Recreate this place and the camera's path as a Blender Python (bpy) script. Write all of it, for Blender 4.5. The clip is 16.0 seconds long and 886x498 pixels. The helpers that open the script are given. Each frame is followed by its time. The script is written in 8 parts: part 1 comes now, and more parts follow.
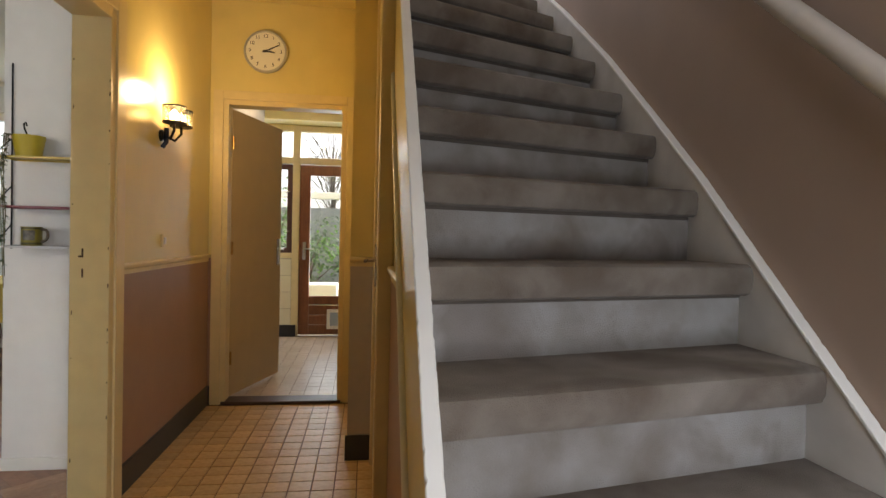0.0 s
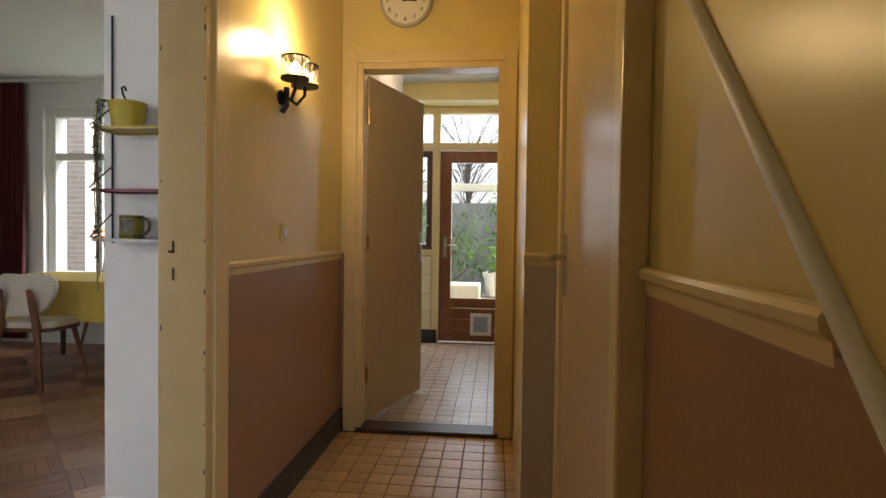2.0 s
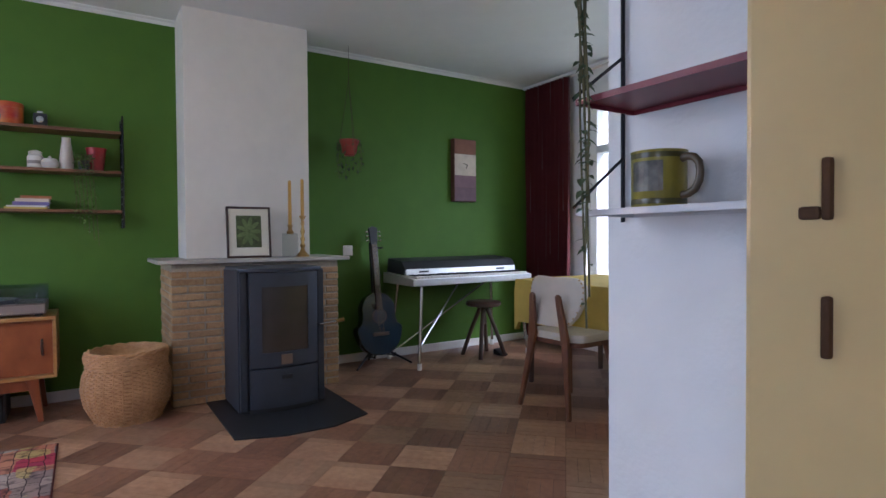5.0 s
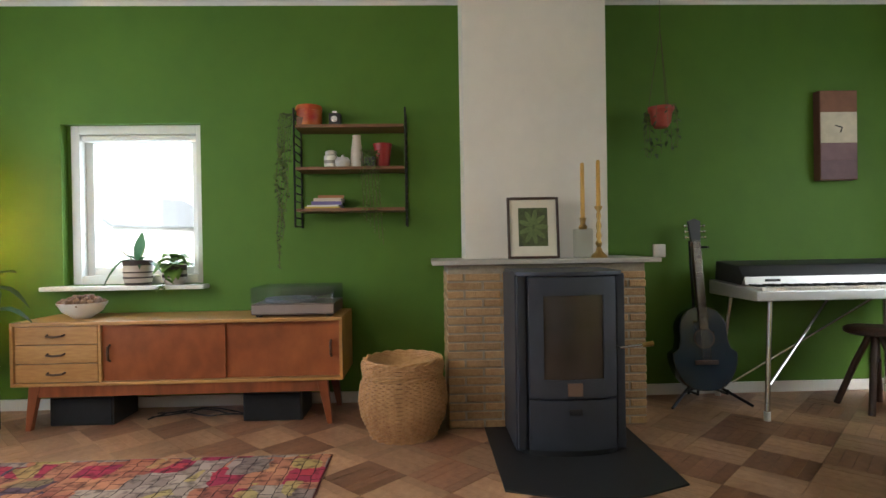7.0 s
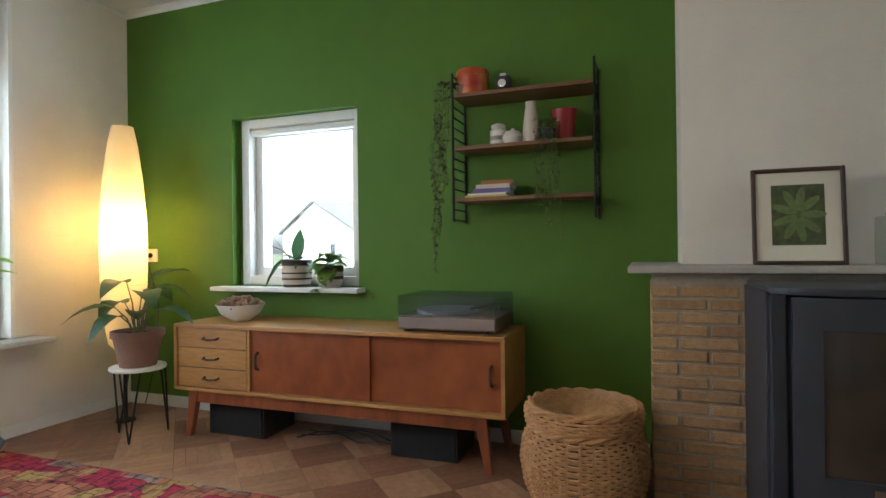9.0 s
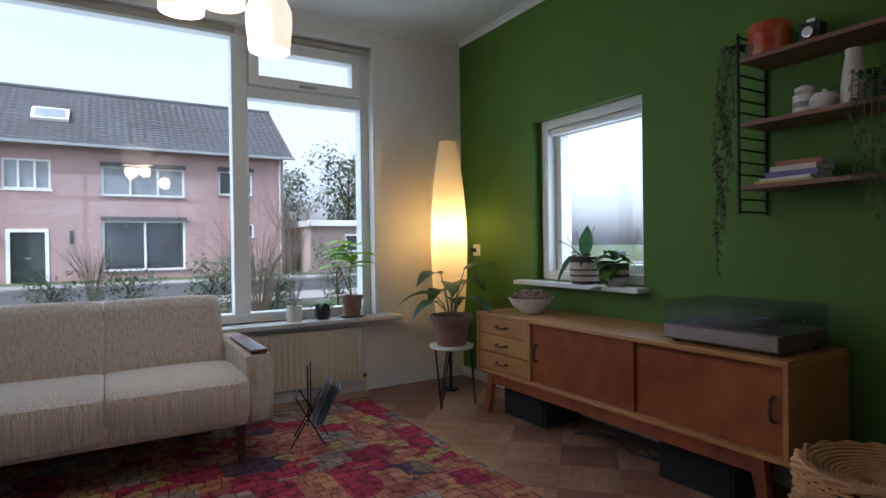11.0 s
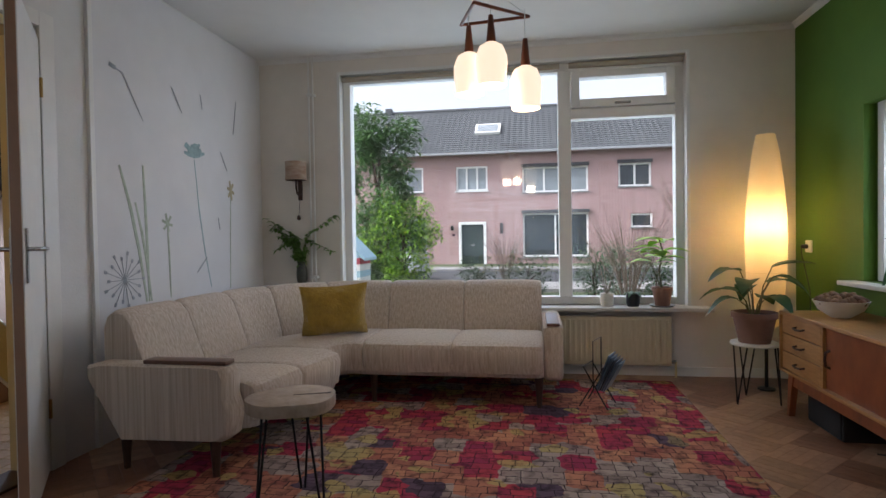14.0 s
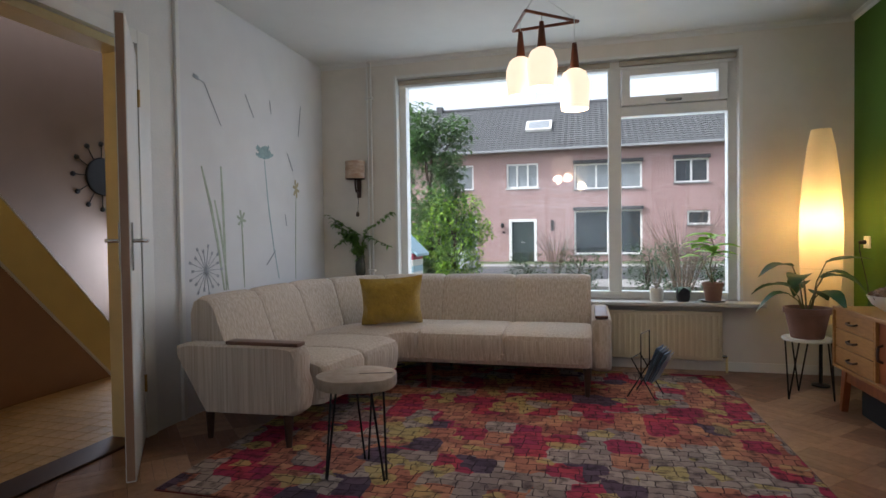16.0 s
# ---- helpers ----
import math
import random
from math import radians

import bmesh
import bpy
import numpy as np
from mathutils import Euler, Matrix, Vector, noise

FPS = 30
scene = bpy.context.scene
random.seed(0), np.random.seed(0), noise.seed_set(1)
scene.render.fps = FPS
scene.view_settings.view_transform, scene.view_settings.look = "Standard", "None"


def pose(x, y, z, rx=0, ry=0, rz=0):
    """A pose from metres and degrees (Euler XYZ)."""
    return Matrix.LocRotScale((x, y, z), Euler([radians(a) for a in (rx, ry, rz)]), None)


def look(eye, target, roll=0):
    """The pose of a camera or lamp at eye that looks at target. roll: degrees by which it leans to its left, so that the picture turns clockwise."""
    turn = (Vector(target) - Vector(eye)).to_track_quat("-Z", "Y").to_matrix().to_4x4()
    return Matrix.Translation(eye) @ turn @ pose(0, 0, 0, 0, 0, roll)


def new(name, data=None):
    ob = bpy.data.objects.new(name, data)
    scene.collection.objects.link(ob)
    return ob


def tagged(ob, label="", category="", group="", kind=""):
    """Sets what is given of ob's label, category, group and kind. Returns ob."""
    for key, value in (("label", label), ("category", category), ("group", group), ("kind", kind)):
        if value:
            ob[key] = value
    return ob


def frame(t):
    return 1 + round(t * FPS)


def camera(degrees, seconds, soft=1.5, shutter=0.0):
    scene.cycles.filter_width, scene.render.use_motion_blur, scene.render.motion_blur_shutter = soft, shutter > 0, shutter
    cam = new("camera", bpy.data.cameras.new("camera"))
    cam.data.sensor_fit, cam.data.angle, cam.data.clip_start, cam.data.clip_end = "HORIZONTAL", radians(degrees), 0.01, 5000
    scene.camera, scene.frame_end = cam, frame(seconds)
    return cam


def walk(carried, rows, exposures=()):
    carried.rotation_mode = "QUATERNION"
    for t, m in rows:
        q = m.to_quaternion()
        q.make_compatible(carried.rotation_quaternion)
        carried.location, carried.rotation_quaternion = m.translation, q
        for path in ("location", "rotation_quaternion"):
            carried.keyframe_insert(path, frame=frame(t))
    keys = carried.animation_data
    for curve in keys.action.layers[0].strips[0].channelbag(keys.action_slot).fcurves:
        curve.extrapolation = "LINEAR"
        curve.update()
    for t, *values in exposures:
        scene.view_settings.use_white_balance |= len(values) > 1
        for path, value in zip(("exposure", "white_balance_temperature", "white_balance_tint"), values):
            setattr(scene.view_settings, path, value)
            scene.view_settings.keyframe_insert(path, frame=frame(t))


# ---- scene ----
cam = camera(76.7, 16.0)
PATH = [
    (0, (0.165, -0.037, 1.164), (0.439, 1.944, 1.127), 1.3),
    (0.5, (0.133, 0.132, 1.162), (0.391, 2.115, 1.12), 1.1),
    (1, (0.076, 0.353, 1.15), (0.293, 2.34, 1.105), 1.0),
    (1.5, (0.027, 0.586, 1.127), (0.113, 2.584, 1.081), 0.9),
    (2, (-0.016, 0.832, 1.122), (-0.204, 2.823, 1.069), 0.8),
    (2.5, (-0.075, 1.066, 1.09), (-0.593, 2.997, 1.037), -0.1),
    (3, (-0.202, 1.331, 1.083), (-1.019, 3.155, 1.027), -0.4),
    (3.5, (-0.311, 1.542, 1.082), (-1.358, 3.245, 1.026), -0.6),
    (4, (-0.459, 1.773, 1.078), (-1.733, 3.314, 1.033), -0.3),
    (4.5, (-0.623, 1.921, 1.054), (-2.117, 3.251, 1.012), -0.5),
    (5, (-0.825, 2.06, 1.045), (-2.508, 3.141, 1.003), -0.4),
    (5.2, (-0.893, 2.081, 1.03), (-2.634, 3.064, 0.999), -0.3),
    (6.1, (-1.225, 2.27, 1.018), (-3.15, 2.81, 0.995), -0.6),
    (7.5, (-1.811, 2.41, 0.991), (-3.809, 2.313, 0.987), -0.9),
    (8, (-2.043, 2.413, 0.984), (-4.035, 2.242, 0.989), -0.8),
    (8.5, (-2.255, 2.452, 0.995), (-4.219, 2.074, 0.99), -0.8),
    (9, (-2.417, 2.5, 0.985), (-4.296, 1.813, 0.987), -0.7),
    (9.5, (-2.512, 2.563, 0.991), (-4.228, 1.535, 0.992), -0.5),
    (10, (-2.574, 2.66, 1.008), (-4.086, 1.351, 0.998), -0.5),
    (12.5, (-3.176, 3.365, 1.025), (-3.43, 1.381, 1.002), -0.9),
    (13, (-3.227, 3.494, 1.046), (-3.23, 1.494, 1.015), -0.8),
    (13.5, (-3.281, 3.604, 1.056), (-3.085, 1.614, 1.024), -0.8),
    (14, (-3.321, 3.697, 1.067), (-2.999, 1.724, 1.028), -0.9),
    (14.5, (-3.375, 3.781, 1.067), (-2.968, 1.824, 1.031), -1.0),
    (15, (-3.373, 3.839, 1.063), (-2.924, 1.891, 1.022), -0.9),
    (15.5, (-3.368, 3.886, 1.054), (-2.884, 1.945, 1.012), -0.9),
    (16, (-3.339, 3.884, 1.05), (-2.843, 1.947, 1.005), -0.8),
]
EXPOSURE = [(0.0, 2.33, 6800, 14), (2.0, 2.12, 6350, 15), (3.5, 2.36, 5750, 18), (5.0, 2.47, 5200, 22), (7.5, 2.70, 6350, 10), (8.5, 2.58, 6300, 10), (9.5, 1.93, 5450, 12), (10.0, 1.52, 5250, 13), (12.5, 1.27, 5850, 19), (14.5, 1.36, 5950, 18), (16.0, 1.40, 6000, 17)]
walk(cam, [(t, look(eye, target, roll)) for t, eye, target, roll in PATH], EXPOSURE)

# ---- world, light ----
world = bpy.data.worlds.new("sky")
scene.world = world
world.use_nodes = True
wn = world.node_tree.nodes
sky = wn.new("ShaderNodeTexSky")
sky.sky_type, sky.sun_disc = "NISHITA", False
sky.sun_elevation, sky.sun_rotation = radians(42), radians(73)
sky.air_density, sky.dust_density = 1.0, 4.0
hsv = wn.new("ShaderNodeHueSaturation")
hsv.inputs["Saturation"].default_value = 0.25
world.node_tree.links.new(sky.outputs[0], hsv.inputs["Color"])
world.node_tree.links.new(hsv.outputs[0], wn["Background"].inputs[0])
wn["Background"].inputs[1].default_value = 0.15


def lamp(name, kind, energy, color, m, **more):
    data = bpy.data.lights.new(name, kind)
    data.energy, data.color = energy, color
    for key, value in more.items():
        if key == "size":
            data.shape, data.size, data.size_y = "RECTANGLE", value[0], value[1]
        elif key == "radius":
            data.shadow_soft_size = value
        elif key == "angle":
            data.angle = value
    ob = new(name, data)
    ob.matrix_world = m
    return ob


lamp("sun", "SUN", 1.6, (1, 0.97, 0.92), look((0, 0, 10), (-5, -1.6, 5.2)), angle=radians(20))
YFRONT = -0.74
DAY = (0.76, 0.88, 1.0)
lamp("front_window_daylight", "AREA", 8.8, DAY, look((-3.1, -0.99, 1.5), (-3.1, 3, 1.2)), size=(2.6, 1.85))
lamp("side_window_daylight", "AREA", 3.4, DAY, look((-5.47, 0.56, 1.29), (-3, 0.57, 1.1)), size=(0.75, 0.95))
lamp("dining_window_daylight", "AREA", 3.0, DAY, look((-3.0, 6.2, 1.5), (-3.0, 3, 1.2)), size=(2.4, 1.6))
lamp("garden_door_daylight", "AREA", 5.4, DAY, look((-0.3, 6.85, 1.4), (-0.3, 3, 1.1)), size=(1.8, 1.8))
lamp("front_door_daylight", "AREA", 6.2, (0.80, 0.89, 1.0), look((0.72, YFRONT - 0.12, 0.85), (0.68, 0.4, 0.0)), size=(0.6, 0.8))

# ---- materials ----


def material(name, color, rough=0.6, metal=0.0, grain=0.0, scale=20.0, bump=0.0, bump_scale=60.0, color2=None, stretch=(1, 1, 1), coat=0.0, sheen=0.0, emit=None, power=0.0, vary=0.0, trans=0.0, island=0.0):
    """A procedural surface: base colour, broad stains and fine grain, relief, and a shift from piece to piece."""
    m = bpy.data.materials.new(name)
    m.use_nodes = True
    nodes, links = m.node_tree.nodes, m.node_tree.links
    b = nodes["Principled BSDF"]
    b.inputs["Roughness"].default_value, b.inputs["Metallic"].default_value = rough, metal
    b.inputs["Coat Weight"].default_value, b.inputs["Sheen Weight"].default_value = coat, sheen
    b.inputs["Transmission Weight"].default_value = trans
    b.inputs["Base Color"].default_value = (*color, 1)
    coord = nodes.new("ShaderNodeTexCoord")
    mapping = nodes.new("ShaderNodeMapping")
    mapping.inputs["Scale"].default_value = stretch
    links.new(coord.outputs["Object"], mapping.inputs[0])
    if grain or color2:
        fine = nodes.new("ShaderNodeTexNoise")
        fine.inputs["Scale"].default_value, fine.inputs["Detail"].default_value = scale, 6
        broad = nodes.new("ShaderNodeTexNoise")
        broad.inputs["Scale"].default_value, broad.inputs["Detail"].default_value = scale / 9, 3
        links.new(mapping.outputs[0], fine.inputs["Vector"])
        links.new(mapping.outputs[0], broad.inputs["Vector"])
        add = nodes.new("ShaderNodeMath")
        add.operation = "ADD"
        links.new(fine.outputs[0], add.inputs[0])
        links.new(broad.outputs[0], add.inputs[1])
        ramp = nodes.new("ShaderNodeMapRange")
        ramp.inputs[1].default_value, ramp.inputs[2].default_value = 0.7, 1.3
        links.new(add.outputs[0], ramp.inputs[0])
        mix = nodes.new("ShaderNodeMix")
        mix.data_type = "RGBA"
        other = color2 or tuple(c * (1 - grain) for c in color)
        mix.inputs[6].default_value, mix.inputs[7].default_value = (*color, 1), (*other, 1)
        links.new(ramp.outputs[0], mix.inputs[0])
        out = mix.outputs[2]
        if vary:
            info = nodes.new("ShaderNodeObjectInfo")
            value = nodes.new("ShaderNodeMapRange")
            value.inputs[3].default_value, value.inputs[4].default_value = 1 - vary, 1 + vary
            links.new(info.outputs["Random"], value.inputs[0])
            shift = nodes.new("ShaderNodeHueSaturation")
            links.new(value.outputs[0], shift.inputs["Value"])
            links.new(out, shift.inputs["Color"])
            out = shift.outputs[0]
        if island:
            geo = nodes.new("ShaderNodeNewGeometry")
            piece = nodes.new("ShaderNodeMapRange")
            piece.inputs[3].default_value, piece.inputs[4].default_value = 1 - island, 1 + island
            links.new(geo.outputs["Random Per Island"], piece.inputs[0])
            shift2 = nodes.new("ShaderNodeHueSaturation")
            links.new(piece.outputs[0], shift2.inputs["Value"])
            links.new(out, shift2.inputs["Color"])
            out = shift2.outputs[0]
        links.new(out, b.inputs["Base Color"])
    if bump:
        bt = nodes.new("ShaderNodeTexNoise")
        bt.inputs["Scale"].default_value, bt.inputs["Detail"].default_value = bump_scale, 5
        links.new(mapping.outputs[0], bt.inputs["Vector"])
        bn = nodes.new("ShaderNodeBump")
        bn.inputs["Strength"].default_value, bn.inputs["Distance"].default_value = bump, 0.01
        links.new(bt.outputs[0], bn.inputs["Height"])
        links.new(bn.outputs[0], b.inputs["Normal"])
    if emit:
        b.inputs["Emission Color"].default_value = (*emit, 1)
        b.inputs["Emission Strength"].default_value = power
    return m


WHITE_UPVC = material("white_window_frame", (0.78, 0.78, 0.76), 0.4, grain=0.04)
WHITE_WALL = material("white_plaster", (0.72, 0.71, 0.69), 0.85, grain=0.08, scale=9, bump=0.12, bump_scale=90)
WARM_WALL = material("warm_off_white_plaster", (0.74, 0.69, 0.615), 0.85, grain=0.08, scale=9, bump=0.12, bump_scale=90)
CREAM_WALL = material("cream_gloss_paint", (0.74, 0.61, 0.25), 0.30, grain=0.10, scale=6, bump=0.06, bump_scale=30)
CREAM_WOOD = material("cream_painted_wood", (0.74, 0.60, 0.31), 0.33, grain=0.12, scale=12, bump=0.06, bump_scale=40)
CREAM_DOOR = material("beige_gloss_door_paint", (0.58, 0.45, 0.25), 0.3, grain=0.10, scale=7, bump=0.05, bump_scale=30)
BROWN_DADO = material("brown_dado_paint", (0.36, 0.21, 0.13), 0.42, grain=0.12, scale=8, bump=0.08, bump_scale=50)
BLACK_BASE = material("black_painted_skirting", (0.025, 0.024, 0.028), 0.4, grain=0.3, scale=20)
WHITE_PAINT = material("white_gloss_paint", (0.76, 0.75, 0.71), 0.35, grain=0.08, scale=10, bump=0.04)
GREEN_WALL = material("green_wall_paint", (0.072, 0.165, 0.009), 0.72, grain=0.14, scale=7, bump=0.14, bump_scale=120)
CEILING = material("white_ceiling_plaster", (0.74, 0.73, 0.70), 0.9, grain=0.05, scale=8, bump=0.1, bump_scale=100)
STAIR_WALL = material("taupe_stairwell_paint", (0.34, 0.245, 0.19), 0.7, grain=0.1, scale=5, bump=0.06)
GROUT = material("tile_joint", (0.22, 0.13, 0.07), 0.9, grain=0.3, scale=40)
HALL_TILE = material("speckled_beige_tile", (0.62, 0.44, 0.22), 0.4, scale=38, color2=(0.45, 0.28, 0.12), bump=0.05, vary=0.12)
KITCHEN_TILE = material("speckled_kitchen_tile", (0.60, 0.50, 0.40), 0.35, scale=38, color2=(0.45, 0.34, 0.25), bump=0.05, vary=0.1)
# two wood tones; light caught differently by strip direction is coloured in
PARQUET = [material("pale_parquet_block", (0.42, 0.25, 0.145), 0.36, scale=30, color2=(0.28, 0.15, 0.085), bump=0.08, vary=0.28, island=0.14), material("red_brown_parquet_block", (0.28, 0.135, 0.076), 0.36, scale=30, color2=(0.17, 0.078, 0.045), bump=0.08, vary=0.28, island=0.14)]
PARQUET_BED = material("dark_parquet_joint", (0.05, 0.03, 0.02), 0.8, grain=0.3)
CARPET = material("worn_grey_stair_carpet", (0.34, 0.33, 0.325), 0.97, scale=7, color2=(0.165, 0.14, 0.115), bump=0.5, bump_scale=350, sheen=0.05)
TREAD_CARPET = material("trodden_brown_stair_carpet", (0.25, 0.22, 0.19), 0.97, scale=8, color2=(0.11, 0.083, 0.06), bump=0.5, bump_scale=350, sheen=0.05)


def soil(mat, stain, scale, low, high, amount):
    """Irregular blotches of dirt over a material's own colour."""
    nodes, links = mat.node_tree.nodes, mat.node_tree.links
    colour = nodes["Principled BSDF"].inputs["Base Color"]
    under = colour.links[0].from_socket
    where = nodes.new("ShaderNodeTexCoord")
    blotch = nodes.new("ShaderNodeTexNoise")
    blotch.inputs["Scale"].default_value, blotch.inputs["Detail"].default_value, blotch.inputs["Distortion"].default_value = scale, 8, 0.6
    links.new(where.outputs["Object"], blotch.inputs["Vector"])
    edge = nodes.new("ShaderNodeMapRange")
    edge.inputs[1].default_value, edge.inputs[2].default_value, edge.inputs[4].default_value = low, high, amount
    links.new(blotch.outputs[0], edge.inputs[0])
    mix = nodes.new("ShaderNodeMix")
    mix.data_type = "RGBA"
    mix.inputs[7].default_value = (*stain, 1)
    links.new(edge.outputs[0], mix.inputs[0])
    links.new(under, mix.inputs[6])
    links.new(mix.outputs[2], colour)


soil(CARPET, (0.13, 0.10, 0.078), 5.0, 0.52, 0.66, 0.6)
soil(TREAD_CARPET, (0.085, 0.06, 0.043), 4.5, 0.47, 0.64, 0.7)
BRICK = material("yellow_brick", (0.50, 0.33, 0.165), 0.85, scale=45, color2=(0.35, 0.205, 0.10), bump=0.5, bump_scale=160, vary=0.22)
MORTAR = material("grey_mortar", (0.42, 0.36, 0.27), 0.95, grain=0.25, scale=60, bump=0.3)
TEAK = material("teak_veneer", (0.28, 0.080, 0.028), 0.30, scale=6, color2=(0.13, 0.036, 0.014), stretch=(3, 4, 0.8), bump=0.03)
TEAK_FLAME = material("flame_figured_teak", (0.35, 0.105, 0.034), 0.28, scale=11, color2=(0.19, 0.052, 0.018), stretch=(1, 0.9, 0.7), bump=0.02, coat=0.15)
TEAK_LIGHT = material("light_teak_veneer", (0.46, 0.24, 0.075), 0.4, scale=14, color2=(0.32, 0.15, 0.045), stretch=(6, 1, 6), bump=0.03)
DARK_WOOD = material("dark_stained_wood", (0.075, 0.035, 0.02), 0.45, grain=0.5, scale=16, stretch=(6, 6, 1), bump=0.04)
DOOR_WOOD = material("varnished_red_brown_wood", (0.28, 0.10, 0.035), 0.35, scale=14, color2=(0.17, 0.055, 0.02), stretch=(6, 6, 1), coat=0.3)
STEEL_BLUE = material("slate_stove_steel", (0.055, 0.062, 0.08), 0.45, metal=0.3, grain=0.2, scale=10)
BLACK = material("matt_black", (0.02, 0.02, 0.022), 0.5, grain=0.2, scale=20)
BLACK_METAL = material("black_metal", (0.03, 0.03, 0.032), 0.4, metal=0.8, grain=0.2)
CHROME = material("brushed_chrome", (0.62, 0.61, 0.59), 0.25, metal=1.0, grain=0.1)
BRASS = material("aged_brass", (0.48, 0.30, 0.10), 0.35, metal=1.0, grain=0.3)
SOFA = material("cream_ribbed_sofa_cloth", (0.62, 0.53, 0.44), 0.95, scale=8, color2=(0.36, 0.285, 0.215), stretch=(11, 11, 0.22), bump=0.6, bump_scale=10, sheen=0.05)
for node in SOFA.node_tree.nodes:
    if node.type == "MATH":
        SOFA.node_tree.links.remove(node.inputs[1].links[0])
        node.inputs[1].default_value = 0.5
MUSTARD = material("mustard_velvet", (0.42, 0.27, 0.03), 0.95, grain=0.35, scale=30, bump=0.6, bump_scale=90, sheen=0.4)


def thin_glass(name, tint):
    """A thin pane: clear, with a faint mirror gloss."""
    m = bpy.data.materials.new(name)
    m.use_nodes = True
    nodes, links = m.node_tree.nodes, m.node_tree.links
    nodes.remove(nodes["Principled BSDF"])
    clear = nodes.new("ShaderNodeBsdfTransparent")
    clear.inputs["Color"].default_value = (*tint, 1)
    gloss = nodes.new("ShaderNodeBsdfGlossy")
    gloss.inputs["Roughness"].default_value = 0.01
    mix = nodes.new("ShaderNodeMixShader")
    mix.inputs[0].default_value = 0.05
    links.new(clear.outputs[0], mix.inputs[1])
    links.new(gloss.outputs[0], mix.inputs[2])
    links.new(mix.outputs[0], nodes["Material Output"].inputs["Surface"])
    return m


GLASS = thin_glass("window_glass", (0.96, 0.98, 0.97))

# ---- making things ----


def mesh_ob(name, bm, mat, smooth=False):
    data = bpy.data.meshes.new(name)
    bm.normal_update()
    bm.to_mesh(data)
    bm.free()
    if smooth:
        data.polygons.foreach_set("use_smooth", [True] * len(data.polygons))
        data.set_sharp_from_angle(angle=radians(38))
    for one in (mat if isinstance(mat, (list, tuple)) else [mat]):
        data.materials.append(one)
    return new(name, data)


def part(name, bm, mat, parent=None, label="", smooth=False):
    ob = mesh_ob(name, bm, mat, smooth)
    ob.parent = parent
    return tagged(ob, label)


def structure(name, bm, mat, label="", category="", parent=None, smooth=False):
    return tagged(part(name, bm, mat, parent, smooth=smooth), label, category, kind="structure")


def thing(name, m, label, category, group=""):
    ob = new(name)
    ob.empty_display_size = 0.1
    ob.matrix_world = m
    return tagged(ob, label, category, group)


def box(x0, x1, y0, y1, z0, z1, bevel=0.0, bm=None, seg=2):
    """A block between two corners, added to bm."""
    one = bmesh.new()
    bmesh.ops.create_cube(one, size=1)
    for v in one.verts:
        v.co = Vector((x0 + (v.co.x + 0.5) * (x1 - x0), y0 + (v.co.y + 0.5) * (y1 - y0), z0 + (v.co.z + 0.5) * (z1 - z0)))
    if bevel:
        bmesh.ops.bevel(one, geom=list(one.edges), offset=bevel, segments=seg, profile=0.6, affect="EDGES")
    return merge(bm, one)


def merge(bm, one, m=None):
    if m is not None:
        one.transform(m)
    if bm is None:
        return one
    tmp = bpy.data.meshes.new("tmp")
    one.to_mesh(tmp)
    one.free()
    bm.from_mesh(tmp)
    bpy.data.meshes.remove(tmp)
    return bm


def tube(points, radius, sides=8, bm=None, r_end=None, caps=True):
    """A round bar along points, tapering to r_end."""
    one = bmesh.new()
    pts = [Vector(p) for p in points]
    rings, n = [], len(pts)
    side = None
    for i, p in enumerate(pts):
        d = (pts[min(i + 1, n - 1)] - pts[max(i - 1, 0)]).normalized()
        if side is None:
            side = d.orthogonal().normalized()
        side = (side - d * side.dot(d)).normalized()
        up = d.cross(side)
        r = radius if r_end is None else radius + (r_end - radius) * i / (n - 1)
        rings.append([one.verts.new(p + (side * math.cos(a) + up * math.sin(a)) * r) for a in (2 * math.pi * k / sides for k in range(sides))])
    for a, b in zip(rings, rings[1:]):
        for k in range(sides):
            one.faces.new((a[k], a[(k + 1) % sides], b[(k + 1) % sides], b[k]))
    if caps:
        one.faces.new(rings[0][::-1])
        one.faces.new(rings[-1])
    return merge(bm, one)


def lathe(profile, sides=24, bm=None, m=None):
    """A turned body: (radius, height) from bottom to top."""
    one = bmesh.new()
    rings = [[one.verts.new((r * math.cos(a), r * math.sin(a), z)) for a in (2 * math.pi * k / sides for k in range(sides))] for r, z in profile]
    for a, b in zip(rings, rings[1:]):
        for k in range(sides):
            one.faces.new((a[k], a[(k + 1) % sides], b[(k + 1) % sides], b[k]))
    if profile[0][0] > 0.0005:
        one.faces.new(rings[0][::-1])
    if profile[-1][0] > 0.0005:
        one.faces.new(rings[-1])
    bmesh.ops.remove_doubles(one, verts=list(one.verts), dist=0.0002)
    return merge(bm, one, m)


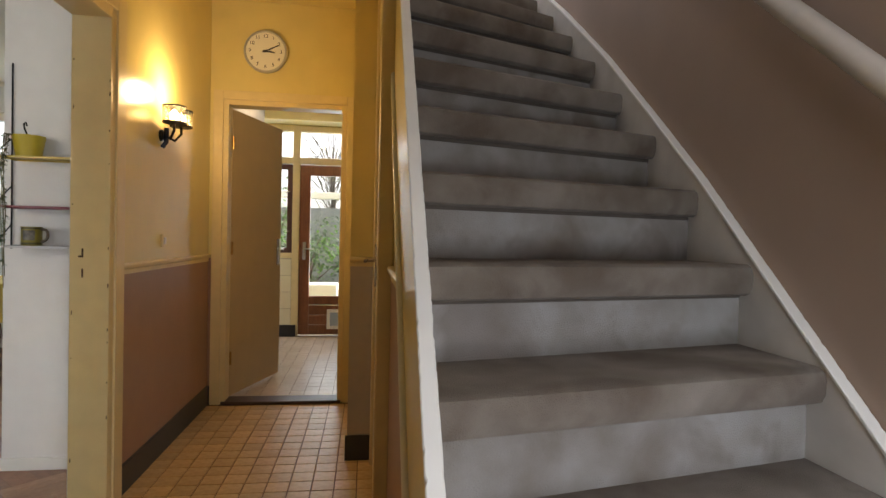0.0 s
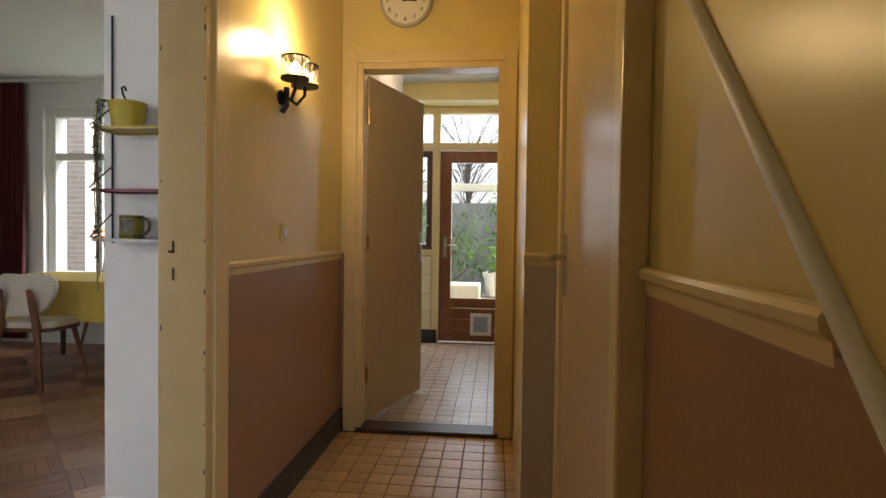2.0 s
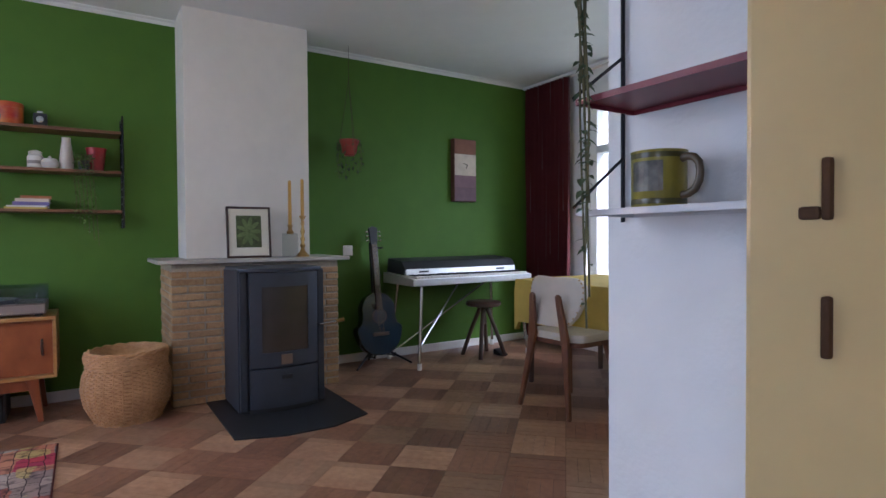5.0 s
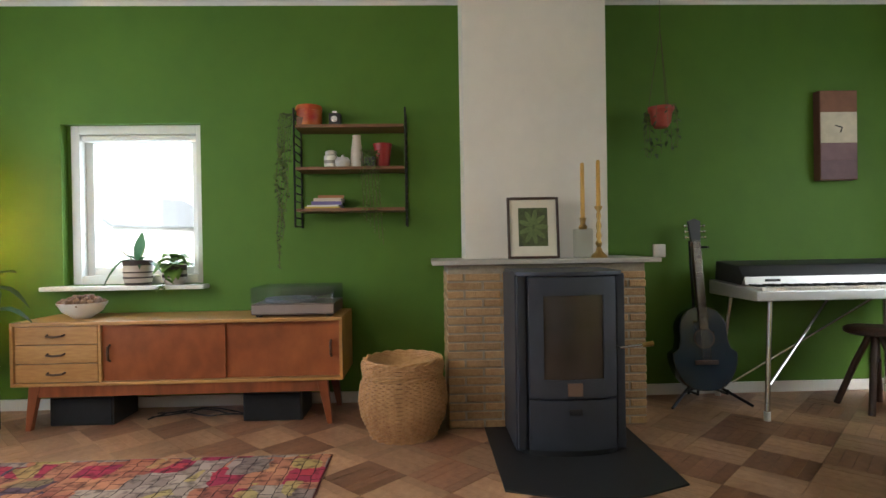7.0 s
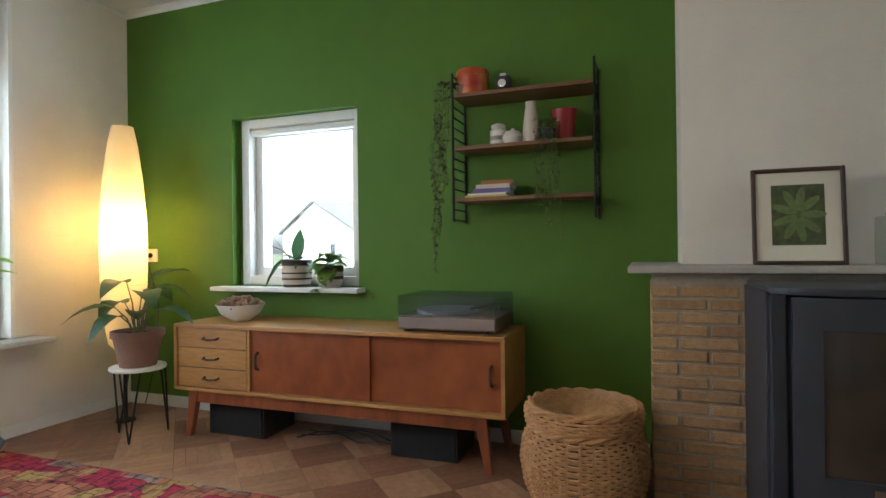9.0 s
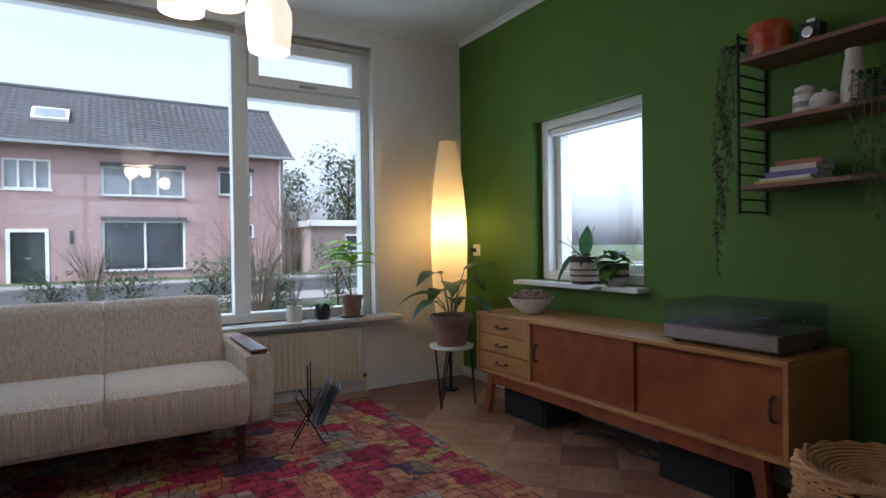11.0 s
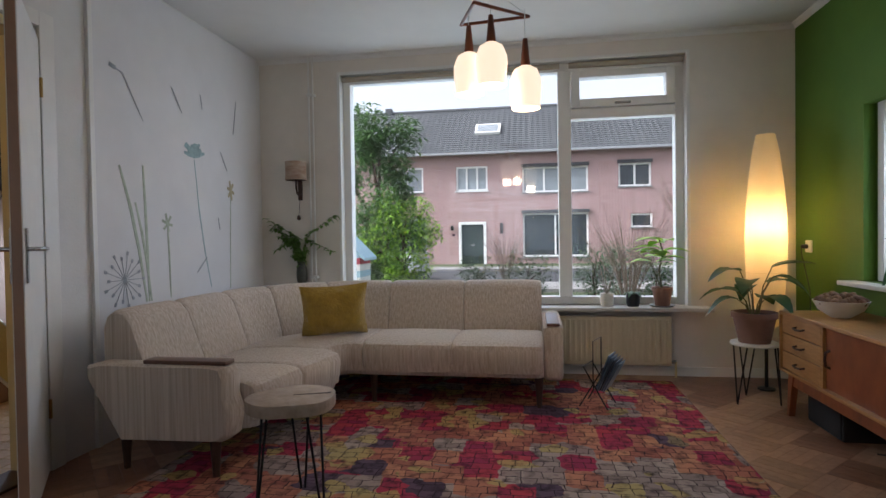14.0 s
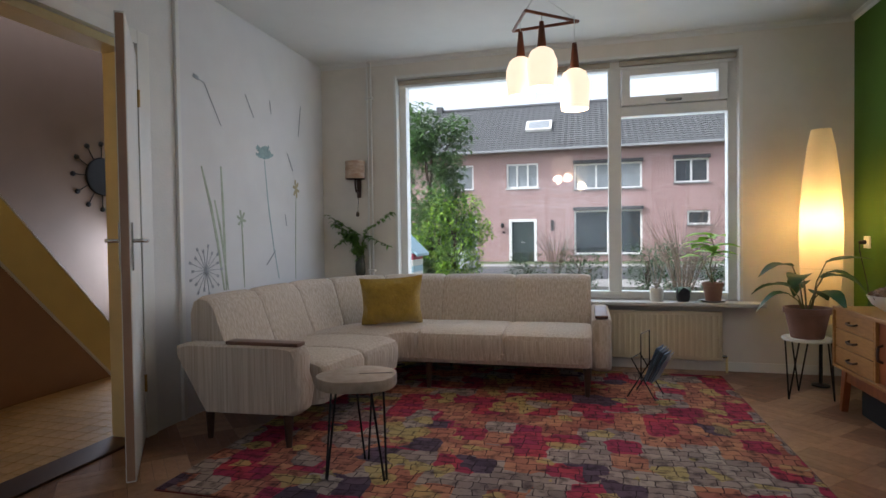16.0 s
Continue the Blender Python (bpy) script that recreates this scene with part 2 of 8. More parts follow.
def extrude(outline, depth, axis="y", bm=None, bevel=0.0, m=None):
    """A flat outline (pairs) given thickness. axis: the way it is thick; the pairs are the two other axes in order."""
    one = bmesh.new()
    place = {"y": lambda a, b, c: (a, c, b), "x": lambda a, b, c: (c, a, b), "z": lambda a, b, c: (a, b, c)}[axis]
    low = [one.verts.new(place(a, b, 0)) for a, b in outline]
    high = [one.verts.new(place(a, b, depth)) for a, b in outline]
    n = len(outline)
    one.faces.new(low)
    one.faces.new(high[::-1])
    for k in range(n):
        one.faces.new((low[k], high[k], high[(k + 1) % n], low[(k + 1) % n]))
    bmesh.ops.recalc_face_normals(one, faces=list(one.faces))
    if bevel:
        bmesh.ops.bevel(one, geom=list(one.edges), offset=bevel, segments=2, profile=0.6, affect="EDGES")
    return merge(bm, one, m)


def wall(axis, at, thick, a0, a1, z0, z1, holes=()):
    """A wall along the other axis from a0 to a1, its near face at `at`, with holes (a0, a1, z0, z1) cut right through."""
    bm = bmesh.new()
    cuts = sorted({a0, a1, *(v for h in holes for v in h[:2] if a0 < v < a1)})
    for u, v in zip(cuts, cuts[1:]):
        mid, z = (u + v) / 2, z0
        for h in sorted((h for h in holes if h[0] < mid < h[1]), key=lambda h: h[2]):
            if h[2] > z:
                put_wall(bm, axis, at, thick, u, v, z, h[2])
            z = h[3]
        if z < z1:
            put_wall(bm, axis, at, thick, u, v, z, z1)
    return bm


def put_wall(bm, axis, at, thick, u, v, z0, z1):
    lo, hi = sorted((at, at + thick))
    if axis == "x":
        box(lo, hi, u, v, z0, z1, bm=bm)
    else:
        box(u, v, lo, hi, z0, z1, bm=bm)


def frame_bm(axis, at, thick, a0, a1, z0, z1, w, bm=None, bottom=True):
    """Four (or three) bars round an opening, inside a0..a1, z0..z1."""
    bm = bm or bmesh.new()
    for u, v, s, e in ((a0, a0 + w, z0, z1), (a1 - w, a1, z0, z1), (a0 + w, a1 - w, z1 - w, z1)) + (((a0 + w, a1 - w, z0, z0 + w),) if bottom else ()):
        lo, hi = sorted((at, at + thick))
        if axis == "x":
            box(lo, hi, u, v, s, e, 0.003, bm, 1)
        else:
            box(u, v, lo, hi, s, e, 0.003, bm, 1)
    return bm


# ---- structure ----
XW, XE, XH, XS = -5.20, -1.05, -0.89, 0.25
YF, YB, YK, YG = -0.74, 5.95, 3.93, 6.60
CEIL = 2.575

structure("floor", box(-5.6, 1.7, -1.1, 6.75, -0.25, -0.012), PARQUET_BED, "dark base under the parquet and floor tiles", "floor")
structure("wall_west", wall("x", XW, -0.23, YF - 0.3, YB + 0.3, -0.25, 2.9, [(0.11, 0.98, 0.78, 1.80)]), GREEN_WALL, "deep green painted living room wall", "wall")
structure("wall_front", wall("y", YF, -0.3, XW, XE, -0.25, 2.9, [(-4.47, -1.74, 0.53, 2.42)]), WARM_WALL, "off-white plastered wall round the front window", "wall")
structure("wall_back", wall("y", YB, 0.3, XW, XE, -0.25, 2.9, [(-4.45, -1.5, 0.62, 2.30)]), WHITE_WALL, "white wall with the dining window", "wall")
structure("wall_east", wall("x", XE, 0.16, YF, YB, -0.25, 2.9, [(1.42, 2.47, -0.2, 2.08)]), WHITE_WALL, "white wall between living room and hall", "wall")
structure("ceiling", box(XW, XE, YF, YB, CEIL, CEIL + 0.2), CEILING, "white living room ceiling", "ceiling")
structure("ceiling_hall", box(XH, XS, YF, YG, 2.74, 2.9), CREAM_WALL, "cream painted hall ceiling", "ceiling")
structure("wall_hall_left", wall("x", XH + 0.002, -0.004, YF, YK, 0, 2.74, [(1.42, 2.47, -0.2, 2.08)]), CREAM_WALL, "glossy cream painted hall wall", "wall")
structure("wall_hall_end", wall("y", YK, 0.1, XH, 0.09, 0, 2.74, [(-0.80, 0.02, -0.1, 2.07)]), CREAM_WALL, "cream hall end wall above the kitchen door", "wall")
structure("wall_hall_front", wall("y", YF, -0.2, XH, 1.3, -0.25, 5.2, [(0.36, 1.08, 0.45, 2.15)]), STAIR_WALL, "plain wall at the front of the hall", "wall")
structure("wall_stair_right", wall("x", 1.12, 0.2, YF, YG, -0.25, 5.2), STAIR_WALL, "taupe painted stairwell wall", "wall")
structure("wall_garden", wall("y", YG, 0.25, -1.3, 1.3, -0.25, 2.9, [(-1.25, 0.30, -0.1, 2.42)]), CREAM_WALL, "cream kitchen wall round the garden door", "wall")
structure("shelf_pier", box(-1.55, XE, 2.90, 3.05, 0, CEIL), WHITE_WALL, "white plastered pier beside the doorway", "wall")
structure("chimney_breast", box(XW, -4.85, 2.63, 3.47, 0.915, CEIL), WARM_WALL, "off-white plastered chimney breast", "wall")
structure("ceiling_stairwell", box(XS, 1.12, YF, 4.2, 5.0, 5.2), CEILING, "white ceiling over the stairs", "ceiling")
structure("ground", box(-200, 200, -200, 200, -0.6, -0.3), material("grass_and_soil", (0.10, 0.13, 0.05), 0.95, grain=0.5, scale=2), "green verge and soil outside the house", "ground")

structure("wall_kitchen_left", wall("x", -1.3, -0.1, YK + 0.1, YG, -0.25, 2.9), CREAM_WALL, "cream kitchen side wall", "wall")
structure("wall_kitchen_hall", wall("y", YK + 0.1, -0.06, -1.3, XH, -0.25, 2.9), CREAM_WALL, "cream wall between kitchen and dining end", "wall")
structure("ceiling_kitchen", box(-1.3, 1.12, YK + 0.1, YG, 2.60, 2.74), CEILING, "white kitchen ceiling", "ceiling")
structure("beam", box(-1.3, 1.12, 6.30, YG, 2.43, 2.60, 0.01), CREAM_WALL, "cream beam over the garden door", "beam")

# dado, skirting and trim in the hall
structure("dado_panel_left", box(XH, XH + 0.004, 2.56, YK, 0.13, 1.0), BROWN_DADO, "brown painted lower wall", "wall")
structure("dado_panel_front", box(XH, XH + 0.004, YF, 1.33, 0.13, 1.0), BROWN_DADO, "brown painted lower wall", "wall")
structure("dado_panel_end", box(XH, -0.885 + 0.02, YK - 0.004, YK, 0.13, 1.0), BROWN_DADO, "brown painted lower wall", "wall")


def rail_bm(axis, at, sign, a0, a1, z, bm=None):
    """A moulded rail: a rounded cap over a thin fillet."""
    prof = [(0, -0.03), (0.006, -0.03), (0.008, -0.01), (0.018, -0.002), (0.020, 0.010), (0.014, 0.017), (0, 0.019)]
    if axis == "x":
        return extrude([(at + sign * d, z + h) for d, h in prof], a1 - a0, "y", bm, m=Matrix.Translation((0, a0, 0)))
    return extrude([(at + sign * d, z + h) for d, h in prof], a1 - a0, "x", bm, m=Matrix.Translation((a0, 0, 0)))


structure("dado_rail", rail_bm("x", XH, 1, 2.56, YK, 1.005), CREAM_WOOD, "cream moulded dado rail", "trim")
structure("dado_rail_front", rail_bm("x", XH, 1, YF, 1.33, 1.005), CREAM_WOOD, "cream moulded dado rail", "trim")
structure("skirting_hall", box(XH, XH + 0.016, 2.56, YK, 0, 0.13, 0.003), BLACK_BASE, "black painted skirting", "baseboard")
structure("skirting_hall_end", box(XH + 0.016, XH + 0.075, YK - 0.014, YK, 0, 0.13, 0.003), BLACK_BASE, "black painted skirting", "baseboard")
structure("skirting_hall_front", box(XH, XH + 0.016, YF, 1.33, 0, 0.13, 0.003), BLACK_BASE, "black painted skirting", "baseboard")

# frame of the living room doorway, with the two strike slots
jamb = bmesh.new()
for u, v, s, e in ((2.43, 2.475, 0, 2.08), (1.415, 1.45, 0, 2.08)):
    box(XE + 0.02, XH + 0.012, u, v, s, e, 0.004, jamb)
box(XE + 0.02, XH + 0.012, 1.45, 2.43, 2.035, 2.08, 0.004, jamb)
box(XH, XH + 0.02, 2.475, 2.56, 0, 2.15, 0.004, jamb)
box(XH, XH + 0.02, 1.335, 1.415, 0, 2.15, 0.004, jamb)
box(XH, XH + 0.02, 1.415, 2.475, 2.08, 2.15, 0.004, jamb)
casing = box(XE - 0.02, XE, 1.335, 1.415, 0, 2.15, 0.004)
box(XE - 0.02, XE, 1.415, 2.475, 2.08, 2.15, 0.004, casing)
door1 = structure("door_1", jamb, CREAM_WOOD, "cream painted frame of the living room doorway", "door frame")
part("casing", casing, WHITE_PAINT, door1, "off-white casing on the room side")
structure("threshold_room", box(XE - 0.01, XH + 0.01, 1.455, 2.425, -0.02, 0.012, 0.004), DARK_WOOD, "worn wooden threshold to the living room", "threshold")
SLOT = material("bare_wood_slot", (0.10, 0.05, 0.02), 0.8, grain=0.4, scale=60)
for z, h in ((1.072, 0.037), (0.990, 0.037)):
    part("strike_slot", box(-0.9825, -0.9772, 2.425, 2.432, z - h / 2, z + h / 2, 0.002), SLOT, door1, "bare wooden strike slot")
for k in range(16):
    cz, cw, ch = 0.22 + 0.115 * k + 0.09 * math.sin(7.0 * k), 0.0022 + 0.0012 * math.sin(3.1 * k), 0.006 + 0.004 * math.cos(5.3 * k)
    edge_x = XH + 0.008 if k % 3 else XE + 0.03
    chip = extrude([(edge_x - cw, cz - ch), (edge_x + cw * 0.7, cz - ch * 0.8), (edge_x + cw, cz + ch * 0.2), (edge_x + cw * 0.3, cz + ch), (edge_x - cw * 0.8, cz + ch * 0.6)], 0.001, "y", m=Matrix.Translation((0, 2.4293, 0)))
    part("paint_chip", chip, SLOT, door1, "bare wood where the paint has chipped")
part("strike_lip", box(-0.996, -0.984, 2.427, 2.432, 1.054, 1.062, 0.002), SLOT, door1)


def lever(parent, m, mat=None):
    """A lever handle on a long plate, lever along +x, plate facing -y."""
    mat = mat or CHROME
    plate = part("handle_plate", box(-0.02, 0.02, -0.008, 0, -0.10, 0.11, 0.004), mat, parent)
    arm = part("handle", tube([(0, -0.008, 0.03), (0, -0.045, 0.03), (0.015, -0.055, 0.03), (0.12, -0.055, 0.03)], 0.009, 10), mat, parent, smooth=True)
    for ob in (plate, arm):
        ob.matrix_basis = m


# living room door leaf, standing open into the room
leaf = thing("door_leaf", pose(-1.035, 1.445, 0.0, 0, 0, 129), "cream painted flush door standing open into the room", "door")
part("leaf", box(0, 0.62, 0, 0.04, 0.012, 2.02, 0.003), WHITE_PAINT, leaf)
part("edge", box(0.615, 0.624, 0.004, 0.036, 0.02, 2.01, 0.002), BROWN_DADO, leaf, "dark worn closing edge")
lever(leaf, pose(0.57, 0.0, 1.02, 0, 0, 0) @ Matrix.Diagonal((-1, 1, 1, 1)))
lever(leaf, pose(0.57, 0.04, 1.02, 0, 0, 180))
for z in (0.25, 1.75):
    part("hinge", tube([(0.0, 0.045, z), (0.0, 0.045, z + 0.09)], 0.008, 8), BRASS, leaf)

# kitchen doorway and its leaf
kd = bmesh.new()
for u, v in ((-0.80, -0.765), (-0.015, 0.02)):
    box(u, v, YK - 0.012, YK + 0.11, 0, 2.07, 0.004, kd)
box(-0.765, -0.015, YK - 0.012, YK + 0.11, 2.035, 2.07, 0.004, kd)
for u, v, s, e in ((-0.865, -0.80, 0, 2.13), (0.02, 0.085, 0, 2.13), (-0.80, 0.02, 2.07, 2.13)):
    box(u, v, YK - 0.02, YK, s, e, 0.005, kd)
structure("door_2", kd, CREAM_WOOD, "cream painted frame of the kitchen doorway", "door frame")
structure("threshold", box(-0.79, 0.01, YK - 0.03, YK + 0.12, 0, 0.022, 0.005), DARK_WOOD, "worn brown wooden threshold", "threshold")
leaf2 = thing("door_leaf", pose(-0.762, YK + 0.10, 0.0, 0, 0, 72), "beige glossy flush kitchen door standing open", "door")
part("leaf", box(0, 0.745, 0, 0.04, 0.026, 2.03, 0.003), CREAM_DOOR, leaf2)
lever(leaf2, pose(0.69, 0.0, 1.02) @ Matrix.Diagonal((-1, 1, 1, 1)))
for z in (0.25, 1.02, 1.75):
    part("hinge", tube([(0.0, -0.006, z), (0.0, -0.006, z + 0.09)], 0.008, 8), BRASS, leaf2)

# the under-stairs cupboard: pier, door, frame, wall
structure("wall_pier", box(0.09, 0.40, 2.90, YK, 0, 2.74), CREAM_WALL, "cream painted pier beside the kitchen door", "wall")
structure("pier_dado", box(0.089, 0.21, 2.896, 2.90, 0.13, 1.03), material("pale_grey_dado", (0.46, 0.40, 0.34), 0.5, grain=0.1), "pale painted lower pier", "wall")
structure("pier_rail", rail_bm("y", 2.90, -1, 0.085, 0.21, 1.04), CREAM_WOOD, "cream moulded dado rail", "trim")
structure("pier_skirting", box(0.078, 0.21, 2.886, 2.90, 0, 0.13, 0.003), BLACK_BASE, "black painted skirting", "baseboard")
structure("wall_stair_side", extrude([(0.32, 0.0), (0.42, 0.25), (2.6, 2.43), (2.9, 2.74), (2.9, 0.0)], 0.03, "x", m=Matrix.Translation((XS + 0.01, 0, 0))), CREAM_WALL, "cream panelled side of the stairs", "wall")
structure("dado_panel_stair", extrude([(1.86, 0.0), (1.86, 1.03), (1.21, 1.03), (0.22, 0.03), (0.2, 0.0)], 0.006, "x", m=Matrix.Translation((XS + 0.002, 0, 0))), BROWN_DADO, "brown painted lower stair side", "wall")
structure("dado_rail_stair", rail_bm("x", XS + 0.008, -1, 1.30, 1.86, 1.05), CREAM_WOOD, "cream moulded dado rail", "trim")
cup = thing("cupboard_door", Matrix.Translation((0.22, 1.95, 0)), "cream glossy flush cupboard door under the stairs", "door")
part("leaf", box(0.0, 0.035, 0.0, 0.86, 0.01, 2.15, 0.004), CREAM_DOOR, cup)
lever(cup, pose(0.0, 0.80, 1.02, 0, 0, -90))
for z in (0.3, 1.9):
    part("hinge", tube([(-0.004, 0.0, z), (-0.004, 0.0, z + 0.09)], 0.008, 8), BRASS, cup)
structure("cupboard_frame", box(0.205, 0.26, 1.87, 1.945, 0, 2.4, 0.006), CREAM_WOOD, "cream painted cupboard door post", "trim")
structure("cupboard_frame_far", box(0.205, 0.27, 2.815, 2.898, 0, 2.4, 0.006), CREAM_WOOD, "cream painted cupboard door post", "trim")
structure("cupboard_head", box(0.215, 0.27, 1.945, 2.815, 2.155, 2.74, 0.004), CREAM_WALL, "cream panel over the cupboard door", "trim")

# stairs: the treads fan out a little towards the wall as they climb
RISE, GOING = 0.20, 0.222
# dark colour for the shade line under each nosing, where the carpet tucks
TUCK = material("shaded_carpet_fold", (0.085, 0.068, 0.055), 1.0, grain=0.3, scale=40)
stairs = thing("staircase", Matrix.Identity(4), "straight staircase with worn grey carpet on every tread", "staircase")
for k in range(14):
    n = k - 4
    y = 1.011 + GOING * n + (0.0045 * n * n if n > 0 else 0.0)
    top = 0.917 + RISE * n
    foot = max(top - RISE, 0.0)
    fan = max(0.16 + 0.028 * n, 0.0)
    step = bmesh.new()
    w = 0.835
    lip = [(y - 0.014, top - 0.076), (y - 0.028, top - 0.070), (y - 0.037, top - 0.052), (y - 0.038, top - 0.024), (y - 0.032, top - 0.007), (y - 0.018, top + 0.001), (y + GOING + 0.12, top), (y + GOING + 0.12, top - 0.04), (y + 0.03, top - 0.070)]
    extrude(lip, w, "x", step, m=Matrix.Translation((0.282, 0, 0)))
    face = extrude([(y + 0.022, top - 0.074), (y + 0.0225, foot), (y + 0.012, foot), (y + 0.012, top - 0.074)], w, "x", m=Matrix.Translation((0.282, 0, 0)))
    for one in (step, face):
        for v in one.verts:
            v.co.y -= (1.098 - v.co.x) / 0.80 * fan
    part("tread", step, TREAD_CARPET, stairs, "brown trodden carpet on the tread", smooth=True)
    part("riser", face, CARPET, stairs, "paler grey carpeted riser")
    # thin strip below the lip, its shade put in as colour
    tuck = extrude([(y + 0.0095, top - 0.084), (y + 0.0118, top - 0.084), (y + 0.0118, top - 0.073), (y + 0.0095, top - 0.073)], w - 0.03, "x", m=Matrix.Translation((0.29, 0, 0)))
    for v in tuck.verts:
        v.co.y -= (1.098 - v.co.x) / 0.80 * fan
    part("tuck_shade", tuck, TUCK, stairs, "dark strip for the shade line where the carpet tucks under the tread")
STRING_PAINT = material("old_beige_string_paint", (0.60, 0.56, 0.51), 0.5, grain=0.25, scale=9)
string_line = [(0.0, 0.035), (0.30, 0.305), (1.067, 1.003), (1.434, 1.342), (1.721, 1.584), (2.089, 1.886), (2.603, 2.270), (3.3, 2.75)]
part("wall_string", extrude(string_line + [(3.3, 2.2), (0.5, -0.02), (0.0, -0.02)], 0.03, "x", m=Matrix.Translation((1.094, 0, 0))), STRING_PAINT, stairs, "beige painted wall string")


def worn_cap(line, x0, x1, thick):
    """A board laid along a sloping line (y, z), its two long edges chipped."""
    bm = bmesh.new()
    rings = []
    for (ya, za), (yb, zb) in zip(line, line[1:]):
        n = max(2, int(math.hypot(yb - ya, zb - za) / 0.008))
        for k in range(n):
            y, z = ya + (yb - ya) * k / n, za + (zb - za) * k / n
            bite = [0.0028 * random.random() ** 7 + 0.0012 * max(0.0, noise.noise(Vector((y * 14, z * 14, side)))) for side in (0, 7)]
            a, b = x0 + bite[0], x1 - bite[1]
            rings.append([bm.verts.new(c) for c in ((x0 + 0.001, y, z), (x1 - 0.001, y, z), (b, y, z + thick * 0.8), (b - 0.002, y, z + thick), (a + 0.002, y, z + thick), (a, y, z + thick * 0.8))])
    for p, q in zip(rings, rings[1:]):
        for k in range(6):
            bm.faces.new((p[k], p[(k + 1) % 6], q[(k + 1) % 6], q[k]))
    bm.faces.new(rings[0][::-1])
    bm.faces.new(rings[-1])
    bmesh.ops.recalc_face_normals(bm, faces=list(bm.faces))
    return bm


part("string_edge", worn_cap(string_line, 1.089, 1.119, 0.010), WHITE_PAINT, stairs, "white painted chipped string edge")
part("outer_string", extrude([(0.04, 0.0), (0.04, 0.082), (2.42, 2.795), (2.42, 2.30), (0.33, 0.0)], 0.022, "x", m=Matrix.Translation((XS, 0, 0))), CREAM_WALL, stairs, "glossy cream outer string")
part("string_cap", worn_cap([(0.035, 0.076), (2.42, 2.795)], XS - 0.002, XS + 0.026, 0.016), WHITE_PAINT, stairs, "white painted chipped string cap")
part("moulding", tube([(XS - 0.002, 0.33, 0.013), (XS - 0.002, 2.42, 2.312)], 0.011, 10), WHITE_PAINT, stairs, "rounded white moulding", smooth=True)
rail = thing("handrail", Matrix.Identity(4), "beige painted handrail on the stairwell wall", "handrail")
part("bar", tube([(1.05, 0.35, 1.02), (1.05, 1.2, 1.80), (1.05, 2.9, 3.35)], 0.026, 12), STRING_PAINT, rail, smooth=True)
for y in (0.6, 1.6, 2.6):
    part("bracket", tube([(1.118, y, 0.72 + 0.915 * y - 0.08), (1.06, y, 0.72 + 0.915 * y - 0.07), (1.05, y, 0.70 + 0.915 * y)], 0.008, 8), CHROME, rail)

# clock over the kitchen door
clock = thing("wall_clock", pose(-0.53, YK, 2.40, 90, 0, 0), "round white wall clock with a thin grey rim", "clock")
CLOCK_FACE = material("clock_face", (0.78, 0.76, 0.66), 0.5, grain=0.04)
part("case", lathe([(0.135, 0), (0.142, 0.01), (0.142, 0.035), (0.132, 0.042), (0.128, 0.03)], 40), material("clock_rim", (0.5, 0.49, 0.45), 0.4, grain=0.1), clock, smooth=True)
part("dial", lathe([(0.0, 0.031), (0.127, 0.031), (0.127, 0.034), (0.0, 0.034)], 40), CLOCK_FACE, clock)


def lettering(text, size, mat, parent, m, name="numeral"):
    """Raised writing as a mesh, centred."""
    curve = bpy.data.curves.new(name, "FONT")
    curve.body, curve.size, curve.extrude, curve.align_x, curve.align_y = text, size, 0.0006, "CENTER", "CENTER"
    tmp = new("tmp_text", curve)
    data = bpy.data.meshes.new_from_object(tmp)
    bpy.data.objects.remove(tmp)
    data.materials.clear()
    data.materials.append(mat)
    ob = new(name, data)
    ob.parent = parent
    ob.matrix_basis = m
    return ob


for n in range(1, 13):
    a = radians(90 - 30 * n)
    lettering(str(n), 0.034, BLACK, clock, Matrix.Translation((0.102 * math.cos(a), 0.102 * math.sin(a), 0.0348)))
for minutes, length, width in ((93, 0.062, 0.008), (10.5, 0.095, 0.006)):
    a = radians(90 - 6 * (minutes if length > 0.09 else 16))
    part("pointer", box(-0.018, length, -width / 2, width / 2, 0.037, 0.040), BLACK, clock).matrix_basis = Matrix.Rotation(a, 4, "Z")
part("hub", lathe([(0.008, 0.034), (0.008, 0.043), (0, 0.045)], 12), BLACK, clock)

# crystal wall lamp and the switch on the hall wall
sc = thing("wall_lamp", Matrix.Translation((XH, 3.02, 1.66)), "two-armed crystal wall lamp on a dark metal bracket, lit", "lamp")
part("backplate", lathe([(0.03, 0), (0.03, 0.012), (0.015, 0.02)], 16, m=pose(0, 0, 0.0, 0, 90, 0)), BLACK_METAL, sc)
part("stem", tube([(0.01, 0, -0.06), (0.03, 0, -0.03), (0.03, 0, 0.04)], 0.012, 8), BLACK_METAL, sc)
BULB = material("warm_bulb", (1, 0.9, 0.7), 0.4, emit=(1.0, 0.62, 0.25), power=5)
CRYSTAL = material("crystal_prism", (0.95, 0.93, 0.88), 0.06, trans=0.9)
